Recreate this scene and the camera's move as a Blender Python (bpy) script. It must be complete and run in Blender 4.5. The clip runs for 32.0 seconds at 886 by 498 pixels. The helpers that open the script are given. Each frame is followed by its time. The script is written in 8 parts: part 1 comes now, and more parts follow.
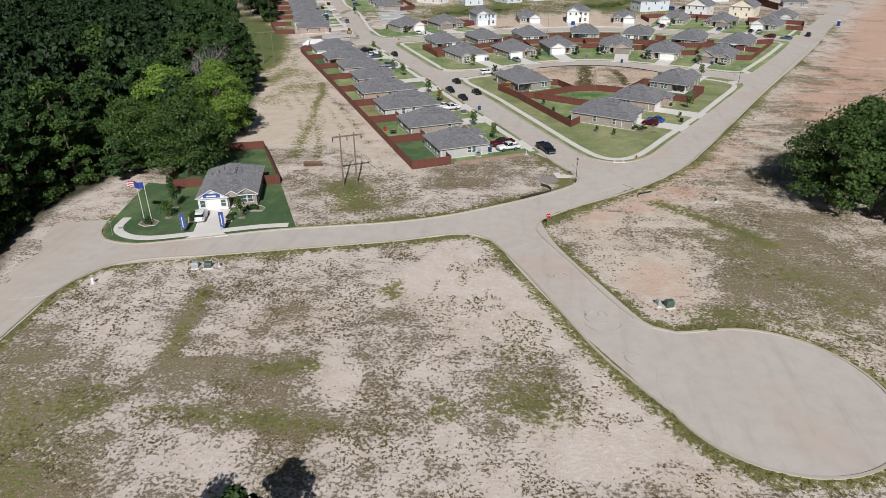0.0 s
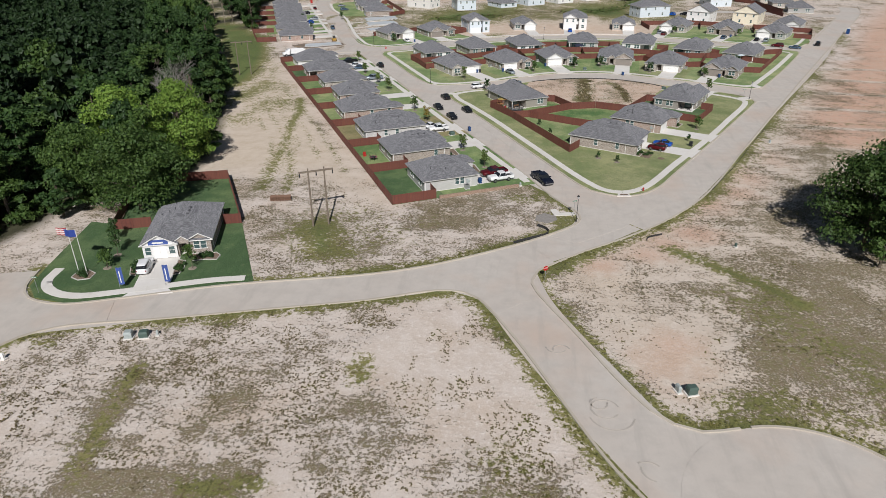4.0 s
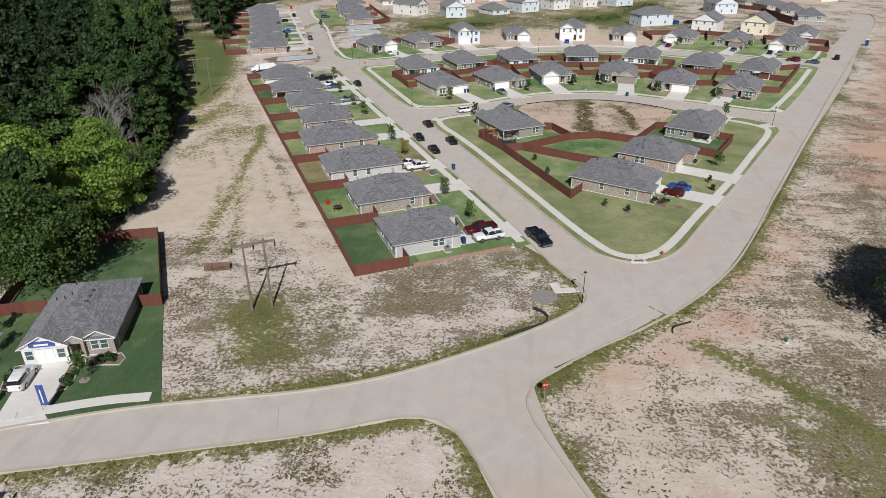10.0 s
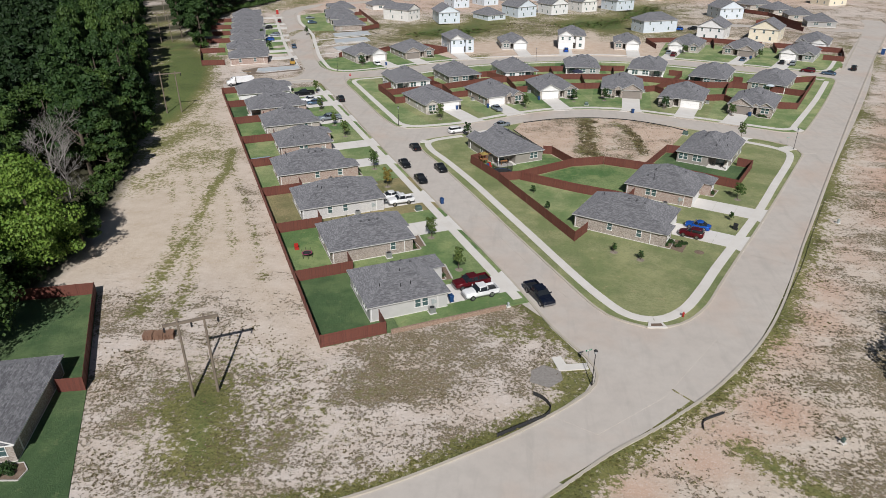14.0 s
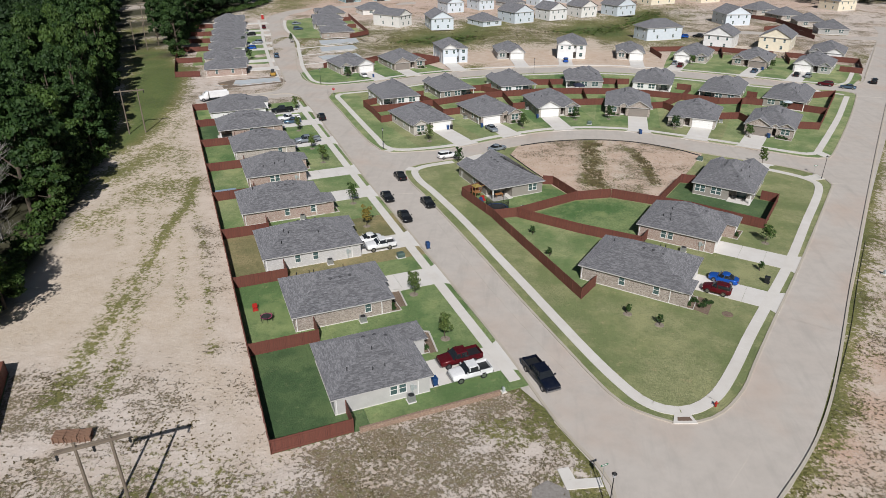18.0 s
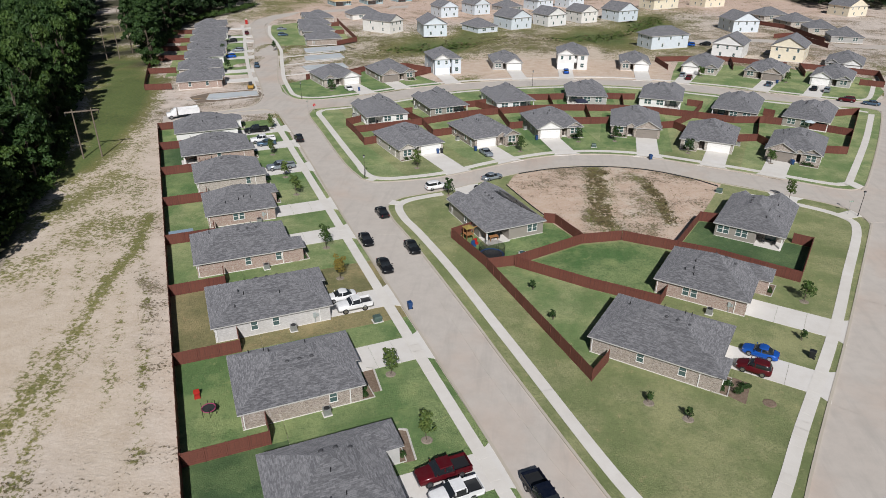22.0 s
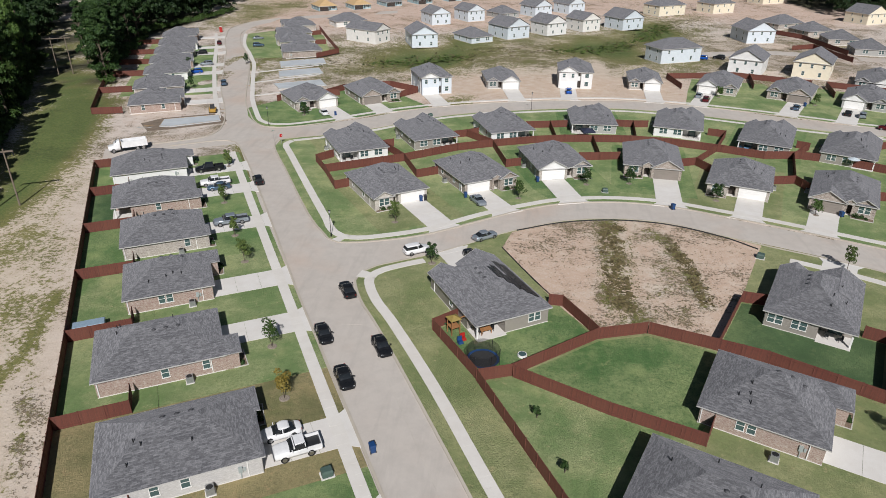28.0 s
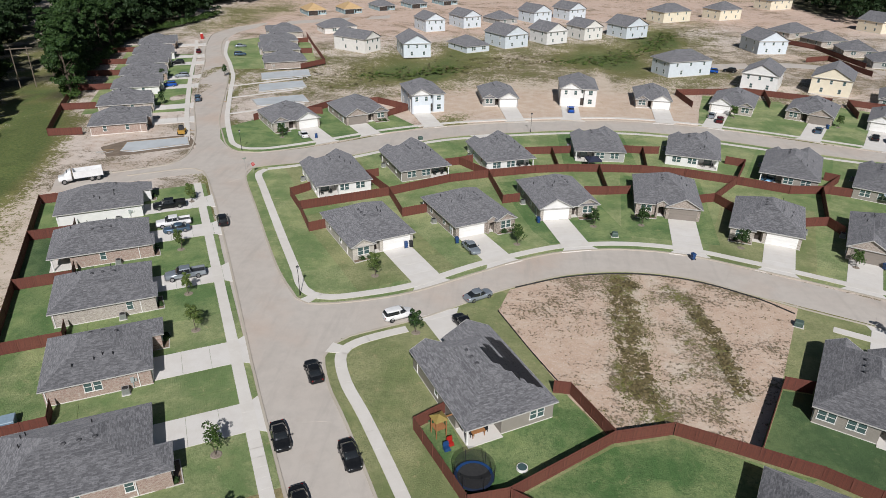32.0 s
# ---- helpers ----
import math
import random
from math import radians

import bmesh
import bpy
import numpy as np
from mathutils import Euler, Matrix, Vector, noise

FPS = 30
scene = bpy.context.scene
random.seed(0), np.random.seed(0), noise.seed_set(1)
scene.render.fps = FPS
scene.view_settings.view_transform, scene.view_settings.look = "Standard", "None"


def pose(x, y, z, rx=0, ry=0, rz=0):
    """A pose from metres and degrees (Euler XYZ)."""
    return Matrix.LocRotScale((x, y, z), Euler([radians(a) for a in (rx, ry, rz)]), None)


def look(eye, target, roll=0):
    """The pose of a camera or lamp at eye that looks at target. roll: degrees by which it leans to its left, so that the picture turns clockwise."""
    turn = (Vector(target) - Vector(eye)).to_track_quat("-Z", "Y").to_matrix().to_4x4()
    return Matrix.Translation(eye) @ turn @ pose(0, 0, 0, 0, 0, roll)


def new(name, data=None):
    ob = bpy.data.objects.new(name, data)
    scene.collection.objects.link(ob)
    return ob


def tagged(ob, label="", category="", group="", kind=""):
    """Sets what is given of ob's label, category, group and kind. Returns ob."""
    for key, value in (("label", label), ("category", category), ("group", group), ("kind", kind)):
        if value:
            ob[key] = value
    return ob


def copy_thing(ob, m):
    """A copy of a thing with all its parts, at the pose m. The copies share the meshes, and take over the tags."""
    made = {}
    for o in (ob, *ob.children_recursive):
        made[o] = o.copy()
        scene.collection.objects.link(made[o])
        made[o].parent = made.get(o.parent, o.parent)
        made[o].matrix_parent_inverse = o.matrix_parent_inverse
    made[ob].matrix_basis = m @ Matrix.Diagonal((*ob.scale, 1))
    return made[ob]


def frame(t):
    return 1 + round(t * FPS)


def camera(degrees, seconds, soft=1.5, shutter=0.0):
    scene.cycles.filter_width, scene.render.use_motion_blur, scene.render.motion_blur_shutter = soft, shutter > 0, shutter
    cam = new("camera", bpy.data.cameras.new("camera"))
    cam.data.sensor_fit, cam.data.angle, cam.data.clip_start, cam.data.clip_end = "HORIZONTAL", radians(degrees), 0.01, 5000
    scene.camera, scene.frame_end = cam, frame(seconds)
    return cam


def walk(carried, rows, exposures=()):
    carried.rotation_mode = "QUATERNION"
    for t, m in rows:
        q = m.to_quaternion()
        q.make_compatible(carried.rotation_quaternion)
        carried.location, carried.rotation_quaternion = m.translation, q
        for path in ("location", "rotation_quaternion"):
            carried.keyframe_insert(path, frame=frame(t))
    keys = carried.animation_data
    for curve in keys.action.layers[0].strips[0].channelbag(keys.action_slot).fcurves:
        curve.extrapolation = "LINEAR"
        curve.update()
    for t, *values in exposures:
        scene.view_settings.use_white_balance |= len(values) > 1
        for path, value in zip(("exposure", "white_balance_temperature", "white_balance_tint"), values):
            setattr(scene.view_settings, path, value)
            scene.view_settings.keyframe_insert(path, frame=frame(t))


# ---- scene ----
cam = camera(68.0, 32.0, soft=0.8)
PATH = [
    (0, (3.753, -7.463, 46.703), (-3.991, 45.384, 19.367), -0.41),
    (2, (3.566, 1.084, 47.093), (-3.970, 53.956, 19.748), -0.35),
    (4, (3.392, 9.682, 47.318), (-3.922, 62.578, 19.958), -0.23),
    (6, (3.220, 18.275, 47.472), (-3.890, 71.192, 20.100), -0.15),
    (8, (3.044, 26.858, 47.608), (-3.890, 79.795, 20.229), -0.11),
    (10, (2.859, 35.457, 47.750), (-3.921, 88.413, 20.371), -0.10),
    (12, (2.663, 44.105, 47.902), (-3.976, 97.081, 20.527), -0.10),
    (14, (2.453, 52.828, 48.061), (-4.043, 105.825, 20.690), -0.10),
    (16, (2.232, 61.637, 48.219), (-4.113, 114.653, 20.850), -0.06),
    (18, (2.000, 70.522, 48.375), (-4.184, 123.554, 21.000), 0.02),
    (20, (1.759, 79.454, 48.533), (-4.257, 132.496, 21.142), 0.12),
    (22, (1.511, 88.390, 48.707), (-4.338, 141.435, 21.286), 0.24),
    (24, (1.260, 97.288, 48.921), (-4.435, 150.327, 21.455), 0.34),
    (26, (1.007, 106.122, 49.207), (-4.551, 159.144, 21.680), 0.41),
    (28, (0.754, 114.905, 49.597), (-4.681, 167.903, 21.999), 0.48),
    (30, (0.500, 123.718, 50.126), (-4.801, 176.690, 22.452), 0.58),
    (32, (0.247, 132.742, 50.816), (-4.855, 185.696, 23.069), 0.85),
]
walk(cam, [(t, look(eye, target, roll)) for t, eye, target, roll in PATH])

# ---- daylight: high sun behind the flight, clear sky ----
SUN_ELEVATION, SUN_FROM = radians(39.5), Vector((0.172, -0.985, 0.0))
world = bpy.data.worlds.new("sky")
scene.world = world
world.use_nodes = True
sky = world.node_tree.nodes.new("ShaderNodeTexSky")
sky.sky_type, sky.sun_disc = "NISHITA", False
sky.sun_elevation, sky.sun_rotation = SUN_ELEVATION, math.pi - 0.173
world.node_tree.links.new(sky.outputs[0], world.node_tree.nodes["Background"].inputs[0])
world.node_tree.nodes["Background"].inputs[1].default_value = 0.0325
sun = new("sun", bpy.data.lights.new("sun", "SUN"))
sun.data.energy, sun.data.angle, sun.data.color = 4.68, radians(0.55), (1.0, 0.984, 0.984)
SUN_WAY = Vector((SUN_FROM.x, SUN_FROM.y, math.tan(SUN_ELEVATION)))
sun.matrix_world = look(SUN_WAY * 100, (0, 0, 0))
scene.view_settings.exposure = 0.0


# ---- materials ----
def shader(name, rough=0.8, metal=0.0):
    m = bpy.data.materials.new(name)
    m.use_nodes = True
    nt = m.node_tree
    b = nt.nodes["Principled BSDF"]
    b.inputs["Roughness"].default_value, b.inputs["Metallic"].default_value = rough, metal
    return m, nt, b


def node(nt, kind, out=0, **values):
    n = nt.nodes.new("ShaderNode" + kind)
    for key, value in values.items():
        if key in ("operation", "blend_type", "data_type", "attribute_name", "wave_type", "bands_direction", "feature", "offset", "squash"):
            if key == "operation":
                n.operation = value
            elif key == "blend_type":
                n.blend_type = value
            elif key == "data_type":
                n.data_type = value
            elif key == "attribute_name":
                n.attribute_name = value
            elif key == "feature":
                n.feature = value
            elif key == "offset":
                n.offset = value
            elif key == "bands_direction":
                n.bands_direction = value
            continue
        socket = n.inputs[int(key[1:])] if key[0] == "i" and key[1:].isdigit() else n.inputs[key]
        if hasattr(value, "is_output"):
            nt.links.new(value, socket)
        else:
            socket.default_value = value
    return n.outputs[out]


def col(r, g, b):
    return (r, g, b, 1.0)


def blend(nt, fac, a, b, mode="MIX"):
    n = nt.nodes.new("ShaderNodeMix")
    n.data_type, n.blend_type = "RGBA", mode
    for i, v in ((0, fac), (6, a), (7, b)):
        if hasattr(v, "is_output"):
            nt.links.new(v, n.inputs[i])
        else:
            n.inputs[i].default_value = v
    return n.outputs[2]


def ramp(nt, fac, lo, hi):
    return node(nt, "MapRange", Value=fac, **{"From Min": lo, "From Max": hi})


def noise_of(nt, vec, scale, detail=4.0, rough=0.6):
    return node(nt, "TexNoise", Vector=vec, Scale=scale, Detail=detail, Roughness=rough)


def place(nt, which="Object"):
    return nt.nodes.new("ShaderNodeTexCoord").outputs[which]


def bumped(nt, b, height, strength, distance):
    nt.links.new(node(nt, "Bump", Height=height, Strength=strength, Distance=distance), b.inputs["Normal"])


def plain(name, a, c=None, scale=3.0, rough=0.7, metal=0.0, bump=0.0, fine=25.0):
    """A surface of two near tones, mottled at two scales."""
    m, nt, b = shader(name, rough, metal)
    c = c or tuple(v * 0.8 for v in a)
    p = place(nt)
    f = ramp(nt, noise_of(nt, p, scale), 0.35, 0.65)
    g = ramp(nt, noise_of(nt, p, fine), 0.3, 0.7)
    tone = blend(nt, f, col(*a), col(*c))
    tone = blend(nt, node(nt, "Math", operation="MULTIPLY", i0=g, i1=0.35), tone, col(*c))
    nt.links.new(tone, b.inputs["Base Color"])
    if bump:
        bumped(nt, b, noise_of(nt, p, fine), bump, 0.02)
    return m


def glassy(name, tone, rough=0.06):
    m, nt, b = shader(name, rough)
    p = place(nt)
    nt.links.new(blend(nt, noise_of(nt, p, 0.7), col(*tone), col(*(v * 1.7 for v in tone))), b.inputs["Base Color"])
    b.inputs["Coat Weight"].default_value = 0.4
    return m


def paint(name, tone, metal=0.1):
    m, nt, b = shader(name, 0.2, metal)
    p = place(nt)
    nt.links.new(blend(nt, ramp(nt, noise_of(nt, p, 1.3), 0.4, 0.7), col(*tone), col(*(min(1, v * 0.86 + 0.008) for v in tone))), b.inputs["Base Color"])
    b.inputs["Coat Weight"].default_value = 0.22
    b.inputs["Specular IOR Level"].default_value = 0.2
    b.inputs["Coat Roughness"].default_value = 0.05
    return m


def shingle_material():
    m, nt, b = shader("asphalt_shingle", 0.92)
    uv = place(nt, "UV")
    courses = []
    for w, h, low, high in ((0.44, 0.16, (0.060, 0.061, 0.069), (0.315, 0.315, 0.333)), (0.80, 0.32, (0.085, 0.085, 0.092), (0.215, 0.213, 0.222))):
        br = nt.nodes.new("ShaderNodeTexBrick")
        br.offset = 0.37
        nt.links.new(uv, br.inputs["Vector"])
        for k, v in (("Scale", 1.0), ("Brick Width", w), ("Row Height", h), ("Mortar Size", 0.012), ("Mortar Smooth", 0.3), ("Bias", -0.25)):
            br.inputs[k].default_value = v
        br.inputs["Color1"].default_value, br.inputs["Color2"].default_value = col(*low), col(*high)
        br.inputs["Mortar"].default_value = col(0.062, 0.062, 0.068)
        courses.append(br)
    n1 = ramp(nt, node(nt, "TexNoise", Vector=node(nt, "Mapping", Vector=uv, Scale=(2.0, 5.2, 1.0)), Scale=1.3, Detail=4.0, Roughness=0.6), 0.47, 0.60)
    n2 = ramp(nt, noise_of(nt, uv, 0.35, 3.0), 0.35, 0.65)
    tone = blend(nt, 0.45, courses[0].outputs[0], courses[1].outputs[0])
    tone = blend(nt, 0.22, tone, blend(nt, n1, col(0.070, 0.071, 0.080), col(0.29, 0.288, 0.30)))
    tone = blend(nt, node(nt, "Math", operation="MULTIPLY", i0=n2, i1=0.12), tone, col(0.18, 0.178, 0.182))
    info = nt.nodes.new("ShaderNodeObjectInfo").outputs["Random"]
    tone = blend(nt, node(nt, "Math", operation="MULTIPLY", i0=info, i1=0.22), tone, col(0.125, 0.125, 0.132))
    nt.links.new(tone, b.inputs["Base Color"])
    bumped(nt, b, courses[0].outputs[1], 0.5, 0.02)
    b.inputs["Diffuse Roughness"].default_value = 1.0
    return m


def brick_material(name, a, c, pale, mortar):
    m, nt, b = shader(name, 0.9)
    uv = place(nt, "UV")
    br = nt.nodes.new("ShaderNodeTexBrick")
    nt.links.new(uv, br.inputs["Vector"])
    for k, v in (("Scale", 1.0), ("Brick Width", 0.23), ("Row Height", 0.08), ("Mortar Size", 0.01), ("Bias", 0.0)):
        br.inputs[k].default_value = v
    br.inputs["Color1"].default_value, br.inputs["Color2"].default_value = col(*a), col(*c)
    br.inputs["Mortar"].default_value = col(*mortar)
    patch = ramp(nt, noise_of(nt, node(nt, "Mapping", Vector=uv, Scale=(3.0, 7.0, 1.0)), 1.0, 3.0), 0.5, 0.68)
    tone = blend(nt, patch, br.outputs[0], col(*pale))
    grime = ramp(nt, noise_of(nt, uv, 0.5), 0.4, 0.75)
    tone = blend(nt, node(nt, "Math", operation="MULTIPLY", i0=grime, i1=0.25), tone, col(*(v * 0.7 for v in a)))
    nt.links.new(tone, b.inputs["Base Color"])
    bumped(nt, b, br.outputs[1], 0.6, 0.01)
    return m


def siding_material(name, tone):
    m, nt, b = shader(name, 0.6)
    uv = place(nt, "UV")
    y = node(nt, "SeparateXYZ", 1, Vector=uv)
    lap = node(nt, "Math", operation="FRACT", i0=node(nt, "Math", operation="MULTIPLY", i0=y, i1=5.6))
    f = ramp(nt, noise_of(nt, uv, 0.8), 0.35, 0.7)
    nt.links.new(blend(nt, f, col(*tone), col(*(v * 0.9 for v in tone))), b.inputs["Base Color"])
    bumped(nt, b, lap, 0.7, 0.02)
    return m


def lawn_material(name, deep, dry, amount):
    m, nt, b = shader(name, 0.95)
    g = nt.nodes.new("ShaderNodeNewGeometry").outputs["Position"]
    info = nt.nodes.new("ShaderNodeObjectInfo").outputs["Random"]
    times = lambda a, k: node(nt, "Math", operation="MULTIPLY", i0=a, i1=k)
    big = ramp(nt, noise_of(nt, g, 0.11, 5.0, 0.60), 0.44 + amount, 0.57 + amount)
    mid = ramp(nt, noise_of(nt, g, 0.42, 6.0, 0.68), 0.44, 0.66)
    rough = noise_of(nt, g, 2.6, 5.0, 0.72)
    fine = ramp(nt, noise_of(nt, g, 8.0, 4.0, 0.75), 0.34, 0.66)
    worn = ramp(nt, noise_of(nt, g, 0.8, 6.0, 0.72), 0.57, 0.68)
    # mowing: faint stripes a mower's width apart
    swath = node(nt, "TexNoise", Vector=node(nt, "Mapping", Vector=g, Scale=(0.9, 0.07, 1.0), Rotation=(0.0, 0.0, -0.5)), Scale=1.0, Detail=3.0)
    tone = blend(nt, big, col(*deep), col(*dry))
    tone = blend(nt, times(mid, 0.5), tone, col(*(v * 0.70 for v in deep)))
    tone = blend(nt, times(ramp(nt, swath, 0.45, 0.62), 0.35), tone, col(*(0.55 * a + 0.45 * c for a, c in zip(deep, dry))))
    tone = blend(nt, times(worn, 0.7), tone, col(dry[0] * 1.3, dry[1] * 1.06, dry[2] * 1.15))
    tone = blend(nt, times(ramp(nt, rough, 0.49, 0.62), 0.5), tone, col(*(v * 0.60 for v in deep)))
    tone = blend(nt, times(fine, 0.42), tone, col(*(v * 0.55 for v in deep)))
    tone = blend(nt, times(info, 0.25), tone, col(*dry))
    patch = noise_of(nt, node(nt, "Vector" + "Math", operation="ADD", i0=g, i1=(90.0, 12.0, 4.0)), 0.16, 4.0, 0.6)
    tone = blend(nt, times(ramp(nt, patch, 0.52, 0.66), 0.45), tone, col(*(v * 0.72 for v in deep)))
    tone = blend(nt, times(ramp(nt, patch, 0.46, 0.34), 0.45), tone, col(dry[0] * 1.08, dry[1] * 1.04, dry[2]))
    nt.links.new(tone, b.inputs["Base Color"])
    bumped(nt, b, fine, 0.8, 0.06)
    return m


def concrete_material(name, tone, warm, dark, stain=0.35, apart=0.18, soil=None):
    m, nt, b = shader(name, 0.85)
    g = nt.nodes.new("ShaderNodeNewGeometry").outputs["Position"]
    big = ramp(nt, noise_of(nt, g, 0.09, 5.0), 0.35, 0.7)
    mid = ramp(nt, noise_of(nt, g, 0.5, 6.0, 0.65), 0.42, 0.75)
    fine = ramp(nt, noise_of(nt, g, 14.0, 3.0), 0.3, 0.7)
    t = blend(nt, big, col(*tone), col(*warm))
    t = blend(nt, node(nt, "Math", operation="MULTIPLY", i0=mid, i1=stain), t, col(*dark))
    t = blend(nt, node(nt, "Math", operation="MULTIPLY", i0=fine, i1=0.22), t, col(*dark))
    if soil:
        wide = node(nt, "TexNoise", Vector=node(nt, "Mapping", Vector=g, Scale=(0.05, 0.05, 1.0), Rotation=(0.0, 0.0, 0.5)), Scale=1.0, Detail=5.0, Roughness=0.6)
        t = blend(nt, node(nt, "Math", operation="MULTIPLY", i0=ramp(nt, wide, 0.50, 0.68), i1=0.4), t, col(*soil))
        drag = node(nt, "TexNoise", Vector=node(nt, "Mapping", Vector=g, Scale=(0.5, 0.06, 1.0), Rotation=(0.0, 0.0, 0.45)), Scale=1.0, Detail=5.0, Roughness=0.65)
        t = blend(nt, node(nt, "Math", operation="MULTIPLY", i0=ramp(nt, drag, 0.52, 0.72), i1=0.5), t, col(*dark))
    info = nt.nodes.new("ShaderNodeObjectInfo").outputs["Random"]
    t = blend(nt, node(nt, "Math", operation="MULTIPLY", i0=info, i1=apart), t, col(*dark))
    nt.links.new(t, b.inputs["Base Color"])
    bumped(nt, b, fine, 0.15, 0.01)
    return m


def tuft_mask(nt, vec, scale, density, size):
    """Separate tufts: one in each cell, there or not by the density, of uneven size."""
    cells = nt.nodes.new("ShaderNodeTexVoronoi")
    nt.links.new(vec, cells.inputs["Vector"])
    cells.inputs["Scale"].default_value = scale
    pick = node(nt, "SeparateColor", 0, Color=cells.outputs["Color"])
    there = ramp(nt, node(nt, "Math", operation="SUBTRACT", i0=density, i1=pick), 0.0, 0.30)
    reach = node(nt, "Math", operation="MULTIPLY", i0=there, i1=size)
    return ramp(nt, node(nt, "Math", operation="SUBTRACT", i0=reach, i1=cells.outputs["Distance"]), -0.07, 0.07), pick


def ground_material():
    """Pale sand with dry weeds; the sheet's own fields say where grass, red clay and woodland floor lie."""
    m, nt, b = shader("field_soil", 0.97)
    g = nt.nodes.new("ShaderNodeNewGeometry").outputs["Position"]
    fields = nt.nodes.new("ShaderNodeAttribute")
    fields.attribute_name = "cover"
    sep = node(nt, "SeparateColor", 0, Color=fields.outputs["Color"]).node
    grass, red, wood = sep.outputs[0], sep.outputs[1], sep.outputs[2]
    bare = nt.nodes.new("ShaderNodeAttribute")
    bare.attribute_name = "weeds"
    weeds = bare.outputs["Fac"]
    n_big = noise_of(nt, g, 0.06, 6.0)
    n_mid = noise_of(nt, g, 0.36, 6.0, 0.66)
    n_fine = noise_of(nt, g, 1.6, 6.0, 0.72)
    n_grit = noise_of(nt, g, 6.5, 4.0, 0.75)
    about = lambda a, k: node(nt, "Math", operation="MULTIPLY", i0=node(nt, "Math", operation="SUBTRACT", i0=a, i1=0.5), i1=k)
    plus = lambda a, c: node(nt, "Math", operation="ADD", i0=a, i1=c)
    sand = blend(nt, ramp(nt, n_mid, 0.35, 0.68), col(0.60, 0.525, 0.465), col(0.52, 0.435, 0.365))
    sand = blend(nt, ramp(nt, n_big, 0.50, 0.66), sand, col(0.50, 0.40, 0.315))
    sand = blend(nt, ramp(nt, n_fine, 0.52, 0.72), sand, col(0.69, 0.635, 0.585))
    sand = blend(nt, ramp(nt, n_grit, 0.58, 0.75), sand, col(0.40, 0.33, 0.26))
    tan = blend(nt, ramp(nt, n_mid, 0.35, 0.65), col(0.575, 0.485, 0.385), col(0.485, 0.39, 0.29))
    sand = blend(nt, node(nt, "Math", operation="MULTIPLY", i0=fields.outputs["Alpha"], i1=0.85), sand, tan)
    clay = blend(nt, ramp(nt, n_mid, 0.35, 0.7), col(0.52, 0.31, 0.215), col(0.50, 0.365, 0.275))
    clay = blend(nt, ramp(nt, n_fine, 0.56, 0.74), clay, col(0.58, 0.44, 0.36))
    t = blend(nt, ramp(nt, plus(red, about(n_mid, 0.9)), 0.25, 0.75), sand, clay)
    # dry weeds: small separate tufts, closer together where the field says so
    warp = node(nt, "Vector" + "Math", operation="ADD", i0=g, i1=node(nt, "Vector" + "Math", operation="SCALE", i0=node(nt, "TexNoise", 1, Vector=g, Scale=3.0, Detail=4.0), Scale=0.5))
    n_zone = noise_of(nt, node(nt, "Vector" + "Math", operation="ADD", i0=g, i1=(7.0, 53.0, 2.0)), 0.14, 5.0, 0.62)
    drag = node(nt, "TexNoise", Vector=node(nt, "Mapping", Vector=warp, Scale=(0.10, 1.1, 1.0), Rotation=(0.0, 0.0, -0.25)), Scale=1.0, Detail=4.0, Roughness=0.6)
    density = plus(plus(plus(plus(weeds, about(n_mid, 1.5)), about(n_big, 1.9)), about(n_zone, 1.8)), about(drag, 0.9))
    times = lambda a, k: node(nt, "Math", operation="MULTIPLY", i0=a, i1=k)
    n_clump = noise_of(nt, g, 2.9, 5.0, 0.70)
    n_turf = noise_of(nt, node(nt, "Vector" + "Math", operation="ADD", i0=g, i1=(31.0, 17.0, 5.0)), 1.7, 6.0, 0.70)
    n_tuft = plus(times(noise_of(nt, g, 2.5, 5.0, 0.70), 0.75), times(n_fine, 0.25))
    low = ramp(nt, plus(n_tuft, times(density, 0.19)), 0.605, 0.650)
    small, pick2 = tuft_mask(nt, warp, 4.6, plus(density, -0.12), 0.5)
    tint = ramp(nt, n_turf, 0.35, 0.65)
    dry = blend(nt, tint, col(0.150, 0.102, 0.056), col(0.125, 0.115, 0.038))
    dry = blend(nt, ramp(nt, n_grit, 0.5, 0.7), dry, col(0.24, 0.195, 0.12))
    thin = blend(nt, pick2, col(0.20, 0.165, 0.105), col(0.29, 0.235, 0.165))
    veil = times(ramp(nt, plus(density, about(n_fine, 2.4)), 0.55, 1.5), 0.42)
    t = blend(nt, veil, t, blend(nt, tint, col(0.315, 0.225, 0.125), col(0.255, 0.215, 0.085)))
    t = blend(nt, times(small, 0.6), t, thin)
    t = blend(nt, times(low, 0.85), t, dry)
    t = blend(nt, times(ramp(nt, noise_of(nt, g, 4.4, 5.0, 0.75), 0.54, 0.63), 0.55), t, col(0.63, 0.56, 0.50))
    # grass in the same manner, closing up to turf where it is thick
    gd = plus(plus(times(grass, 1.7), about(n_mid, 0.9)), about(n_big, 1.4))
    turf = ramp(nt, plus(n_turf, times(gd, 0.26)), 0.60, 0.70)
    green = blend(nt, ramp(nt, n_fine, 0.35, 0.65), col(0.165, 0.160, 0.045), col(0.28, 0.245, 0.100))
    green = blend(nt, ramp(nt, n_big, 0.40, 0.62), green, blend(nt, tint, col(0.105, 0.118, 0.030), col(0.185, 0.180, 0.055)))
    green = blend(nt, ramp(nt, n_clump, 0.50, 0.64), green, col(0.088, 0.088, 0.024))
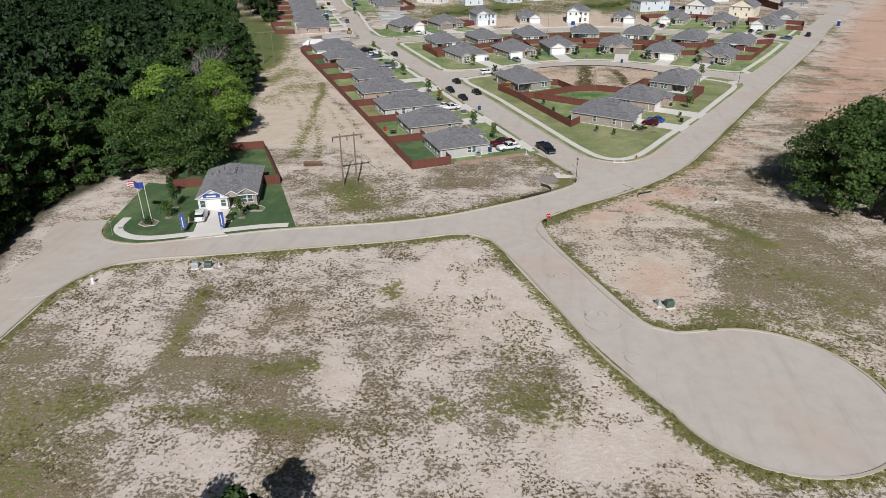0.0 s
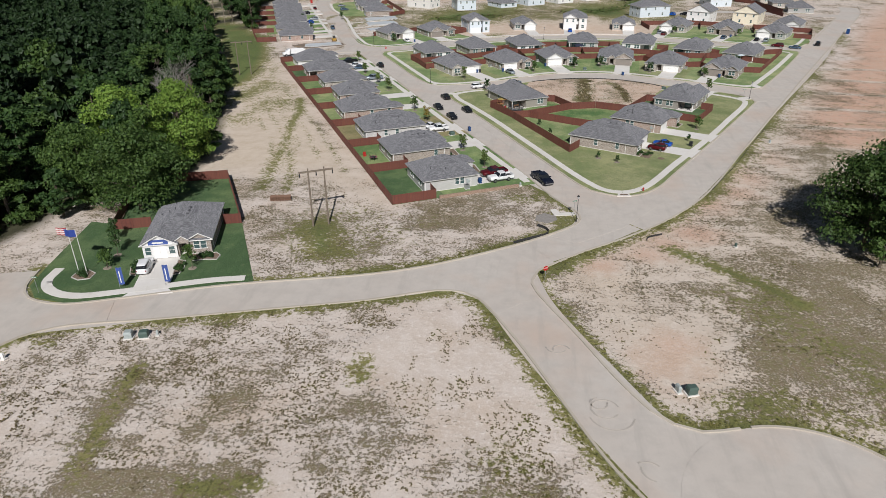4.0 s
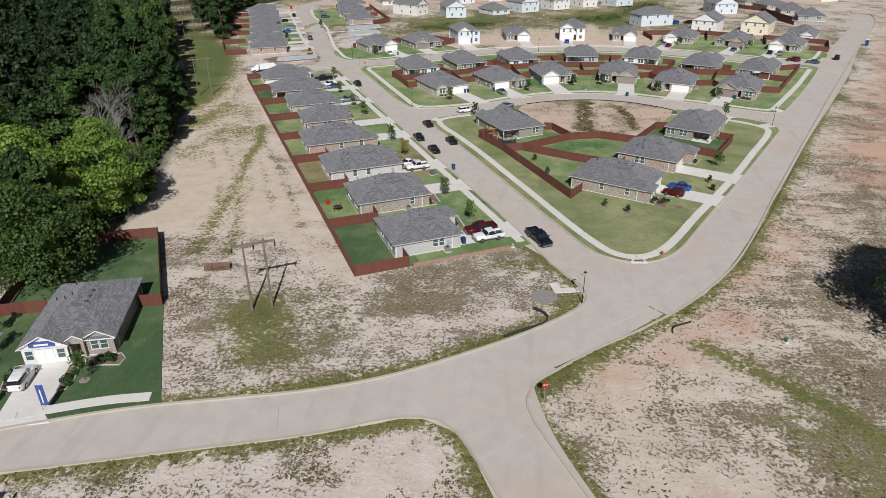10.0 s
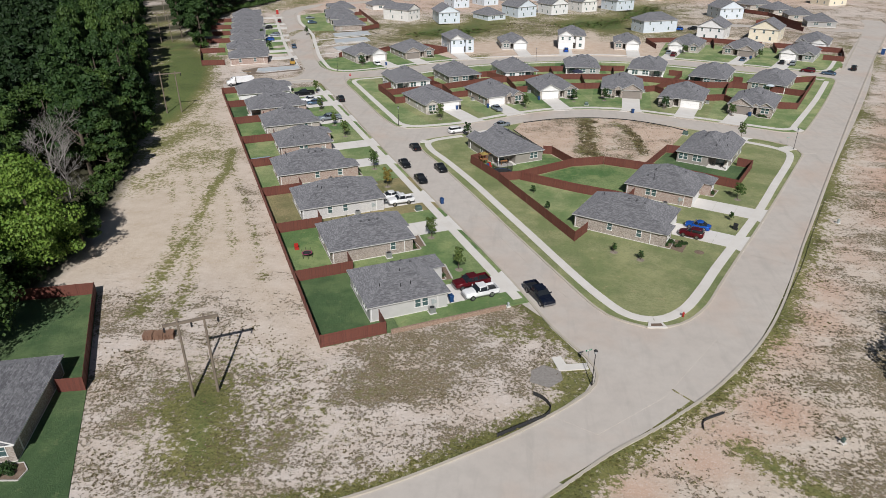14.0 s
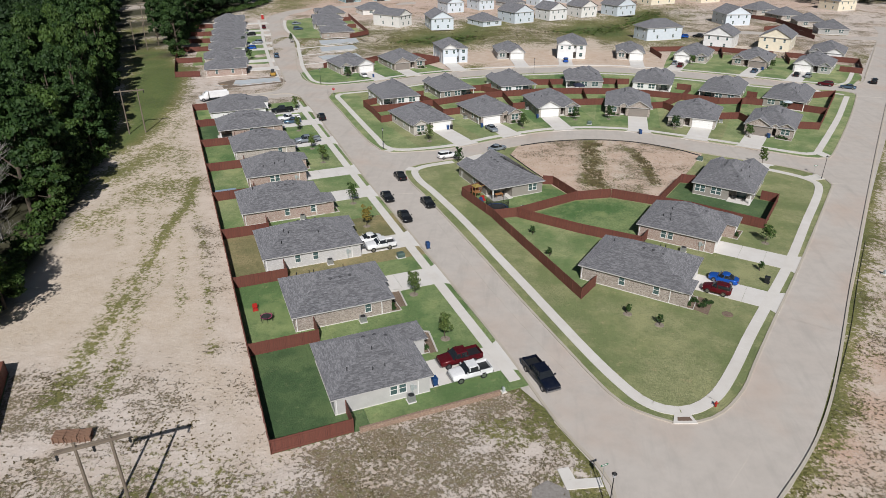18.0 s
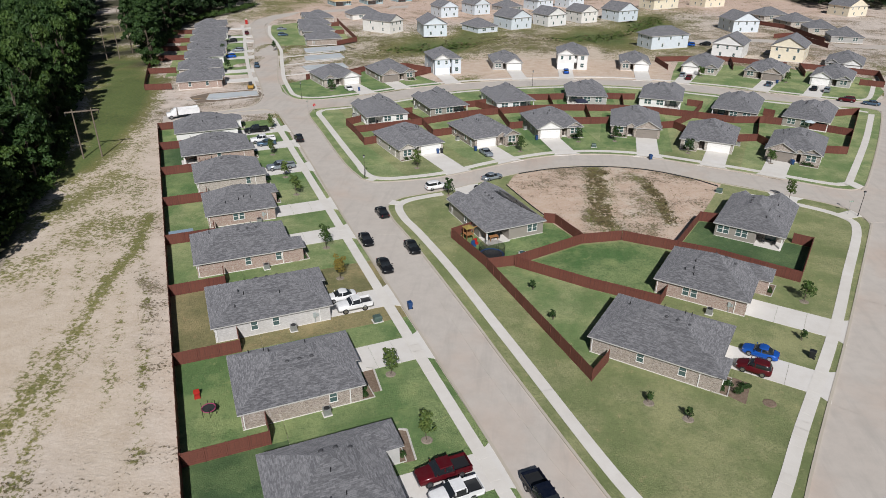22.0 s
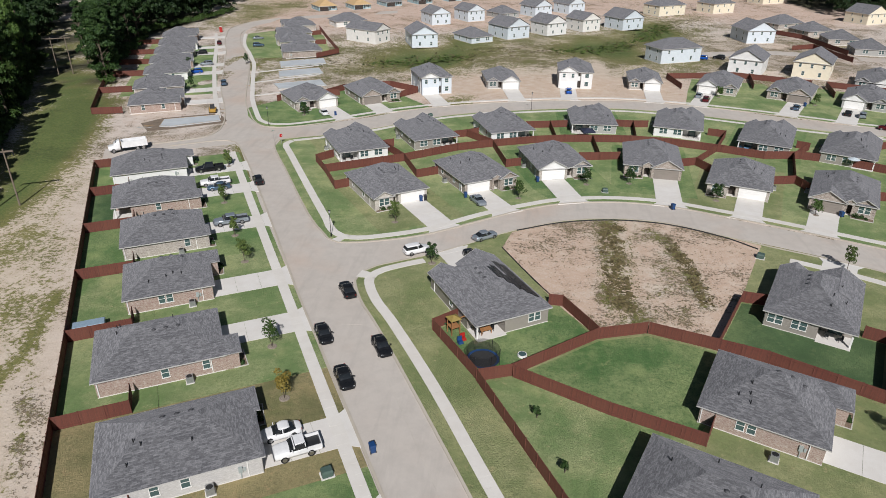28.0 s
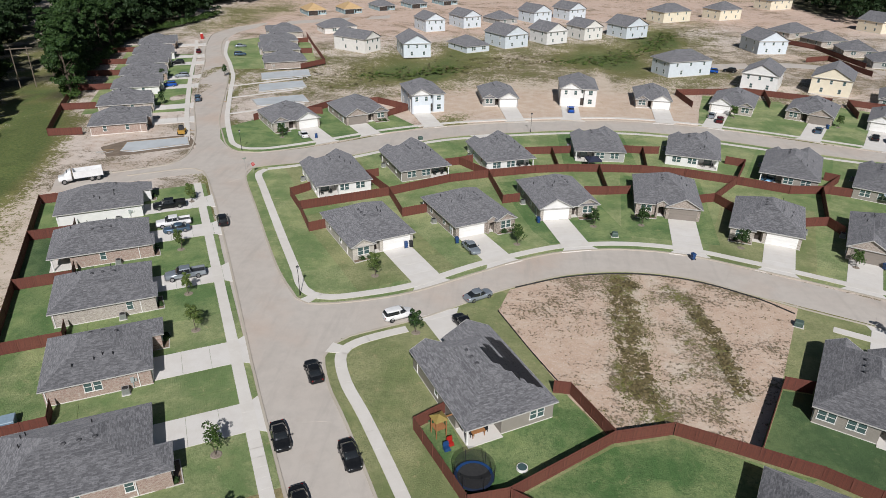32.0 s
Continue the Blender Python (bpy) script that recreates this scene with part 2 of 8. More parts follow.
    green = blend(nt, times(ramp(nt, n_grit, 0.52, 0.70), 0.7), green, col(0.20, 0.19, 0.08))
    # deep green of thick grass, darkened also for the woods' shade on the way
    lush_and_shade = blend(nt, ramp(nt, n_fine, 0.38, 0.62), col(0.062, 0.105, 0.024), col(0.135, 0.165, 0.045))
    green = blend(nt, times(ramp(nt, grass, 0.55, 0.85), 0.9), green, lush_and_shade)
    t = blend(nt, times(turf, ramp(nt, grass, 0.02, 0.2)), t, green)
    floor = blend(nt, n_fine, col(0.035, 0.04, 0.015), col(0.07, 0.06, 0.03))
    t = blend(nt, ramp(nt, wood, 0.3, 0.7), t, floor)
    nt.links.new(t, b.inputs["Base Color"])
    bumped(nt, b, plus(node(nt, "Math", operation="MULTIPLY", i0=low, i1=0.8), n_fine), 0.8, 0.14)
    return m


def leaf_material(name, a, c):
    m, nt, b = shader(name, 0.6)
    isl = nt.nodes.new("ShaderNodeNewGeometry").outputs["Random Per Island"]
    info = nt.nodes.new("ShaderNodeObjectInfo").outputs["Random"]
    t = blend(nt, isl, col(*a), col(*c))
    t = blend(nt, node(nt, "Math", operation="MULTIPLY", i0=info, i1=0.45), t, col(*(0.55 * v for v in a)))
    nt.links.new(t, b.inputs["Base Color"])
    b.inputs["Subsurface Weight"].default_value = 0.0
    b.inputs["Specular IOR Level"].default_value = 0.25
    return m


def fence_material():
    m, nt, b = shader("stained_fence_wood", 0.75)
    p = place(nt)
    x = node(nt, "SeparateXYZ", 0, Vector=p)
    board = node(nt, "Math", operation="FLOOR", i0=node(nt, "Math", operation="MULTIPLY", i0=x, i1=17 / 2.4))
    each = node(nt, "TexWhiteNoise", Vector=node(nt, "CombineXYZ", X=board))
    grain = noise_of(nt, node(nt, "Mapping", Vector=p, Scale=(9.0, 9.0, 0.6)), 2.0, 4.0)
    info = nt.nodes.new("ShaderNodeObjectInfo").outputs["Random"]
    t = blend(nt, ramp(nt, grain, 0.3, 0.7), col(0.172, 0.050, 0.033), col(0.102, 0.033, 0.024))
    t = blend(nt, node(nt, "Math", operation="MULTIPLY", i0=each, i1=0.5), t, col(0.062, 0.022, 0.018))
    t = blend(nt, node(nt, "Math", operation="MULTIPLY", i0=info, i1=0.4), t, col(0.165, 0.064, 0.042))
    nt.links.new(t, b.inputs["Base Color"])
    bumped(nt, b, grain, 0.3, 0.01)
    return m


GROUND = ground_material()
ROAD = concrete_material("street_concrete", (0.525, 0.48, 0.432), (0.50, 0.448, 0.398), (0.36, 0.328, 0.295), 0.45, 0.0, (0.50, 0.35, 0.26))
JOINT = plain("joint_filler", (0.45, 0.41, 0.365), (0.50, 0.45, 0.40))
WALK = concrete_material("walk_concrete", (0.685, 0.66, 0.62), (0.635, 0.605, 0.56), (0.50, 0.455, 0.40), 0.35, 0.10)
DRIVE = concrete_material("driveway_concrete", (0.70, 0.68, 0.65), (0.65, 0.625, 0.59), (0.50, 0.455, 0.40))
KERB = concrete_material("kerb_concrete", (0.50, 0.455, 0.385), (0.45, 0.40, 0.335), (0.33, 0.28, 0.22))
LAWN = lawn_material("mown_lawn", (0.142, 0.238, 0.076), (0.375, 0.400, 0.195), -0.01)
LAWN_DRY = lawn_material("drying_lawn", (0.175, 0.228, 0.080), (0.36, 0.36, 0.180), -0.01)
LAWN_BROWN = lawn_material("parched_lawn", (0.150, 0.165, 0.060), (0.36, 0.295, 0.150), -0.06)
LAWN_DARK = lawn_material("deep_green_lawn", (0.060, 0.122, 0.042), (0.148, 0.215, 0.086), 0.03)
LAWN_DEEP = lawn_material("watered_lawn", (0.090, 0.188, 0.054), (0.285, 0.348, 0.145), 0.0)
SHINGLE = shingle_material()
BRICK_RED = brick_material("red_brick", (0.25, 0.150, 0.122), (0.36, 0.262, 0.22), (0.46, 0.40, 0.35), (0.40, 0.36, 0.31))
BRICK_BROWN = brick_material("brown_blend_brick", (0.165, 0.125, 0.105), (0.34, 0.28, 0.238), (0.46, 0.42, 0.38), (0.42, 0.38, 0.33))
BRICK_GREY = brick_material("grey_blend_brick", (0.24, 0.20, 0.175), (0.42, 0.375, 0.33), (0.52, 0.48, 0.43), (0.46, 0.43, 0.39))
BRICK_WHITE = brick_material("whitewashed_brick", (0.42, 0.405, 0.39), (0.52, 0.505, 0.49), (0.58, 0.565, 0.55), (0.50, 0.485, 0.465))
STONE = brick_material("pale_stone_veneer", (0.38, 0.345, 0.30), (0.50, 0.46, 0.41), (0.58, 0.55, 0.50), (0.50, 0.47, 0.42))
SIDING_WHITE = siding_material("white_lap_siding", (0.71, 0.705, 0.69))
SIDING_GREY = siding_material("grey_lap_siding", (0.36, 0.355, 0.34))
SIDING_PALE = siding_material("pale_grey_lap_siding", (0.47, 0.46, 0.445))
SIDING_TAUPE = siding_material("taupe_lap_siding", (0.28, 0.255, 0.225))
SIDING_BLUE = siding_material("pale_blue_lap_siding", (0.60, 0.655, 0.70))
SIDING_CREAM = siding_material("cream_lap_siding", (0.74, 0.675, 0.53))
SIDING_BEIGE = siding_material("light_beige_lap_siding", (0.70, 0.685, 0.65))
WRAP_BLUE = siding_material("green_blue_sheathing", (0.30, 0.42, 0.46))
PLYWOOD = plain("bare_plywood", (0.52, 0.37, 0.20), (0.45, 0.30, 0.15), 0.8)
TRIM = plain("white_trim", (0.75, 0.74, 0.72), (0.66, 0.65, 0.62))
TRIM_GREY = plain("pale_grey_trim", (0.48, 0.47, 0.45), (0.42, 0.41, 0.39))
DOOR_WHITE = plain("white_garage_paint", (0.78, 0.77, 0.75), (0.70, 0.69, 0.67), 0.5)
DOOR_TAUPE = plain("taupe_garage_paint", (0.23, 0.20, 0.175), (0.20, 0.175, 0.15), 0.5)
# entry door paint; also colours the unlit garage openings of unfinished houses
DARK_DOOR_AND_OPENING = plain("dark_entry_and_opening", (0.05, 0.038, 0.032))
GLASS = glassy("window_glass", (0.045, 0.075, 0.075))
CAR_GLASS = glassy("tinted_car_glass", (0.012, 0.014, 0.016), 0.04)
RUBBER = plain("tyre_rubber", (0.018, 0.018, 0.019), rough=0.85)
ALLOY = plain("alloy_rim", (0.45, 0.45, 0.46), rough=0.3, metal=0.9)
DARK_PLASTIC = plain("dark_plastic", (0.02, 0.021, 0.023), rough=0.5)
VENT_GREY = plain("dark_grey_vent_paint", (0.075, 0.075, 0.08), (0.05, 0.05, 0.055), rough=0.6)
LAMP_RED = plain("tail_lamp_red", (0.20, 0.01, 0.01), rough=0.2)
LAMP_CLEAR = plain("head_lamp_clear", (0.42, 0.43, 0.44), rough=0.15)
FENCE = fence_material()
BARK = plain("bark", (0.12, 0.095, 0.07), (0.08, 0.062, 0.045), 2.0, 0.95, bump=0.6, fine=9.0)
DEAD_WOOD = plain("bleached_dead_wood", (0.26, 0.245, 0.225), (0.19, 0.175, 0.16), 2.0, 0.95)
POLE_WOOD = plain("weathered_pole_wood", (0.20, 0.165, 0.125), (0.14, 0.11, 0.085), 1.0, 0.9, bump=0.4)
STEEL = plain("galvanised_steel", (0.42, 0.43, 0.43), rough=0.45, metal=0.6)
BLACK_METAL = plain("black_painted_metal", (0.014, 0.014, 0.015), rough=0.45)
GREEN_BOX = plain("transformer_green_paint", (0.055, 0.095, 0.08), (0.07, 0.105, 0.09), rough=0.55)
PALE_BOX = plain("pale_grey_utility_paint", (0.36, 0.40, 0.39), rough=0.55)
BIN_BLUE = plain("blue_bin_plastic", (0.012, 0.055, 0.17), (0.01, 0.045, 0.14), rough=0.5)
BIN_BLACK = plain("black_bin_plastic", (0.015, 0.016, 0.018), rough=0.55)
MULCH = plain("bark_mulch", (0.13, 0.085, 0.06), (0.22, 0.165, 0.12), 4.0, 0.95, bump=0.8)
PAVER = plain("pale_edging_block", (0.55, 0.53, 0.49), (0.44, 0.42, 0.38), 3.0, 0.9)
BLOCKS = brick_material("tan_retaining_block", (0.27, 0.175, 0.125), (0.36, 0.25, 0.18), (0.42, 0.32, 0.25), (0.16, 0.11, 0.08))
SILT = plain("black_silt_cloth", (0.018, 0.018, 0.02), (0.03, 0.03, 0.03), rough=0.9)
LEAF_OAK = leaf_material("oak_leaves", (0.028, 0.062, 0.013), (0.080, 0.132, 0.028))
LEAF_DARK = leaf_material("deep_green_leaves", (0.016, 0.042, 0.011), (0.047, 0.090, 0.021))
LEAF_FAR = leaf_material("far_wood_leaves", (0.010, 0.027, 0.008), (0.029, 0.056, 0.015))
LEAF_BRIGHT = leaf_material("sunny_green_leaves", (0.082, 0.160, 0.022), (0.180, 0.268, 0.045))
LEAF_YOUNG = leaf_material("young_tree_leaves", (0.055, 0.095, 0.022), (0.12, 0.155, 0.040))
LEAF_YELLOW = leaf_material("yellowing_leaves", (0.16, 0.13, 0.025), (0.26, 0.19, 0.04))
WEED = leaf_material("dry_weeds", (0.105, 0.085, 0.04), (0.19, 0.15, 0.075))
WEED_GREEN = leaf_material("green_weeds", (0.085, 0.088, 0.022), (0.20, 0.175, 0.060))
SOLAR = plain("solar_cell_glass", (0.006, 0.008, 0.015), (0.009, 0.011, 0.02), rough=0.35)
SOLAR.node_tree.nodes["Principled BSDF"].inputs["Specular IOR Level"].default_value = 0.15


# ---- mesh helpers ----
def part(name, bm, material, parent, label=""):
    """One mesh under a thing or a part; bm is a bmesh or a ready mesh."""
    if isinstance(bm, bpy.types.Mesh):
        me = bm
    else:
        me = bpy.data.meshes.new(name)
        bm.to_mesh(me)
        bm.free()
    if not me.materials:
        for m in material if isinstance(material, (list, tuple)) else (material,):
            me.materials.append(m)
    ob = new(name, me)
    ob.parent = parent
    if label:
        ob["label"] = label
    return ob


def thing(name, m, label, category, group="", kind=""):
    ob = new(name)
    ob.empty_display_size = 0.3
    ob.matrix_basis = m
    return tagged(ob, label, category, group, kind)


def box(bm, x0, x1, y0, y1, z0, z1, taper=0.0):
    vs = [bm.verts.new((x0 + (taper if z else 0) if i in (0, 3) else x1 - (taper if z else 0), y0 + (taper if z else 0) if i in (0, 1) else y1 - (taper if z else 0), z1 if z else z0)) for z in (0, 1) for i in range(4)]
    for f in ((3, 2, 1, 0), (4, 5, 6, 7), (0, 1, 5, 4), (1, 2, 6, 5), (2, 3, 7, 6), (3, 0, 4, 7)):
        bm.faces.new([vs[i] for i in f])
    return bm


def boxes(*rows):
    bm = bmesh.new()
    for r in rows:
        box(bm, *r)
    return bm


def tube(bm, a, b, r0, r1, n=8):
    a, b = Vector(a), Vector(b)
    w = (b - a).normalized()
    s = w.orthogonal().normalized()
    t = w.cross(s)
    rings = [[bm.verts.new(c + r * (math.cos(2 * math.pi * i / n) * s + math.sin(2 * math.pi * i / n) * t)) for i in range(n)] for c, r in ((a, r0), (b, r1))]
    for i in range(n):
        bm.faces.new((rings[0][i], rings[0][(i + 1) % n], rings[1][(i + 1) % n], rings[1][i]))
    bm.faces.new(rings[0][::-1])
    bm.faces.new(rings[1])
    return bm


def smooth_line(points, step=2.0):
    """A Catmull-Rom curve through plan points."""
    p = [Vector((*q, 0)) for q in points]
    p = [2 * p[0] - p[1], *p, 2 * p[-1] - p[-2]]
    out = []
    for a, b, c, d in zip(p, p[1:], p[2:], p[3:]):
        n = max(1, int((c - b).length / step))
        for i in range(n):
            s = i / n
            out.append(0.5 * (2 * b + (c - a) * s + (2 * a - 5 * b + 4 * c - d) * s * s + (3 * b - a - 3 * c + d) * s ** 3))
    return out + [p[-2]]


def sides(line, left, right):
    """Points to the left and right of a line, at those distances."""
    out = []
    for i, q in enumerate(line):
        w = (line[min(i + 1, len(line) - 1)] - line[max(i - 1, 0)]).normalized()
        n = Vector((-w.y, w.x, 0))
        out.append((q + n * left, q - n * right))
    return out


def ribbon(line, left, right, z0, z1, closed=False):
    """A slab along a line, with its top at z1 and its sides down to z0."""
    bm = bmesh.new()
    rows = []
    for a, b in sides(line, left, right):
        rows.append([bm.verts.new((a.x, a.y, z0)), bm.verts.new((a.x, a.y, z1)), bm.verts.new((b.x, b.y, z1)), bm.verts.new((b.x, b.y, z0))])
    for r, s in zip(rows, rows[1:]):
        for i in range(3):
            bm.faces.new((r[i], s[i], s[i + 1], r[i + 1]))
    bm.faces.new(rows[0][::-1])
    bm.faces.new(rows[-1])
    bmesh.ops.recalc_face_normals(bm, faces=bm.faces)
    return bm


def slab(points, z0, z1):
    """A flat slab with the outline of plan points."""
    bm = bmesh.new()
    area = sum(a[0] * b[1] - b[0] * a[1] for a, b in zip(points, [*points[1:], points[0]]))
    points = points if area > 0 else points[::-1]
    top = [bm.verts.new((x, y, z1)) for x, y in points]
    low = [bm.verts.new((x, y, z0)) for x, y in points]
    face = bm.faces.new(top)
    face.normal_update()
    n = len(points)
    for i in range(n):
        bm.faces.new((low[i], low[(i + 1) % n], top[(i + 1) % n], top[i]))
    bmesh.ops.triangulate(bm, faces=[face])
    return bm


def structure(name, bm, material, label="", category=""):
    return tagged(part(name, bm, material, None), label, category, kind="structure")


def unwrap(me):
    """Flat unwrapping in metres: u runs level along each face, v up its slope."""
    layer = me.uv_layers.new(name="uv")
    for f in me.polygons:
        n = f.normal
        level = Vector((-n.y, n.x, 0))
        level = level.normalized() if level.length > 1e-4 else Vector((1, 0, 0))
        up = n.cross(level)
        for li in f.loop_indices:
            c = me.vertices[me.loops[li].vertex_index].co
            layer.data[li].uv = (c.dot(level), c.dot(up))
    return me


def meshed(name, bm):
    bmesh.ops.recalc_face_normals(bm, faces=bm.faces)
    me = bpy.data.meshes.new(name)
    bm.to_mesh(me)
    bm.free()
    return unwrap(me)


STORE = {}


def kept(key, build):
    if key not in STORE:
        STORE[key] = build()
    return STORE[key]


# ---- the plan: kerb lines and street centre lines, in metres ----
KERB_NORTH = [(-68.1, 86.6), (-66.8, 82), (-64, 79), (-58.3, 78.2), (-50.8, 80.9), (-41.2, 84.9), (-34.9, 87.1), (-28, 89.0), (-18.9, 91.7), (-9.8, 95.9), (1.1, 103.3), (7.2, 108.3), (11.5, 112.7), (12.8, 115.8), (11.9, 119.1), (7.8, 125.5), (1.4, 138.6), (-12.7, 165.0), (-27.3, 191.7), (-40.6, 217.3), (-53.5, 241.8), (-62.0, 256.7), (-64.5, 259.2), (-68, 259.8), (-78, 254.2)]
KERB_SOUTH = [(-57.5, 30), (-60, 46), (-61.2, 57), (-61.4, 62), (-60.6, 66.5), (-58.8, 70.2), (-55.5, 72.9), (-51, 74.5), (-45.1, 76.0), (-38.4, 78.0), (-30.5, 80.5), (-17.5, 84.6), (-10.6, 87.6), (-6.4, 88.6), (-2.4, 86.9), (2.8, 78.4), (6.4, 71.3), (12.4, 59), (16.7, 52.7), (19.6, 48.8)]
BULB = (31.0, 53.5, 12.2)
KERB_EAST = [(26.5, 64.9), (22.6, 63.9), (19.9, 64.7), (17.8, 66.6), (14.6, 71.9), (10.8, 79.6), (5.6, 89.6), (4.9, 93.2), (5.7, 96.0), (8.4, 98.8), (13.3, 103.6), (20.0, 109.2), (28.2, 117.7), (37.8, 131.7), (52.2, 161), (71.3, 199.7), (92.3, 241.9), (129.7, 316.2), (166.5, 388.3), (180, 425)]
KERB_RIGHT_BLOCK = [(20.0, 126.8), (16.6, 128.2), (13.9, 130.9), (9.2, 139.5), (1.3, 154.8), (-2.0, 161.4), (-9.3, 175.4), (-15.3, 186.6), (-18.9, 192.8), (-21.0, 198.3), (-20.6, 201.0), (-18.8, 203.1), (-14.8, 205.6), (-9.6, 208.8), (-4.3, 213.1), (1.8, 218), (11.1, 223.4), (20.7, 225.6), (29.9, 224.7), (37.9, 220.9), (45.3, 217.2), (52.5, 214), (60, 210.3), (64.2, 206.6), (64.8, 201.5), (63.2, 197.6), (46.6, 165.8), (36.5, 147.2), (31.9, 138.6), (29.1, 133.3), (25.9, 129.2), (23.0, 127.3), (20.0, 126.8)]
KERB_MIDDLE_BLOCK = [(-28.7, 211.6), (-26.5, 210.4), (-20.9, 211.5), (-12.6, 215.1), (-3, 222.3), (4, 227.5), (11.6, 231.4), (21.7, 233.4), (31.5, 232.5), (40.2, 229.3), (48.4, 225.9), (57, 222), (66, 217.8), (69.8, 218), (72.5, 220.5), (87.7, 249.3), (100.8, 276.4), (101.6, 280), (99.5, 282.6), (92, 284), (81.6, 286.5), (69.8, 290.5), (57.9, 295), (44.8, 299.3), (30.6, 301.2), (15.5, 299.3), (0.6, 295), (-14, 289.4), (-24.6, 281.5), (-33, 274.3), (-43, 267.7), (-50, 264.5), (-53.8, 262.3), (-53.5, 257), (-46.2, 242.7), (-34.8, 220.9), (-28.7, 211.6)]
KERB_FAR = [(-121, 413), (-118.7, 402.7), (-110.8, 382.5), (-104.2, 369.3), (-97.3, 355.4), (-91.4, 341), (-83.7, 319.3), (-79.1, 306), (-74.8, 294.3), (-69.7, 284), (-65.6, 276.4), (-61.5, 272.3), (-56, 272.2), (-46.5, 277.5), (-37, 285), (-29.3, 291), (-16.5, 298), (-1, 304), (16.3, 308.3), (32.4, 310.3), (47.7, 308.3), (62.4, 304.2), (76, 299), (90, 293), (100, 290.2), (106, 291), (112, 298), (118, 310), (150, 375)]
KERB_FAR_WEST = [(-84, 254.2), (-76, 259.2), (-72.4, 262.4), (-71.4, 266.4), (-72.2, 271.6), (-75.4, 281.1), (-82, 295.6), (-86.5, 304.9), (-90.8, 315.3), (-98.8, 336.4), (-105.5, 354.1), (-111, 368.2), (-118, 383.9), (-125.6, 404.4), (-129.6, 420), (-127, 438), (-118, 452)]

STREETS = dict(
    bend=([(-64, 72.5), (-57, 75.4), (-50, 77.8), (-40, 81.5), (-29, 84.9), (-18, 88.3), (-8.5, 92.4), (3, 100.0), (10.2, 106.0), (15.2, 110.4), (20, 115.2)], 3.68),
    main=([(20, 115.6), (26, 121.8), (31.8, 131), (37.6, 141.8), (48.8, 163.6), (66.6, 199.2), (91, 246), (107, 278), (125.7, 318), (162, 390), (172, 418)], 4.5),
    west=([(-72.2, 85.2), (-68.6, 73), (-65.7, 61), (-64.2, 46), (-62, 30)], 4.4),
    court=([(0.5, 97), (3.2, 87), (6.9, 78.8), (10.7, 71.8), (15.3, 63.5), (20, 58), (27, 54)], 4.4),
    row=([(17.6, 116.6), (15.0, 122.4), (11.9, 128.5), (5.7, 136.2), (-5.6, 158.5), (-14, 175.6), (-22.8, 192.5), (-33.5, 211.8), (-44.5, 233), (-57, 257), (-67, 274.5), (-72.5, 282.6), (-78.4, 295), (-87.2, 317.3), (-95.1, 338.7), (-101.4, 354.7), (-107.6, 368.8), (-114.4, 383.2), (-122, 403.5), (-125.2, 420), (-122, 438), (-108, 455), (-85, 470), (-60, 486)], 4.55),
    crescent=([(-31, 204), (-24, 205.5), (-18.5, 207.8), (-11.5, 211.8), (-3.6, 217.8), (4, 223), (11.3, 227.3), (21.2, 229.5), (30.7, 228.7), (39, 225.1), (47, 221.6), (54, 218.4), (62, 214.6), (72, 209.5)], 3.95),
    upper=([(-68, 262), (-58, 266.6), (-48.3, 270.5), (-37.5, 277.5), (-27, 286), (-14.5, 293.8), (0.5, 299.5), (16, 303.8), (31.5, 305.8), (46, 303.8), (60, 299.6), (74, 293.8), (88, 288.2), (105, 284.5)], 4.6),
    stub=([(-62, 262.4), (-69, 259.3), (-75.6, 255.7), (-83.6, 250.4), (-89.8, 247.2)], 3.8),
    loop=([(158, 384), (140, 384), (120, 389), (104, 393), (88, 390), (72, 385)], 4.2),
)
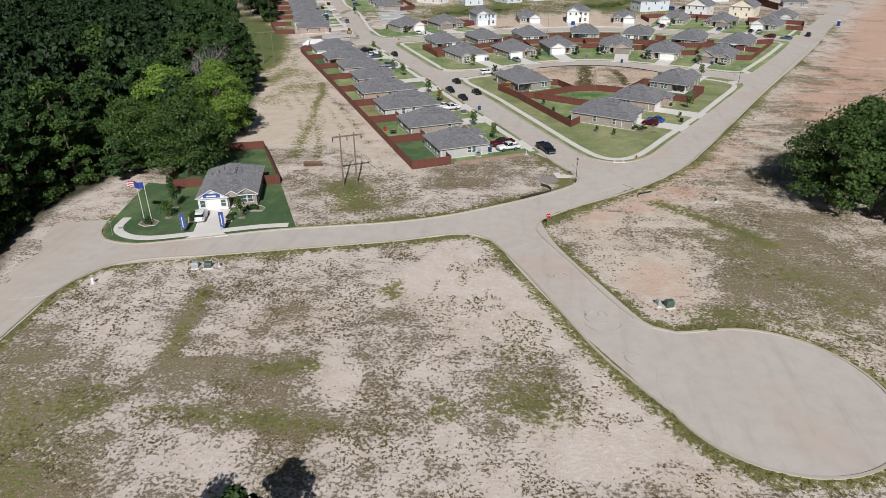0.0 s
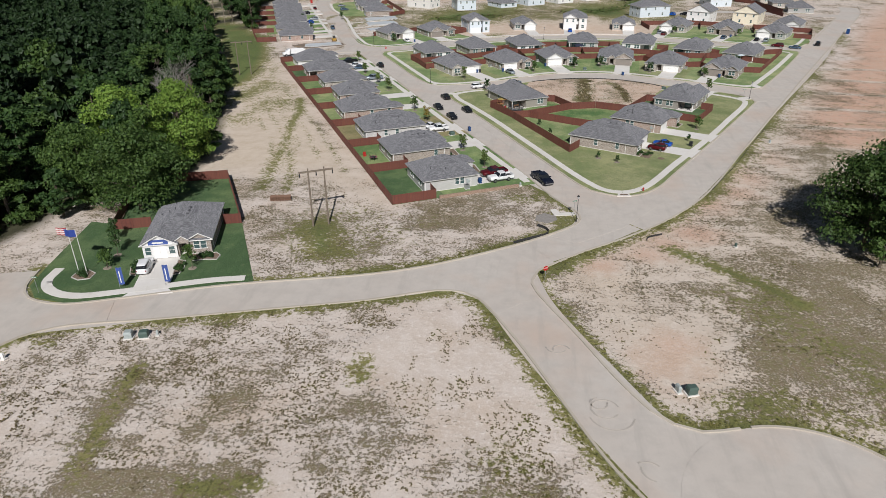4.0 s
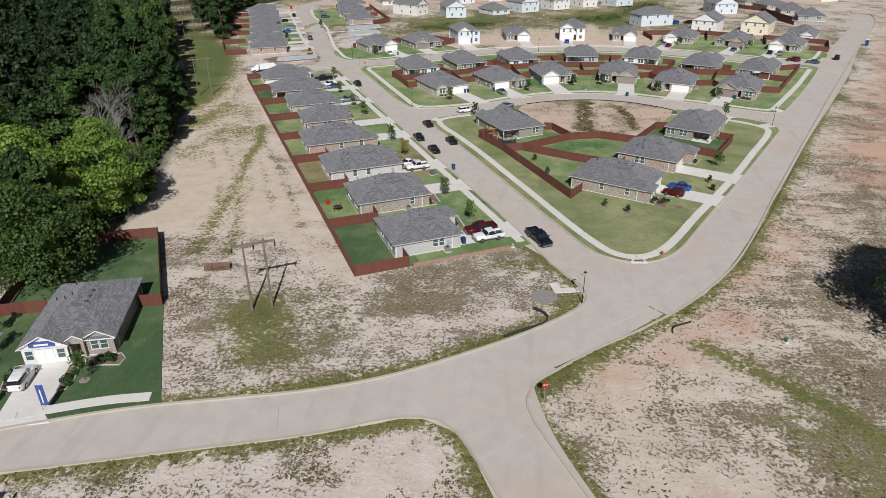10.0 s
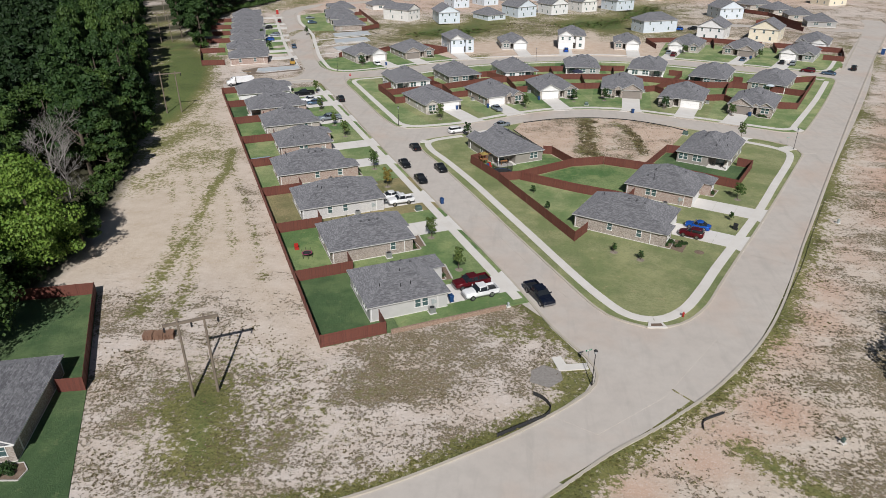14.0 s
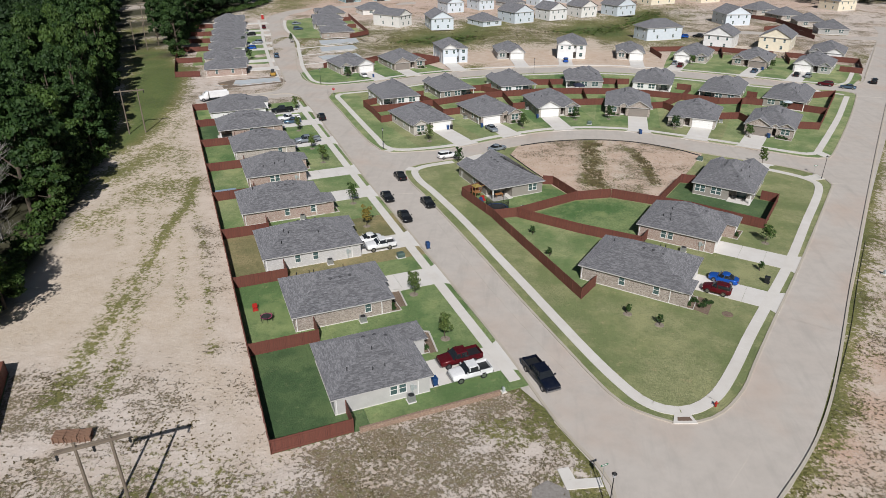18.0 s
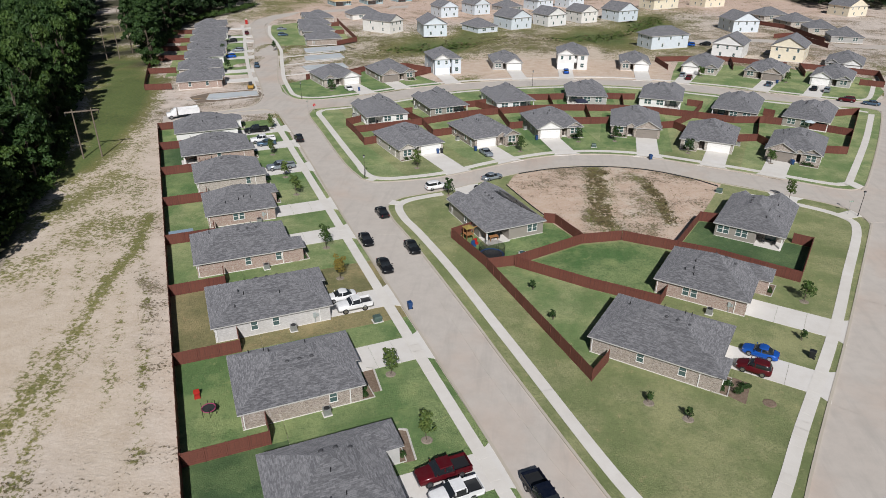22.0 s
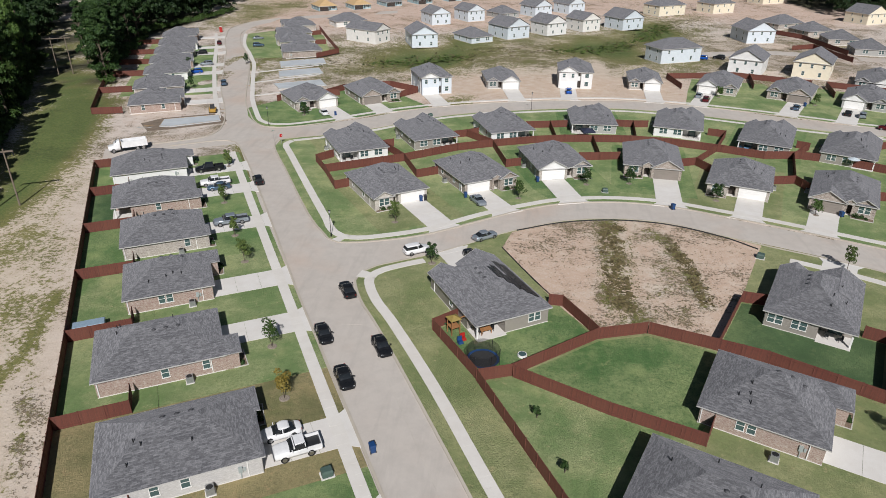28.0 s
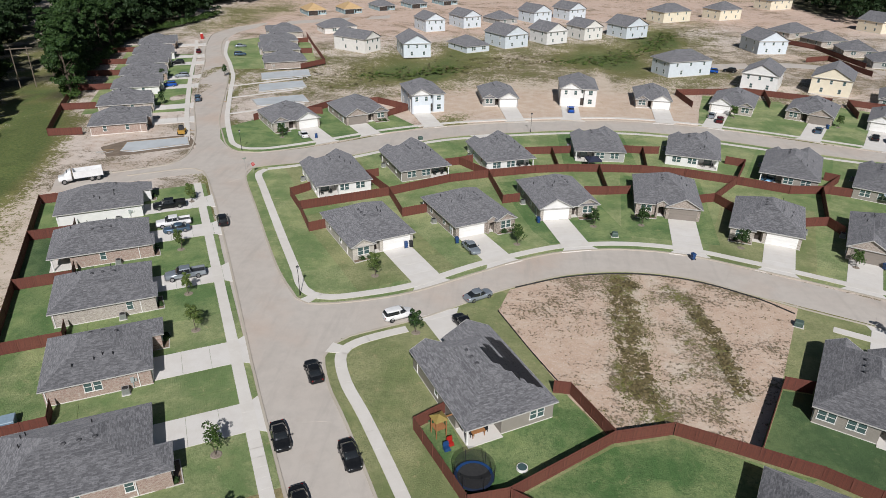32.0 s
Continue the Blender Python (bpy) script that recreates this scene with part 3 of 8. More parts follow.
FILLS = [
    [(10, 66.5), (13, 59), (17, 52.8), (19.6, 48.8), (31, 53.5), (27, 65), (26.5, 64.9), (22.6, 63.9), (19.9, 64.7), (17.8, 66.6), (16, 70)],
    [(-10.4, 87.8), (-6.4, 88.6), (-2.4, 86.9), (0, 83), (5, 88), (5.6, 89.6), (4.9, 93.2), (5.7, 96.0), (8.4, 98.8), (3, 101)],
    [(7.2, 108.4), (11.2, 112.8), (12.4, 115.6), (11.6, 119), (7.5, 125.5), (9.5, 132), (12.9, 133.6), (15.8, 129.3), (20.2, 127), (22.7, 127.4), (25.4, 129.8), (29, 126), (20, 113), (12, 106)],
    [(-23, 186), (-14, 187.6), (-18.5, 196.6), (-20.6, 200.2), (-19.8, 202.6), (-15.6, 205.2), (-9.8, 208.8), (-12.6, 215.1), (-20.9, 211.5), (-26.5, 210.4), (-28.7, 211.6), (-36, 214)],
    [(52.5, 214), (60, 210.3), (63.6, 206.8), (63.5, 202), (68, 202), (80, 224), (72.5, 220.5), (69.8, 218), (66, 217.8), (57, 222)],
    [(10.5, 132.5), (12.9, 133.6), (9.7, 139.5), (1.9, 154.8), (-9.3, 178.2), (-18.5, 196.6), (-22, 197), (-12, 176), (-1, 153), (7, 138)],
    [(7.9, 125.6), (1.4, 138.6), (-12.7, 165.0), (-27.3, 191.7), (-40.6, 217.3), (-53.5, 241.8), (-62, 256.7), (-58, 257), (-50, 243), (-37.5, 218.5), (-24, 193), (-10, 167), (4, 140), (10, 128)],
    [(-57, 252), (-53.5, 257), (-53.8, 262.3), (-50, 264.5), (-48, 270), (-56, 272.2), (-61.5, 272.3), (-65, 275), (-69, 280.5), (-72.2, 271.6), (-71.4, 266.4), (-72.4, 262.4), (-76, 259.2), (-76.5, 252.6), (-68, 259), (-64.5, 259.2), (-62.3, 256.5)],
    [(88, 285), (99.5, 282.6), (101.6, 280), (100.8, 276.4), (108, 276), (116, 298), (112, 298), (106, 291), (100, 290.2), (90, 293)],
    [(-68.1, 86.6), (-66.8, 82), (-64, 79), (-58.3, 78.2), (-52, 80.2), (-50, 75), (-55.5, 72.9), (-58.8, 70.2), (-60.6, 66.5), (-61.4, 62), (-66, 60), (-71, 74)],
]

# ---- ground sheet ----
ROW_O, ROW_U, ROW_V = Vector((-20.9, 117.4, 0)), Vector((0.879, 0.476, 0)), Vector((-0.476, 0.879, 0))


def row_at(u, v):
    p = ROW_O + u * ROW_U + v * ROW_V
    return p.x, p.y


def inside_by(px, py, poly):
    """Signed distance to a polygon: positive within."""
    best, odd = np.full(px.shape, 1e9), np.zeros(px.shape, bool)
    for (ax, ay), (bx, by) in zip(poly, [*poly[1:], poly[0]]):
        ex, ey = bx - ax, by - ay
        t = np.clip(((px - ax) * ex + (py - ay) * ey) / (ex * ex + ey * ey + 1e-9), 0, 1)
        best = np.minimum(best, np.hypot(px - ax - t * ex, py - ay - t * ey))
        cross = (ay > py) != (by > py)
        with np.errstate(divide="ignore", invalid="ignore"):
            odd ^= cross & (px < ex * (py - ay) / (ey if ey else 1e-9) + ax)
    return np.where(odd, best, -best)


def near_line(px, py, line):
    best = np.full(px.shape, 1e9)
    for (ax, ay), (bx, by) in zip(line, line[1:]):
        ex, ey = bx - ax, by - ay
        t = np.clip(((px - ax) * ex + (py - ay) * ey) / (ex * ex + ey * ey + 1e-9), 0, 1)
        best = np.minimum(best, np.hypot(px - ax - t * ex, py - ay - t * ey))
    return best


WOODS = [(-73, 20), (-74, 67), (-79.5, 82), (-81, 92), (-79, 101), (-80, 113), (-72, 112), (-64, 118), (-66, 140), (-79, 177), (-89.5, 200), (-100, 222), (-115.5, 250), (-140, 292), (-172, 345), (-213, 420), (-348, 640), (-700, 640), (-700, 20)]
GROVE = [(-122, 310), (-132, 324), (-142, 352), (-150, 378), (-158, 400), (-154, 425), (-149, 445), (-149, 470), (-165, 488), (-160, 505), (-145, 520), (-200, 640), (-338, 640), (-204, 446), (-178, 389), (-152, 339), (-132, 310)]
RIGHT_WOODS = [(170, 520), (200, 500), (330, 500), (330, 640), (170, 640)]
DITCH = [(-75, 352), (-57, 350), (-35, 359), (-22, 370), (-8, 378), (10, 384), (27, 389), (40, 397), (55, 418), (68, 447), (84, 472)]


def ground_sheet():
    def steps(a, b, fine, n):
        mid = list(np.arange(a, b + 0.1, fine))
        lo = [a - fine * (1.28 ** k - 1) / 0.28 for k in range(1, n)][::-1]
        hi = [b + fine * (1.28 ** k - 1) / 0.28 for k in range(1, n)]
        return np.array(lo + mid + hi)

    xs, ys = steps(-104, 104, 0.65, 28), steps(24, 244, 0.65, 29)
    px, py = (a.ravel() for a in np.meshgrid(xs, ys))
    soft = lambda d, w: np.clip(0.5 + d / (2 * w), 0, 1)
    grass, red, wood, weeds = (np.zeros(px.shape) for _ in range(4))
    weeds += 0.44
    kerbs = np.minimum.reduce([near_line(px, py, k) for k in (KERB_NORTH, KERB_SOUTH, KERB_EAST, KERB_RIGHT_BLOCK, KERB_FAR)])
    bulb = np.abs(np.hypot(px - BULB[0], py - BULB[1]) - BULB[2])
    kerbs = np.minimum(kerbs, bulb)
    grass = np.maximum(grass, 0.66 * soft(1.8 - kerbs, 1.5))
    wood = np.maximum.reduce([wood, soft(inside_by(px, py, WOODS), 4), soft(inside_by(px, py, GROVE), 4), soft(inside_by(px, py, RIGHT_WOODS), 4)])
    # green power-line way and ditch, brushy field on the right, clay on the far right
    grass = np.maximum(grass, 1.0 * soft(inside_by(px, py, [(-86.5, 202), (-87, 214), (-89, 224), (-93.9, 242), (-99, 258), (-109, 283), (-134, 319), (-160, 352), (-208, 430), (-216, 430), (-168, 345), (-136, 292), (-113, 250), (-98, 222), (-90, 200)]), 5))
    grass = np.maximum(grass, 0.72 * soft(7 - near_line(px, py, [(-73, 384), (-50, 380), (-38, 382), (-22, 393), (0, 404), (32, 417), (57, 439)]), 4))
    grass = np.maximum(grass, 1.0 * soft(10 - near_line(px, py, DITCH), 5))
    grass = np.maximum(grass, 0.36 * soft(30 - near_line(px, py, DITCH), 12))
    for x, y, rx, ry in ((-30, 398, 44, 16), (10, 430, 36, 14), (60, 372, 34, 18), (92, 345, 26, 14), (130, 420, 26, 30), (-40, 345, 40, 14), (-62, 410, 20, 26), (-100, 470, 60, 16)):
        grass = np.maximum(grass, 0.30 * soft(1 - np.hypot((px - x) / rx, (py - y) / ry), 0.4))
    along = lambda line, half, edge: soft(half - near_line(px, py, line), edge)
    grass = np.maximum(grass, 0.76 * along([(-31, 106), (-28, 99)], 3.8, 3.8))
    grass = np.maximum(grass, 0.26 * soft(13 - np.hypot(px + 26, py - 107), 8))
    grass = np.maximum(grass, 0.80 * along([(26.1, 105.6), (31.7, 100.6), (37.3, 96), (41, 91)], 1.3, 1.6))
    grass = np.maximum(grass, 0.36 * along([(36, 127), (45, 142), (56, 164), (76, 203), (97, 245)], 2.2, 3.0))
    grass = np.maximum(grass, 0.27 * along([(34, 92), (42, 80), (45, 70)], 6, 6))
    grass = np.maximum(grass, 0.45 * along([(26, 68), (33, 70), (42, 67), (50, 62)], 2.0, 2))
    grass = np.maximum(grass, 0.60 * soft(2.6 - near_line(px, py, KERB_EAST[7:17]), 1.8))
    # green wheel tracks up the sandy strip behind the gardens
    grass = np.maximum(grass, 0.78 * along([(-62.8, 190), (-58.3, 176.7), (-56.6, 165.5), (-53.6, 153.6)], 0.9, 1.3))
    grass = np.maximum(grass, 0.64 * along([(-53.6, 153.6), (-52, 146.5), (-50.6, 138), (-48.9, 130), (-47.6, 122)], 1.1, 2.0))
    grass = np.maximum(grass, 0.58 * along([(-50.8, 145), (-47.8, 139), (-45.9, 134.4), (-43.9, 128.4), (-42.2, 122)], 0.8, 1.6))
    grass = np.maximum(grass, 0.52 * along([(-85, 166), (-82, 177), (-80.5, 185), (-80, 196), (-80, 208)], 4.5, 4))
    grass = np.maximum(grass, 0.34 * along([(-66, 190), (-80, 215), (-92, 240)], 3, 6))
    grass = np.maximum(grass, 0.50 * along([(-40.9, 66.5), (-39.3, 58.5), (-37.7, 50.2)], 1.2, 0.9))
    grass = np.maximum(grass, 0.36 * along([(-42.6, 65.0), (-41.2, 58.0), (-40.0, 52.0)], 0.3, 0.7))
    for x, y, rx, ry, a in ((5, 49, 6, 5, 0.36), (-24.5, 50.3, 3.2, 1.4, 0.55), (-20.8, 51.4, 1.8, 1.2, 0.5), (-14.9, 69.8, 1.8, 3, 0.55), (-35.8, 76.8, 4, 1.2, 0.4), (-55, 69.7, 2, 1.5, 0.5), (-26, 41.8, 11, 1.6, 0.45), (-43, 41.5, 4, 3.5, 0.5), (-40, 66, 0.5, 0.5, 0.1), (3.5, 57, 4, 2.5, 0.3), (-4, 46, 2, 2, 0.5)):
        grass = np.maximum(grass, a * soft(1 - np.hypot((px - x) / rx, (py - y) / ry), 0.6))
    red = np.maximum(red, 0.95 * soft(inside_by(px, py, [(64, 163), (72, 188), (92, 225), (120, 280), (150, 345), (240, 520), (400, 520), (300, 200), (120, 155), (80, 158)]), 9))
    for k in range(7):
        red -= 0.7 * along([(62 + 7 * k, 160 + 18 * k), (140 + 7 * k, 156 + 18 * k)], 1.4, 1.2) * (red > 0.2)
        grass = np.maximum(grass, 0.33 * along([(66 + 8 * k, 165 + 18 * k), (140 + 7 * k, 158 + 18 * k)], 0.7, 1.2))
    red = np.maximum(red, 0.55 * along([(14, 98.8), (19, 103.6), (28.7, 114.3), (40, 126.6)], 2.6, 4))
    red = np.maximum(red, 0.50 * soft(6 - np.hypot(px - 21, (py - 76) * 0.8), 5))
    red = np.maximum(red, 0.55 * soft(inside_by(px, py, [(-140, 400), (-60, 395), (20, 440), (60, 470), (140, 430), (200, 470), (220, 700), (-200, 700)]), 16))
    red = np.maximum(red, 0.40 * soft(inside_by(px, py, [(-48, 285), (110, 295), (140, 360), (60, 345), (-40, 345)]), 8))
    red = np.maximum(red, 0.35 * soft(inside_by(px, py, [(-100, 265), (-75, 268), (-90, 300), (-110, 300)]), 6))
    red = np.maximum(red, 0.3 * soft(inside_by(px, py, [(-88, 320), (-60, 315), (-50, 360), (-90, 375)]), 6))
    red = np.maximum(red, 0.62 * soft(inside_by(px, py, [(-62, 366), (-44, 370), (-26, 384), (-30, 392), (-52, 388)]), 5))
    red = np.maximum(red, 0.55 * soft(inside_by(px, py, [(52, 340), (80, 344), (104, 338), (120, 346), (100, 352), (70, 350)]), 4))
    weeds += 0.25 * soft(18 - np.hypot(px - 45, py - 88), 12)
    weeds += 0.20 * along([(-24, 108), (-8, 116), (2, 122)], 9, 6)
    weeds -= 0.48 * soft(inside_by(px, py, [(-78, 150), (-66, 128), (-50, 135), (-40, 140), (-90, 240), (-105, 235)]), 8)
    # the near field: track, worn lines, brushy strips and bare sand
    weeds += 0.75 * along([(-40.7, 66.5), (-39.3, 58.5), (-37.9, 50.2)], 1.3, 1.2)
    weeds += 0.12 * soft(inside_by(px, py, [(-44, 41), (-41, 47), (-34, 49.5), (-19, 54), (-18, 46), (-30, 43.5)]), 2.0)
    weeds += 0.24 * soft(inside_by(px, py, [(-19, 64), (-10, 65), (-8.5, 54), (-3, 54), (-2.5, 45), (-12, 42), (-16, 53)]), 2.0)
    weeds += 0.05 * soft(inside_by(px, py, [(-35, 40), (-16, 41), (-15, 44), (-33, 43)]), 1.5)
    weeds += 0.24 * soft(inside_by(px, py, [(-1, 58), (8, 56), (11, 50), (6, 44), (0, 47)]), 2.0)
    weeds -= 0.42 * soft(inside_by(px, py, [(-14, 82), (-9, 67), (-6, 56), (-1, 58), (3, 64), (9, 57), (14, 50), (12, 60), (2, 76), (-5, 86)]), 2.5)
    weeds -= 0.22 * soft(inside_by(px, py, [(-26, 62), (-19, 60), (-15, 46), (-20, 47), (-22, 55)]), 2)
    for k in range(7):
        weeds += 0.6 * along([(-42 + 1.0 * k, 44.6 + 1.0 * k), (-20, 46.5 + 1.25 * k)], 0.3, 0.35)
    for k in range(5):
        a = row_at(-4 - 3.3 * k, 20 + 9 * (k % 3)), row_at(-3 - 3.0 * k, 50 + 8 * (k % 2)), row_at(-5 - 3.4 * k, 118)
        grass = np.maximum(grass, 0.38 * along(a, 0.5, 1.3))
        weeds += 0.25 * along(a, 0.5, 0.8)
    for k in range(4):
        weeds += 0.30 * along([(-57 + 9 * k, 112 - 6 * k), (-40 + 5 * k, 125 - 7 * k)], 0.4, 0.6)
    weeds -= 0.30 * soft(5 - np.hypot(px - 24, py - 78), 5)
    weeds += 0.35 * soft(inside_by(px, py, [(-70, 20), (-58, 56), (-48, 52), (-40, 44), (-36, 30), (-36, 10), (-70, 10)]), 5)
    grass = np.maximum(grass, 0.36 * soft(inside_by(px, py, [(-62, 20), (-56, 50), (-49, 46), (-40, 38), (-40, 10), (-62, 10)]), 6))
    weeds -= 0.5 * soft(inside_by(px, py, [(-34, 303), (0, 308), (32, 312), (52, 310), (56, 340), (20, 346), (-36, 334)]), 3)
    weeds += 0.18 * soft(inside_by(px, py, [(31.8, 82), (40, 94), (47, 103), (60, 104), (52, 80), (40, 66), (30, 68)]), 4)
    weeds -= 0.30 * soft(inside_by(px, py, [(15, 83), (23.4, 84), (27, 76), (23.4, 71), (17, 72)]), 2)
    weeds -= 0.25 * soft(inside_by(px, py, [(10, 94.6), (16.7, 97), (19, 88.6), (15.3, 84), (10.6, 90)]), 2)
    weeds -= 0.40 * soft(inside_by(px, py, [(-37, 131), (-31, 131), (-27.8, 121), (-31.5, 120)]), 2.5)
    weeds += 0.55 * along([(-54.5, 168.9), (-49.7, 166), (-43.7, 154.5)], 1.0, 1.8)
    # pale bare patches and brown or green brushy ones: x, y, half sizes, weeds
    for x, y, rx, ry, a in ((-7, 71, 7, 6, -0.5), (2, 61, 5, 4, -0.5), (10, 45, 6, 5, -0.55), (14, 51.5, 3, 3, -0.4), (20, 41, 6, 4, -0.5), (-2.8, 42.4, 2.5, 3, -0.4), (-46.5, 54.5, 4, 5, -0.3), (-17.5, 48.5, 3, 3, -0.35),
                           (-34, 66, 8, 4, 0.08), (-28, 49.6, 8, 2, 0.2), (-37, 48.6, 6, 2, 0.28), (-43.5, 43, 6, 2.2, 0.15), (-24, 42, 9, 2, 0.2), (2.4, 47, 4, 4.5, 0.2), (-12, 56, 4, 4, 0.12)):
        weeds += a * soft(1 - np.hypot((px - x) / rx, (py - y) / ry), 0.5)
    for x, y, rx, ry, a in ((35.5, 88.5, 9, 8, 0.05), (40, 75, 8, 7, 0.1), (49, 88, 8, 9, 0.1), (15.2, 94.6, 4, 4, -0.4), (21.5, 78, 5, 5, -0.5), (-18, 111, 5, 3, 0.15), (-9, 115.5, 6, 3, 0.05), (-27, 118.5, 4, 5, -0.4), (-1, 109, 5, 2.5, -0.4), (-13, 104.5, 6, 3, -0.25)):
        weeds += a * soft(1 - np.hypot((px - x) / rx, (py - y) / ry), 0.5)
    for x, y, rx, ry, a in ((31.4, 112, 5, 4.5, 0.95), (26, 107.5, 5, 4, 0.8), (36, 125, 5, 5, 0.85), (42.5, 131.5, 5, 6, 0.8), (22, 103.5, 5, 3.5, 0.8), (15, 99, 4, 3.5, 0.8), (47, 140, 5, 7, 0.75), (22.5, 79, 4.5, 4, 0.75), (56, 152, 6, 8, 0.6), (-18.5, 111, 3, 2, 0.4)):
        red = np.maximum(red, 0.78 * a * soft(1 - np.hypot((px - x) / rx, (py - y) / ry), 0.8))
    for x, y, rx, ry, a in ((10, 115, 3.5, 3.2, 0.6), (-69, 182, 7, 9, 0.45), (-72, 168, 5, 8, 0.4), (3, 123.5, 4, 2.2, 0.4), (-30, 101, 4, 3.4, 0.5), (-25, 98.5, 4, 3, 0.45), (45, 73, 6, 4, 0.3), (-43.5, 42.8, 6, 1.6, 0.4)):
        grass = np.maximum(grass, a * soft(1 - np.hypot((px - x) / rx, (py - y) / ry), 0.6))
    weeds += 0.28 * soft(inside_by(px, py, [(30, 112), (45, 135), (60, 160), (95, 230), (112, 225), (78, 155), (52, 118)]), 5)
    for x, y, rx, ry in ((112, 350, 24, 16), (122, 405, 24, 40)):
        weeds += 0.35 * soft(1 - np.hypot((px - x) / rx, (py - y) / ry), 0.4)
        red = np.maximum(red, 0.45 * soft(1 - np.hypot((px - x) / rx, (py - y) / ry), 0.4))
    strip = soft(inside_by(px, py, [(-62, 128), (-46, 131), (-36, 134), (-24, 124), (-88, 240), (-104, 240), (-84, 186), (-70, 150)]), 5)
    weeds -= 0.36 * strip
    weeds -= 0.45 * red
    tan = soft(inside_by(px, py, [(-66, 126), (-46, 132), (-22, 118), (-38, 150), (-86, 236), (-100, 262), (-112, 250), (-84, 190)]), 7)
    tan = np.maximum(tan, soft(inside_by(px, py, [(-34, 303), (0, 308), (32, 312), (52, 310), (56, 340), (20, 346), (-36, 334)]), 4))
    grass = np.maximum(grass, 0.5 * soft(inside_by(px, py, [(-150, 425), (-134, 425), (-122, 450), (-100, 470), (-120, 500), (-150, 512), (-160, 490), (-147, 470)]), 6))
    beyond = soft(inside_by(px, py, [(-62, 322), (-30, 338), (20, 346), (50, 342), (75, 346), (110, 372), (120, 400), (60, 440), (0, 400), (-60, 380)]), 8)
    tan = np.maximum(tan, beyond)
    tan = np.maximum(tan, 0.6 * soft(inside_by(px, py, [(7, 92), (14, 104), (29, 118), (53, 160), (96, 245), (125, 270), (125, 180), (80, 110), (62, 60), (44, 58), (30, 66), (20, 68)]), 3))
    weeds += 0.22 * beyond
    grass = np.maximum(grass, 0.45 * soft(1 - np.hypot((px - 52) / 22, (py - 362) / 9), 0.4))
    path_dirt = along([(34, 348), (31, 362), (34, 372), (46, 380)], 1.6, 1.6)
    grass, weeds = grass * (1 - path_dirt), weeds * (1 - path_dirt)
    far = np.hypot(px, py - 130) > 480
    grass = np.where(far, 0.7, grass)
    pz = 0.05 * np.sin(px * 0.31 + 1.3 * np.sin(py * 0.17)) + 0.05 * np.sin(py * 0.27 + 1.7 * np.sin(px * 0.21))
    pz -= 1.6 * soft(8 - near_line(px, py, DITCH), 7)
    allkerbs = np.minimum(kerbs, near_line(px, py, KERB_MIDDLE_BLOCK))
    pz = np.where((allkerbs < 9) | (np.hypot(px - BULB[0], py - BULB[1]) < BULB[2]), 0, pz) - 0.02
    bl = [KERB_RIGHT_BLOCK, KERB_MIDDLE_BLOCK, [(-69, 85), (-64, 76), (-34, 84), (-44, 108), (-57, 130), (-70, 126), (-68, 104), (-73, 102)], [row_at(-1, -1), row_at(30, -1), row_at(30, 140), row_at(-1, 140)]]
    pz = np.where(np.maximum.reduce([inside_by(px, py, b) for b in bl]) > -2, -0.03, pz)
    nx, ny = len(xs), len(ys)
    idx = np.arange(nx * ny).reshape(ny, nx)
    faces = np.stack([idx[:-1, :-1], idx[:-1, 1:], idx[1:, 1:], idx[1:, :-1]], -1).reshape(-1, 4)
    me = bpy.data.meshes.new("ground")
    me.from_pydata(np.stack([px, py, pz], 1).tolist(), [], faces.tolist())
    cover = me.attributes.new("cover", "FLOAT_COLOR", "POINT")
    cover.data.foreach_set("color", np.stack([grass, red, wood, tan], 1).ravel())
    w = me.attributes.new("weeds", "FLOAT", "POINT")
    w.data.foreach_set("value", weeds)
    me.shade_smooth()
    return structure("ground", me, GROUND, "pale sandy ground with dry weeds and clay patches", "ground")


ground_sheet()

# ---- streets, kerbs, blocks of lawn ----
lift = -0.012
for key, (line, half) in STREETS.items():
    road = structure("road", ribbon(smooth_line(line), half, half, -0.05, lift), ROAD, "pale concrete residential street", "road")
    lift += 0.002
for poly in FILLS:
    structure("road", slab(poly, -0.05, lift), ROAD, "pale concrete street junction", "road")
    lift += 0.002
for key, (line, half) in STREETS.items():
    # saw-cut joints across the street
    bm = bmesh.new()
    pts = sides(smooth_line(line, 3.0), half - 0.5, half - 0.5)
    for a, b in pts[3:-3:9]:
        w = (b - a).normalized()
        n = Vector((-w.y, w.x, 0)) * 0.025
        bm.faces.new([bm.verts.new((q.x, q.y, lift + 0.006)) for q in (a - n, b - n, b + n, a + n)])
    structure("road_joint", bm, JOINT, "thin dark joints sawn across the concrete street", "joint")
bx, by, br = BULB
structure("road", slab([(bx + br * math.cos(a * math.pi / 32), by + br * math.sin(a * math.pi / 32)) for a in range(64)], -0.05, lift), ROAD, "round concrete cul-de-sac end", "road")
arc = [(bx + br * math.cos(radians(a)), by + br * math.sin(radians(a))) for a in range(-158, 112, 6)]
for line in (KERB_NORTH, KERB_SOUTH, KERB_EAST, KERB_RIGHT_BLOCK, KERB_MIDDLE_BLOCK, KERB_FAR, KERB_FAR_WEST, arc):
    structure("kerb", ribbon(smooth_line(line, 1.5), 0.16, 0.16, -0.05, 0.14), KERB, "low concrete kerb beside the street", "kerb")


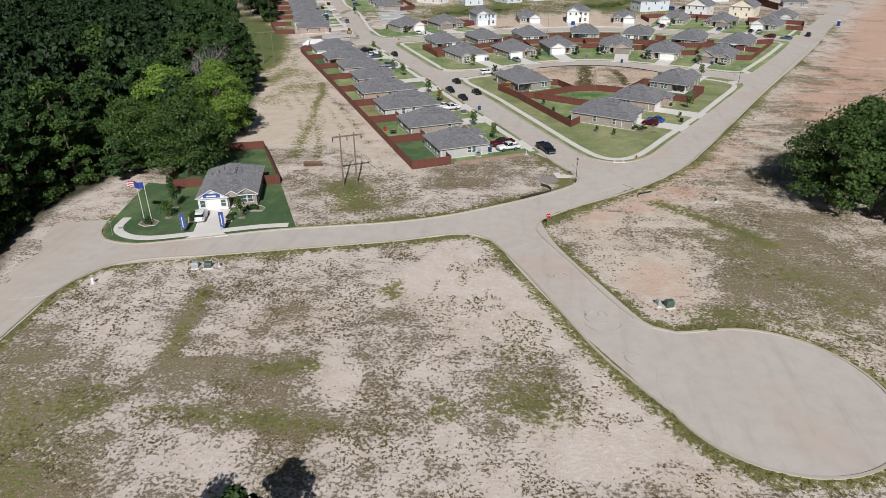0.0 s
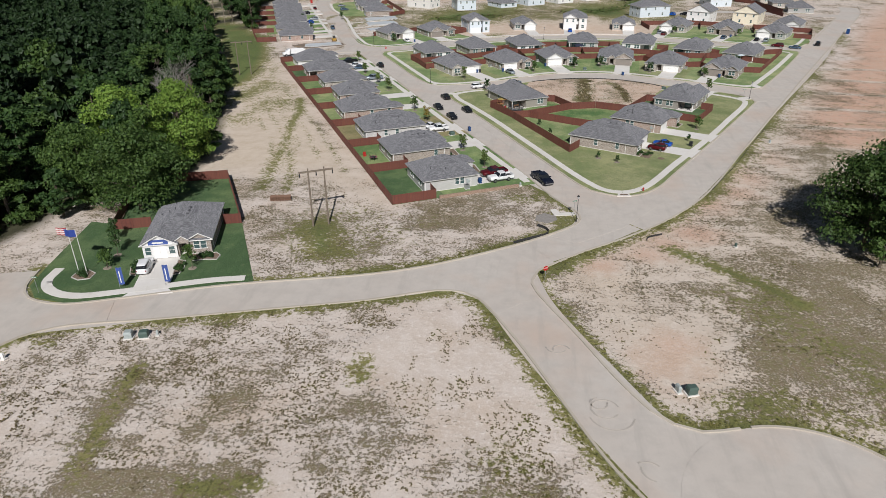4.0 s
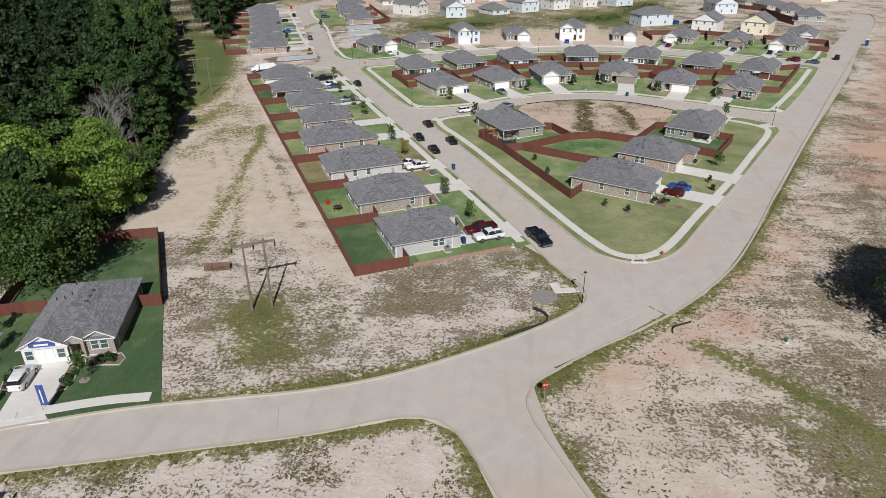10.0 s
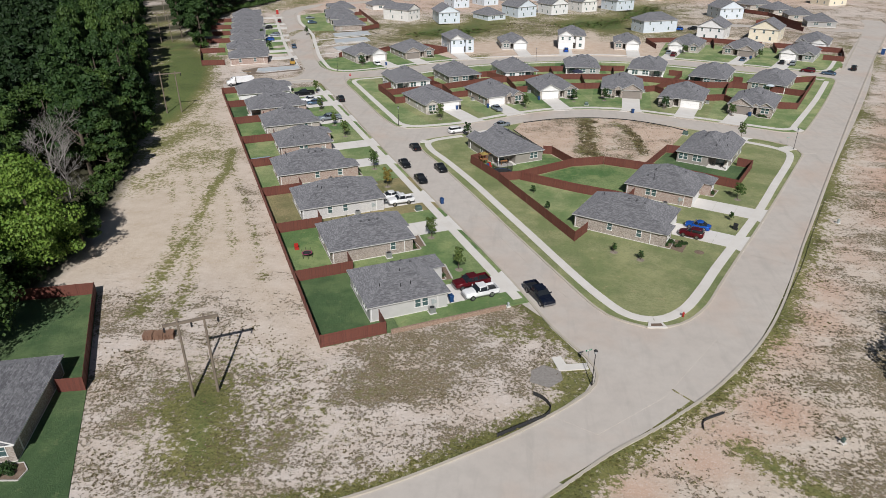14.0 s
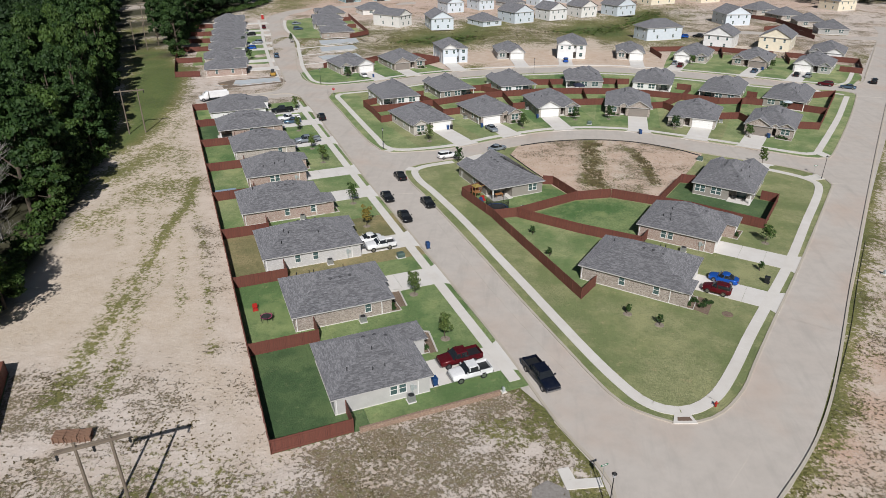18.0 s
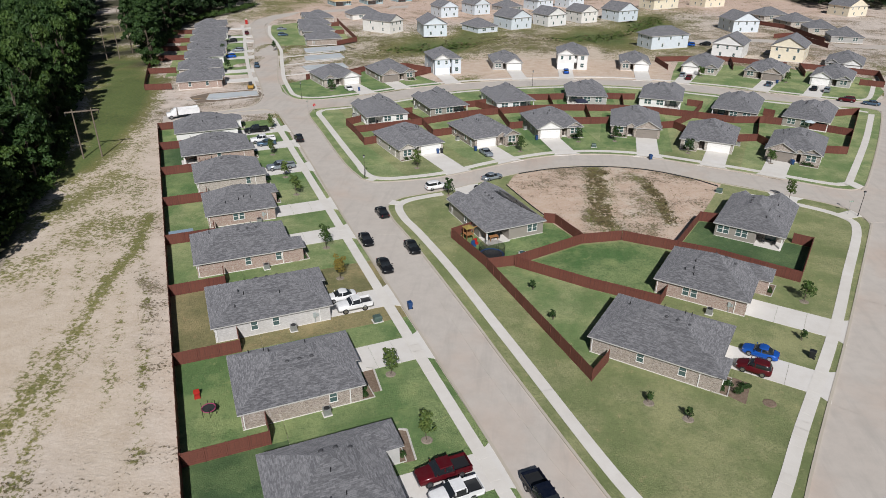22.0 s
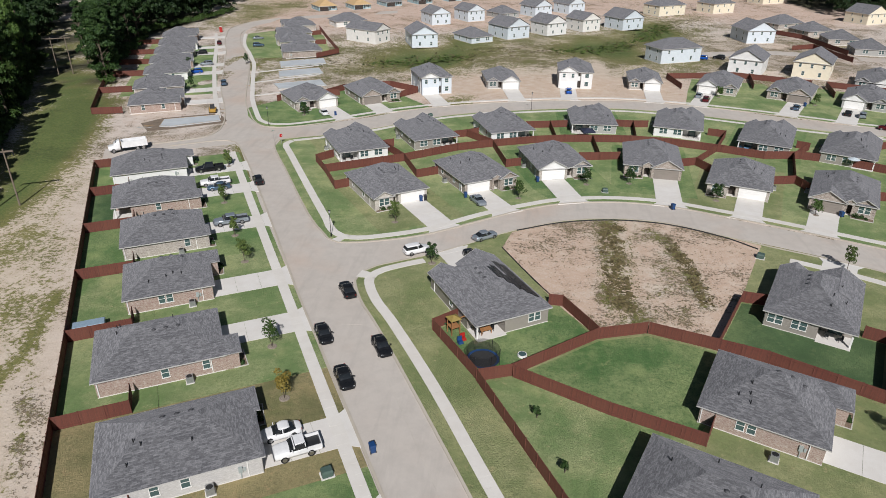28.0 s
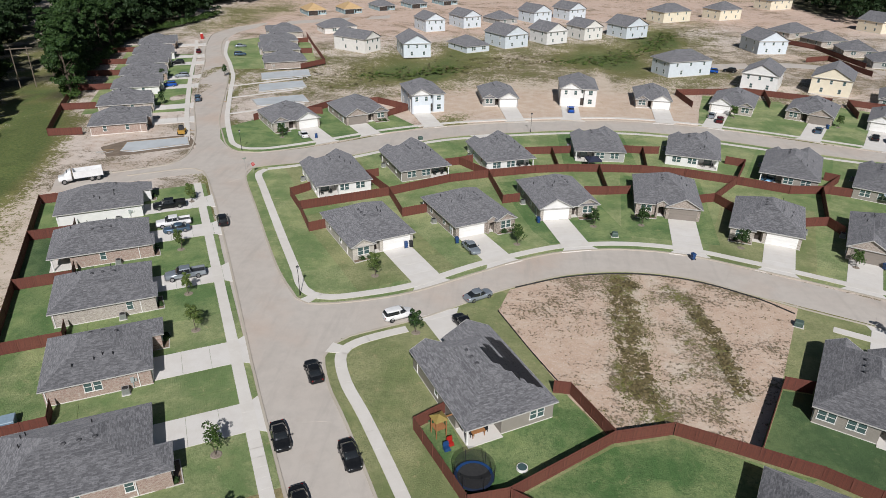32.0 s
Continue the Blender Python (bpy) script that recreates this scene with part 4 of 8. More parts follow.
# ---- houses ----
VENT_BOX = meshed("roof_vent", tube(tube(bmesh.new(), (0, 0, -0.2), (0, 0, 0.06), 0.16, 0.16, 10), (0, 0, 0.06), (0, 0, 0.15), 0.25, 0.15, 12))
VENT_PIPE = meshed("vent_pipe", tube(bmesh.new(), (0, 0, -0.1), (0, 0, 0.45), 0.06, 0.06, 6))


def hip(x0, x1, y0, y1, z, slope, lip=0.17):
    """A hipped roof over a rectangle of eaves."""
    bm = bmesh.new()
    h = min(x1 - x0, y1 - y0) / 2
    top = z + h * slope
    if x1 - x0 < y1 - y0:
        r = [((x0 + x1) / 2, y0 + h, top), ((x0 + x1) / 2, y1 - h, top)]
        order = ((0, 1, 4), (1, 2, 5, 4), (2, 3, 5), (3, 0, 4, 5))
    else:
        r = [(x0 + h, (y0 + y1) / 2, top), (x1 - h, (y0 + y1) / 2, top)]
        order = ((3, 0, 4), (0, 1, 5, 4), (1, 2, 5), (2, 3, 4, 5))
    v = [bm.verts.new(p) for p in ((x0, y0, z), (x1, y0, z), (x1, y1, z), (x0, y1, z), *r)]
    for f in order:
        bm.faces.new([v[i] for i in f])
    return bm


def gable(x0, x1, y0, y1, z, slope):
    """A roof with its ridge along y and open ends."""
    bm = bmesh.new()
    c, top = (x0 + x1) / 2, z + (x1 - x0) / 2 * slope
    v = [bm.verts.new(p) for p in ((x0, y0, z), (x0, y1, z), (c, y1, top), (c, y0, top), (x1, y0, z), (x1, y1, z))]
    bm.faces.new((v[0], v[3], v[2], v[1]))
    bm.faces.new((v[3], v[4], v[5], v[2]))
    return bm


def gable_wall(x0, x1, y, z, slope, depth=0.12):
    bm = bmesh.new()
    c, top = (x0 + x1) / 2, z + (x1 - x0) / 2 * slope
    a = [bm.verts.new((x, yy, zz)) for yy in (y, y - depth) for x, zz in ((x0, z), (x1, z), (c, top))]
    for f in ((0, 1, 2), (5, 4, 3), (0, 3, 4, 1), (1, 4, 5, 2), (2, 5, 3, 0)):
        bm.faces.new([a[i] for i in f])
    return bm


def window_meshes(w, h):
    def frame_mesh():
        t, d = 0.065, 0.06
        return boxes((-w / 2, -w / 2 + t, -0.02, d, 0, h), (w / 2 - t, w / 2, -0.02, d, 0, h), (-w / 2, w / 2, -0.02, d, h - t, h), (-w / 2 - 0.05, w / 2 + 0.05, -0.02, d + 0.03, -0.02, t), (-w / 2, w / 2, -0.02, d - 0.02, h / 2 - 0.03, h / 2 + 0.03))

    def to_mesh(bm, n, m):
        me = bpy.data.meshes.new(n)
        bm.to_mesh(me)
        bm.free()
        me.materials.append(m)
        return me

    return (kept(("frame", w, h), lambda: to_mesh(frame_mesh(), "window_frame", TRIM)), kept(("pane", w, h), lambda: to_mesh(boxes((-w / 2 + 0.05, w / 2 - 0.05, -0.01, 0.02, 0.05, h - 0.05)), "pane", GLASS)))


def window(parent, x, y, z, turn, w=0.95, h=1.45):
    a, b = window_meshes(w, h)
    ob = part("window", a, TRIM, parent)
    ob.matrix_basis = pose(x, y, z, 0, 0, turn)
    part("pane", b, GLASS, ob)


def walls(points, z0, z1):
    bm = bmesh.new()
    n = len(points)
    lo, hi = ([bm.verts.new((x, y, z)) for x, y in points] for z in (z0, z1))
    for i in range(n):
        bm.faces.new((lo[i], lo[(i + 1) % n], hi[(i + 1) % n], hi[i]))
    bm.faces.new(hi)
    return bm


def house(x, y, turn, wide, deep, wall=BRICK_BROWN, side=1, storeys=1, door=DOOR_WHITE, face=None, patio=0, label="", slope=0.53, wings="Gg Bg", back_g=0.0, back_b=0.85, entry=False, left=(0.25, 0.62), right=(0.25, 0.62), back=(0.3, 0.75), trim=TRIM_GREY, z=0.06, roof=None, vents=True, ridge=False, garage=6.0, office=False):
    """A house with its front to local +y. side: where the garage stands; wings: which front parts have their own roof (G garage, B bedroom; g gable, h hip); back_g, back_b: how far those parts stand back; patio: the open rear corner under the roof."""
    h = 2.42 if storeys == 1 else 5.1
    g = thing("house", pose(x, y, z, 0, 0, turn), label or "one-storey house with a grey shingle hip roof", "house", "houses of the subdivision")
    o = 0.40
    w, b, f = wide / 2 - o, -deep / 2 + o, deep / 2 - o
    s = side
    gx = w - min(garage, wide * 0.52)
    bx2 = -w + wide * 0.31
    face = face or wall
    fg, fb = f - back_g, f - back_b
    porch = min(fg, fb) - 1.1
    pts = [(-w, b), (w, b), (w, fg), (gx, fg), (gx, porch), (bx2, porch), (bx2, fb), (-w, fb)]
    if patio:
        p = 1 if patio == s else -1
        pw, pd = wide * 0.36, 2.7
        if p == 1:
            pts = [(-w, b), (w - pw, b), (w - pw, b + pd), (w, b + pd), *pts[2:]]
        else:
            pts = [(-w, b + pd), (-w + pw, b + pd), (-w + pw, b), (w, b), *pts[2:]]
    if s < 0:
        pts = [(-px, py) for px, py in pts][::-1]
    part("wall", meshed("wall", walls(pts, 0.0, h)), [wall], g)
    part("foundation", boxes((-w - 0.03, w + 0.03, b - 0.03, min(fg, fb) + 0.03, -0.12, 0.1)), DRIVE, g, "pale concrete slab edge")
    e = wide / 2
    # the main roof ends at the part that stands farther back
    y0, y1 = -deep / 2, (min(fg, fb) + o if wings else deep / 2)
    main = roof or SHINGLE
    if ridge:
        part("roof", meshed("roof", gable(-e, e, y0, y1, h, slope)), [main], g, "grey asphalt shingle gable roof")
        for yy in (y0 + 0.5, y1 - 0.4):
            part("gable", meshed("gable", gable_wall(-e + 0.2, e - 0.2, yy, h - 0.02, slope)), [wall], g)
    else:
        part("roof", meshed("roof", hip(-e, e, y0, y1, h, slope)), [main], g, "grey asphalt shingle hip roof")
    part("fascia", boxes((-e, e, y0, y0 + 0.05, h - 0.15, h + 0.005), (-e, e, y1 - 0.05, y1, h - 0.15, h + 0.005), (-e, -e + 0.05, y0 + 0.05, y1 - 0.05, h - 0.15, h + 0.005), (e - 0.05, e, y0 + 0.05, y1 - 0.05, h - 0.15, h + 0.005), (-e + 0.05, e - 0.05, y0 + 0.05, y1 - 0.05, h - 0.06, h - 0.02)), trim, g)
    # front wings: the garage's and the bedroom's
    ga, gb = sorted((s * (gx - 0.3), s * e))
    ba, bb = sorted((s * (-e), s * (bx2 + 0.35)))
    for key, a, c, front, wall_mat in (("G", ga, gb, fg + o, SIDING_WHITE if office or storeys == 2 or wall in (SIDING_WHITE, BRICK_GREY, SIDING_GREY) else face), ("B", ba, bb, fb + o, face)):
        if key + "g" in wings:
            part("wing_roof", meshed("wing_roof", gable(a - 0.01, c + 0.01, -0.5, front, h + 0.03, slope + 0.02)), [main], g, "small shingle gable over the front")
            part("gable", meshed("gable", gable_wall(a + 0.12, c - 0.12, front - 0.38, h - 0.01, slope + 0.02)), [wall_mat], g)
            part("bargeboard", rake(a, c, front, h + 0.03, slope + 0.02), trim, g)
        elif key + "h" in wings:
            part("wing_roof", meshed("wing_roof", hip(a - 0.01, c + 0.01, min(-0.5, front - (c - a) - 1), front, h + 0.012, slope)), [main], g, "small shingle hip over the front")
            part("wing_fascia", boxes((a, c, front - 0.05, front, h - 0.14, h + 0.01)), trim, g)
        else:
            continue
        part("soffit", boxes((a + 0.02, c - 0.02, porch - 0.2, front - 0.05, h - 0.08, h - 0.012)), trim, g)
    if entry:
        ea, eb = sorted((s * (gx + 0.25), s * (bx2 - 0.25)))
        ef = max(fg, fb) - 0.35
        part("porch_roof", meshed("porch_roof", gable(ea, eb, -0.5, ef + 0.2, h + 0.32, slope + 0.12)), [main], g, "small steep shingle gable over the entry")
        part("porch_gable", meshed("porch_gable", gable_wall(ea + 0.1, eb - 0.1, ef, h + 0.27, slope + 0.12)), [face], g)
        part("porch_rake", rake(ea, eb, ef + 0.2, h + 0.32, slope + 0.12), trim, g)
        part("porch_front", meshed("porch_front", boxes((ea + 0.1, eb - 0.1, ef - 0.3, ef, h - 0.3, h + 0.29), (ea + 0.1, ea + 0.45, ef - 0.3, ef, 0.0, h - 0.3), (eb - 0.45, eb - 0.1, ef - 0.3, ef, 0.0, h - 0.3))), [face], g)
    dw = min(4.9, w - gx - 0.7)
    dc = s * (gx + w) / 2
    if office:
        part("white_front", meshed("white_front", boxes((*sorted((s * (gx + 0.02), s * (w + 0.02))), fg, fg + 0.05, 0.1, h - 0.09))), [SIDING_WHITE], g, "white boarded front of the sales office")
        part("office_door", boxes((-0.95, -0.02, 0, 0.06, 0, 2.0), (0.02, 0.95, 0, 0.06, 0, 2.0)), DOOR_WHITE, g, "white double door").location = (dc, fg + 0.05, 0.1)
        for k in (-1.75, 1.75):
            window(g, dc + k, fg + 0.06, 0.7, 0, 0.95, 1.35)
    else:
        part("garage_door", garage_door(dw), door, g).location = (dc, fg + 0.01, 0.1)
    mid = s * (gx + bx2) / 2
    part("entry_door", boxes((-0.5, 0.5, 0, 0.06, 0, 2.1)), DARK_DOOR_AND_OPENING, g, "dark panelled entry door").location = (mid, porch, 0.1)
    for k in (-0.52, 0.52) if storeys == 1 else (0.0,):
        window(g, s * (-w + bx2) / 2 + k, fb, 0.8, 0, 0.95 if storeys == 1 else 1.2, 1.4)
    for k in left:
        window(g, -w, b + k * (f - b), 0.82, 90, 0.9, 1.4)
    for k in right:
        window(g, w, b + k * (f - b), 0.82, -90, 0.9, 1.4)
    for k in back:
        xx = -w + k * 2 * w
        if not (patio and (xx * patio > w - wide * 0.36 - 0.6)):
            for q in (-0.48, 0.48) if storeys == 1 else (0.0,):
                window(g, xx + q, b, 0.75, 180, 0.92, 1.4)
    if storeys == 2:
        for k in (-1.35, 1.35):
            window(g, s * (gx + w) / 2 + k, fg, 3.35, 0, 0.9, 1.3)
        window(g, s * (-w + bx2) / 2, fb, 3.35, 0, 1.2, 1.3)
        window(g, mid, porch, 3.5, 0, 0.6, 1.1)
        for k in (0.18, 0.5, 0.82):
            window(g, -w + k * 2 * w, b, 3.4, 180, 0.85, 1.25)
        for k in (0.25, 0.7):
            window(g, -w, b + k * (f - b), 3.4, 90, 0.8, 1.2)
            window(g, w, b + k * (f - b), 3.4, -90, 0.8, 1.2)
    if patio:
        pw, pd = wide * 0.36, 2.7
        px = patio * (w - 0.12)
        part("patio_post", boxes((-0.11, 0.11, -0.11, 0.11, 0.0, h - 0.1)), TRIM, g).location = (px, b + 0.14, 0)
        part("patio_slab", boxes((-pw / 2, pw / 2, -pd / 2 - 0.5, pd / 2, -0.02, 0.105)), DRIVE, g, "pale concrete porch floor").location = (patio * (w - pw / 2), b + pd / 2, 0)
        part("patio_door", boxes((-0.85, 0.85, -0.06, 0.0, 0.1, 2.1)), GLASS, g, "glass patio door under the roof").location = (patio * (w - pw / 2), b + pd, 0)
    if vents:
        spout = kept(("spout", h), lambda: meshed("downspout", boxes((-0.05, 0.05, -0.05, 0.05, 0.12, h - 0.1))))
        for px, py in ((-w - 0.06, b + 0.2), (w + 0.06, b + 0.2), (-w - 0.06, porch - 0.3), (w + 0.06, porch - 0.3)):
            if not (patio and py < 0 and px * patio > 0):
                part("downspout", spout, TRIM, g).location = (px, py, 0)
        meter = kept("meter", lambda: meshed("meter_box", boxes((-0.08, 0.08, -0.2, 0.2, 0.9, 1.6), (-0.05, 0.05, -0.04, 0.04, 0.12, 0.9), (-0.06, 0.06, 0.28, 0.5, 1.0, 1.4))))
        part("meter_box", meter, PALE_BOX, g, "pale grey meter boxes on the wall").location = (s * (w + 0.08), porch - 1.0, 0)
        zr = lambda vx, vy: h + slope * min(vx + e, e - vx, vy - y0, y1 - vy)
        rnd = random.Random(int(x * 13 + y * 7))
        # round box vents in a line near the ridge, plumbing pipes lower down
        lane, start = -s * rnd.uniform(0.7, 1.5), rnd.uniform(-0.10, 0.0) * deep
        for i in range(3):
            vx, vy = lane, start + i * 1.35
            part("roof_vent", VENT_BOX, VENT_GREY, g).location = (vx, vy, zr(vx, vy))
        for i in range(4):
            vx, vy = s * rnd.uniform(0.08, 0.34) * wide, rnd.uniform(-0.34, 0.16) * deep
            part("vent_pipe", VENT_PIPE, DARK_PLASTIC, g).location = (vx, vy, zr(vx, vy))
    return g


def rake(a, c, front, z, slope):
    """The two sloping boards at a gable's edge."""
    bm = bmesh.new()
    m, top = (a + c) / 2, z + (c - a) / 2 * slope
    for p, q in (((a, z), (m, top)), ((c, z), (m, top))):
        v = [bm.verts.new((px, front + d, pz + dz)) for d in (0.0, -0.06) for px, pz in (p, q) for dz in (0.012, -0.12)]
        for fc in ((0, 2, 3, 1), (4, 5, 7, 6), (0, 4, 6, 2), (1, 3, 7, 5), (0, 1, 5, 4), (2, 6, 7, 3)):
            bm.faces.new([v[i] for i in fc])
    bmesh.ops.recalc_face_normals(bm, faces=bm.faces)
    return bm


def garage_door(w):
    bm = bmesh.new()
    for i in range(4):
        box(bm, -w / 2, w / 2, 0, 0.06, i * 0.54, i * 0.54 + 0.52)
    return bm


# the row between the cleared strip and the street: centre (u, v), depth, width, garage side, set-backs, wall
ROW = [
    (13.8, 8.3, 13.6, 11.2, 1, 1.9, 0.0, SIDING_PALE, STONE, (0.52, 0.60), "one-storey house in pale painted brick, grey shingle roof"),
    (13.15, 25.65, 14.3, 11.1, -1, 0.0, 0.5, BRICK_BROWN, None, (0.72,), "one-storey brown blend brick house, grey shingle roof"),
    (12.8, 43.1, 16.0, 11.1, 1, 0.5, 0.0, BRICK_WHITE, None, (0.32, 0.50), "one-storey whitewashed brick house, grey shingle roof"),
    (12.1, 61.3, 16.5, 11.2, -1, 1.8, 0.0, BRICK_RED, None, (0.47, 0.76), "one-storey red brick house, grey shingle roof"),
    (13.5, 78.7, 13.4, 11.2, 1, 1.35, 0.0, BRICK_RED, None, (0.36, 0.44), "one-storey red brown brick house, grey shingle roof"),
    (12.95, 95.7, 13.7, 11.2, -1, 0.6, 0.0, BRICK_GREY, None, (0.74,), "one-storey grey brick house, grey shingle roof"),
    (12.1, 112.7, 15.4, 11.2, -1, 0.7, 0.0, BRICK_RED, None, (0.5,), "one-storey brick house with a rear corner porch"),
    (11.8, 130.0, 16.2, 11.2, 1, 1.6, 0.0, SIDING_WHITE, None, (), "one-storey house with pale side walls, grey roof"),
]
ROW_LINES = (-0.1, 17.4, 34.9, 52.1, 69.4, 86.4, 103.6, 120.9, 137.4)
for i, (u, v, deep, wide, side, bg, bb, wall, face, right, label) in enumerate(ROW):
    house(*row_at(u, v), 28.4 - 90, wide, deep, wall=wall, face=face, side=side, back_g=bg, back_b=bb, wings="Gh Bh", patio=1 if i == 6 else 0, label=label, right=right, left=())
# the show house at the first bend
SHOW = (-51.6, 100.2, 17.3 - 180, 10.7, 15.7)
house(*SHOW, wall=BRICK_BROWN, wings="Gg Bg", back_g=0.0, back_b=0.9, entry=True, trim=TRIM, office=True, garage=5.0, side=1, label="show house with white front gable and brown brick", right=(), left=())
# houses inside the right-hand block
house(21.7, 158.7, -25.2 - 90, 12.0, 16.2, wall=BRICK_BROWN, side=-1, label="one-storey brown brick house on the open corner lot", right=(0.4, 0.72), left=(), wings="Gh Bh", back_g=1.0, back_b=0.0)
house(31.5, 174.7, -25.0 - 90, 12.0, 14.6, wall=BRICK_RED, side=1, label="one-storey red brick house with a fenced rear yard", right=(0.30, 0.38), left=(), wings="Gh Bh", back_g=1.7, back_b=0.0)
house(44.1, 197.4, -26.4, 11.2, 15.5, wall=SIDING_TAUPE, side=1, patio=1, back_g=0.0, back_b=0.6, label="one-storey taupe house with a covered rear porch", back=(0.12, 0.4, 0.8))
house(-1.3, 194.4, 30.7, 11.6, 16.3, wall=SIDING_TAUPE, side=1, patio=-1, label="one-storey taupe house with dark solar panels", back=(0.8,), left=(0.5,))
# the crescent's front row
FRONT = [(-22.5, 232.9, 33.5, 11.9, 15.8, STONE, 1, DOOR_WHITE), (-5.9, 242.0, 31.5, 11.9, 15.6, BRICK_BROWN, -1, DOOR_WHITE), (10.6, 251.3, 17, 12.0, 15.2, BRICK_GREY, -1, DOOR_WHITE), (31.7, 254.6, -7, 12.2, 16.2, BRICK_BROWN, 1, DOOR_TAUPE), (47.7, 244.8, -20, 12.0, 15.6, BRICK_GREY, 1, DOOR_WHITE), (65.4, 239.5, -25, 11.6, 16.6, BRICK_BROWN, -1, DOOR_TAUPE)]
FRONT_STYLE = {-22.5: ("Bg", 1.0, 0.0, False), -5.9: ("Bg", 0.9, 0.0, True), 10.6: ("Gg Bg", 0.0, 0.6, False), 31.7: ("Gg", 0.0, 0.9, True), 47.7: ("Bh", 0.9, 0.0, False), 65.4: ("Gg Bg", 0.0, 0.7, True)}
for hx, hy, a, w, d, mat_, s, dr in FRONT:
    style, bg, bb, en = FRONT_STYLE[hx]
    house(hx, hy, a - 180, w, d, wall=mat_, side=-s, door=dr, wings=style, back_g=bg, back_b=bb, entry=en, label="one-storey house with a grey roof facing the crescent")
# the row behind, seen from the rear
REAR = [(-34.4, 257.2, 29, 11.6, 15.6, SIDING_WHITE, -1), (-19.5, 267.4, 29, 11.4, 15.6, SIDING_TAUPE, 1), (-1.1, 275.3, 22, 11.6, 15.6, SIDING_WHITE, 1), (21.5, 283.5, 1, 11.6, 14.2, SIDING_GREY, -1), (43.4, 283.0, -14, 11.8, 15.6, SIDING_WHITE, 1), (62.0, 273.8, -23, 11.6, 17.2, SIDING_TAUPE, -1), (78.3, 267.0, -28, 11.2, 17.2, SIDING_TAUPE, 1)]
for hx, hy, a, w, d, mat_, pt in REAR:
    house(hx, hy, a, w, d, wall=mat_, side=1, patio=pt, label="one-storey house with a covered rear porch, grey roof", back=(0.2, 0.5, 0.8))
# across the upper street
UPPER = [(-56.4, 295.6, 36, 12.6, 14.5, BRICK_GREY, 1, 1, DOOR_WHITE), (-40.0, 304.6, 33, 12.6, 15.5, BRICK_BROWN, -1, 1, DOOR_TAUPE), (-24.0, 316.5, 22, 10.0, 14.5, SIDING_BLUE, -1, 2, DOOR_WHITE), (-3.0, 326.5, 10, 10.6, 15.5, SIDING_GREY, 1, 1, DOOR_WHITE), (20.4, 329.8, -1, 11.0, 14.5, SIDING_WHITE, -1, 2, DOOR_WHITE), (42.4, 331.2, -5, 10.4, 16.0, BRICK_GREY, 1, 1, DOOR_WHITE), (65.3, 328.5, -22, 12.0, 17.0, BRICK_GREY, -1, 1, DOOR_WHITE), (84.7, 322.2, -28, 12.3, 16.0, BRICK_BROWN, 1, 1, DOOR_TAUPE), (103.1, 315.4, -28, 12.0, 16.6, SIDING_GREY, -1, 1, DOOR_WHITE), (116.8, 340.0, -26, 12.0, 17.0, SIDING_GREY, 1, 1, DOOR_WHITE)]
for hx, hy, a, w, d, mat_, s, st, dr in UPPER:
    house(hx, hy, a - 180, w, d, wall=mat_, side=-s, storeys=st, door=dr, label=("two" if st == 2 else "one") + "-storey house with a grey roof across the upper street", wings="Gg" if st == 2 else "Gg Bg", back_b=0.85 if st == 1 else 0.4)
# houses beyond the ditch
BEYOND = [(-60.5, 396.5, 60, 10, 17, SIDING_BEIGE, 2), (-37.5, 392, 19, 11.2, 17, SIDING_BLUE, 2), (-17.0, 404, 38, 11.5, 15, SIDING_BLUE, 1), (-2.0, 416, 38, 12.5, 15, SIDING_BLUE, 2), (15.5, 427, 38, 12, 13, SIDING_WHITE, 2), (32.0, 440, 36, 11, 13, SIDING_BEIGE, 2), (51.5, 448, 36, 13.5, 14, SIDING_BLUE, 2), (59.5, 373.5, 25, 18, 11.5, SIDING_BLUE, 2), (82.0, 357, -26, 11.5, 15, SIDING_WHITE, 2), (103.0, 355, -27, 12, 16, SIDING_CREAM, 2), (102.5, 421, 12, 13, 15, SIDING_BLUE, 2),
          (128, 462, 30, 17, 13, BRICK_GREY, 1), (134, 441, 22, 14, 13, BRICK_GREY, 1), (138, 420, -5, 13, 13, BRICK_GREY, 1), (140, 398, -10, 13, 13, SIDING_GREY, 1), (80, 499, 33, 19, 13, SIDING_CREAM, 2), (110, 512, 32, 16, 13, SIDING_CREAM, 2), (152, 560, 30, 18, 13, SIDING_CREAM, 2), (176, 483, 27, 14, 14, SIDING_CREAM, 2), (-38, 449, 31, 10.5, 14, SIDING_BLUE, 2), (-22.5, 462, 36, 10.5, 14, SIDING_BLUE, 2), (-6, 476, 40, 12, 14, SIDING_GREY, 1), (11, 484, 38, 12, 14, SIDING_BLUE, 2), (29, 497, 38, 12, 14, SIDING_BLUE, 2), (-79, 437, 34, 16, 12, SIDING_BEIGE, 1)]
for hx, hy, a, w, d, mat_, st in BEYOND:
    house(hx, hy, a, w, d, wall=mat_, side=1 if int(hx) % 2 else -1, storeys=st, label=("two" if st == 2 else "one") + "-storey pale siding house beyond the ditch", wings="", vents=False, ridge=st == 2 and d >= w - 1)
# houses still being framed
# the dark garage panel is put in for the shade inside the opening
for hx, hy, a in ((-104, 487, 34), (-87, 496, 34), (-72, 511, 36), (-56, 524, 36), (-40, 540, 36)):
    house(hx, hy, a - 180, 11, 14, wall=WRAP_BLUE, side=1, roof=PLYWOOD if a == 34 else SHINGLE, label="unfinished house with blue-green sheathing, dark panel for open garage", door=DARK_DOOR_AND_OPENING, wings="", vents=False)
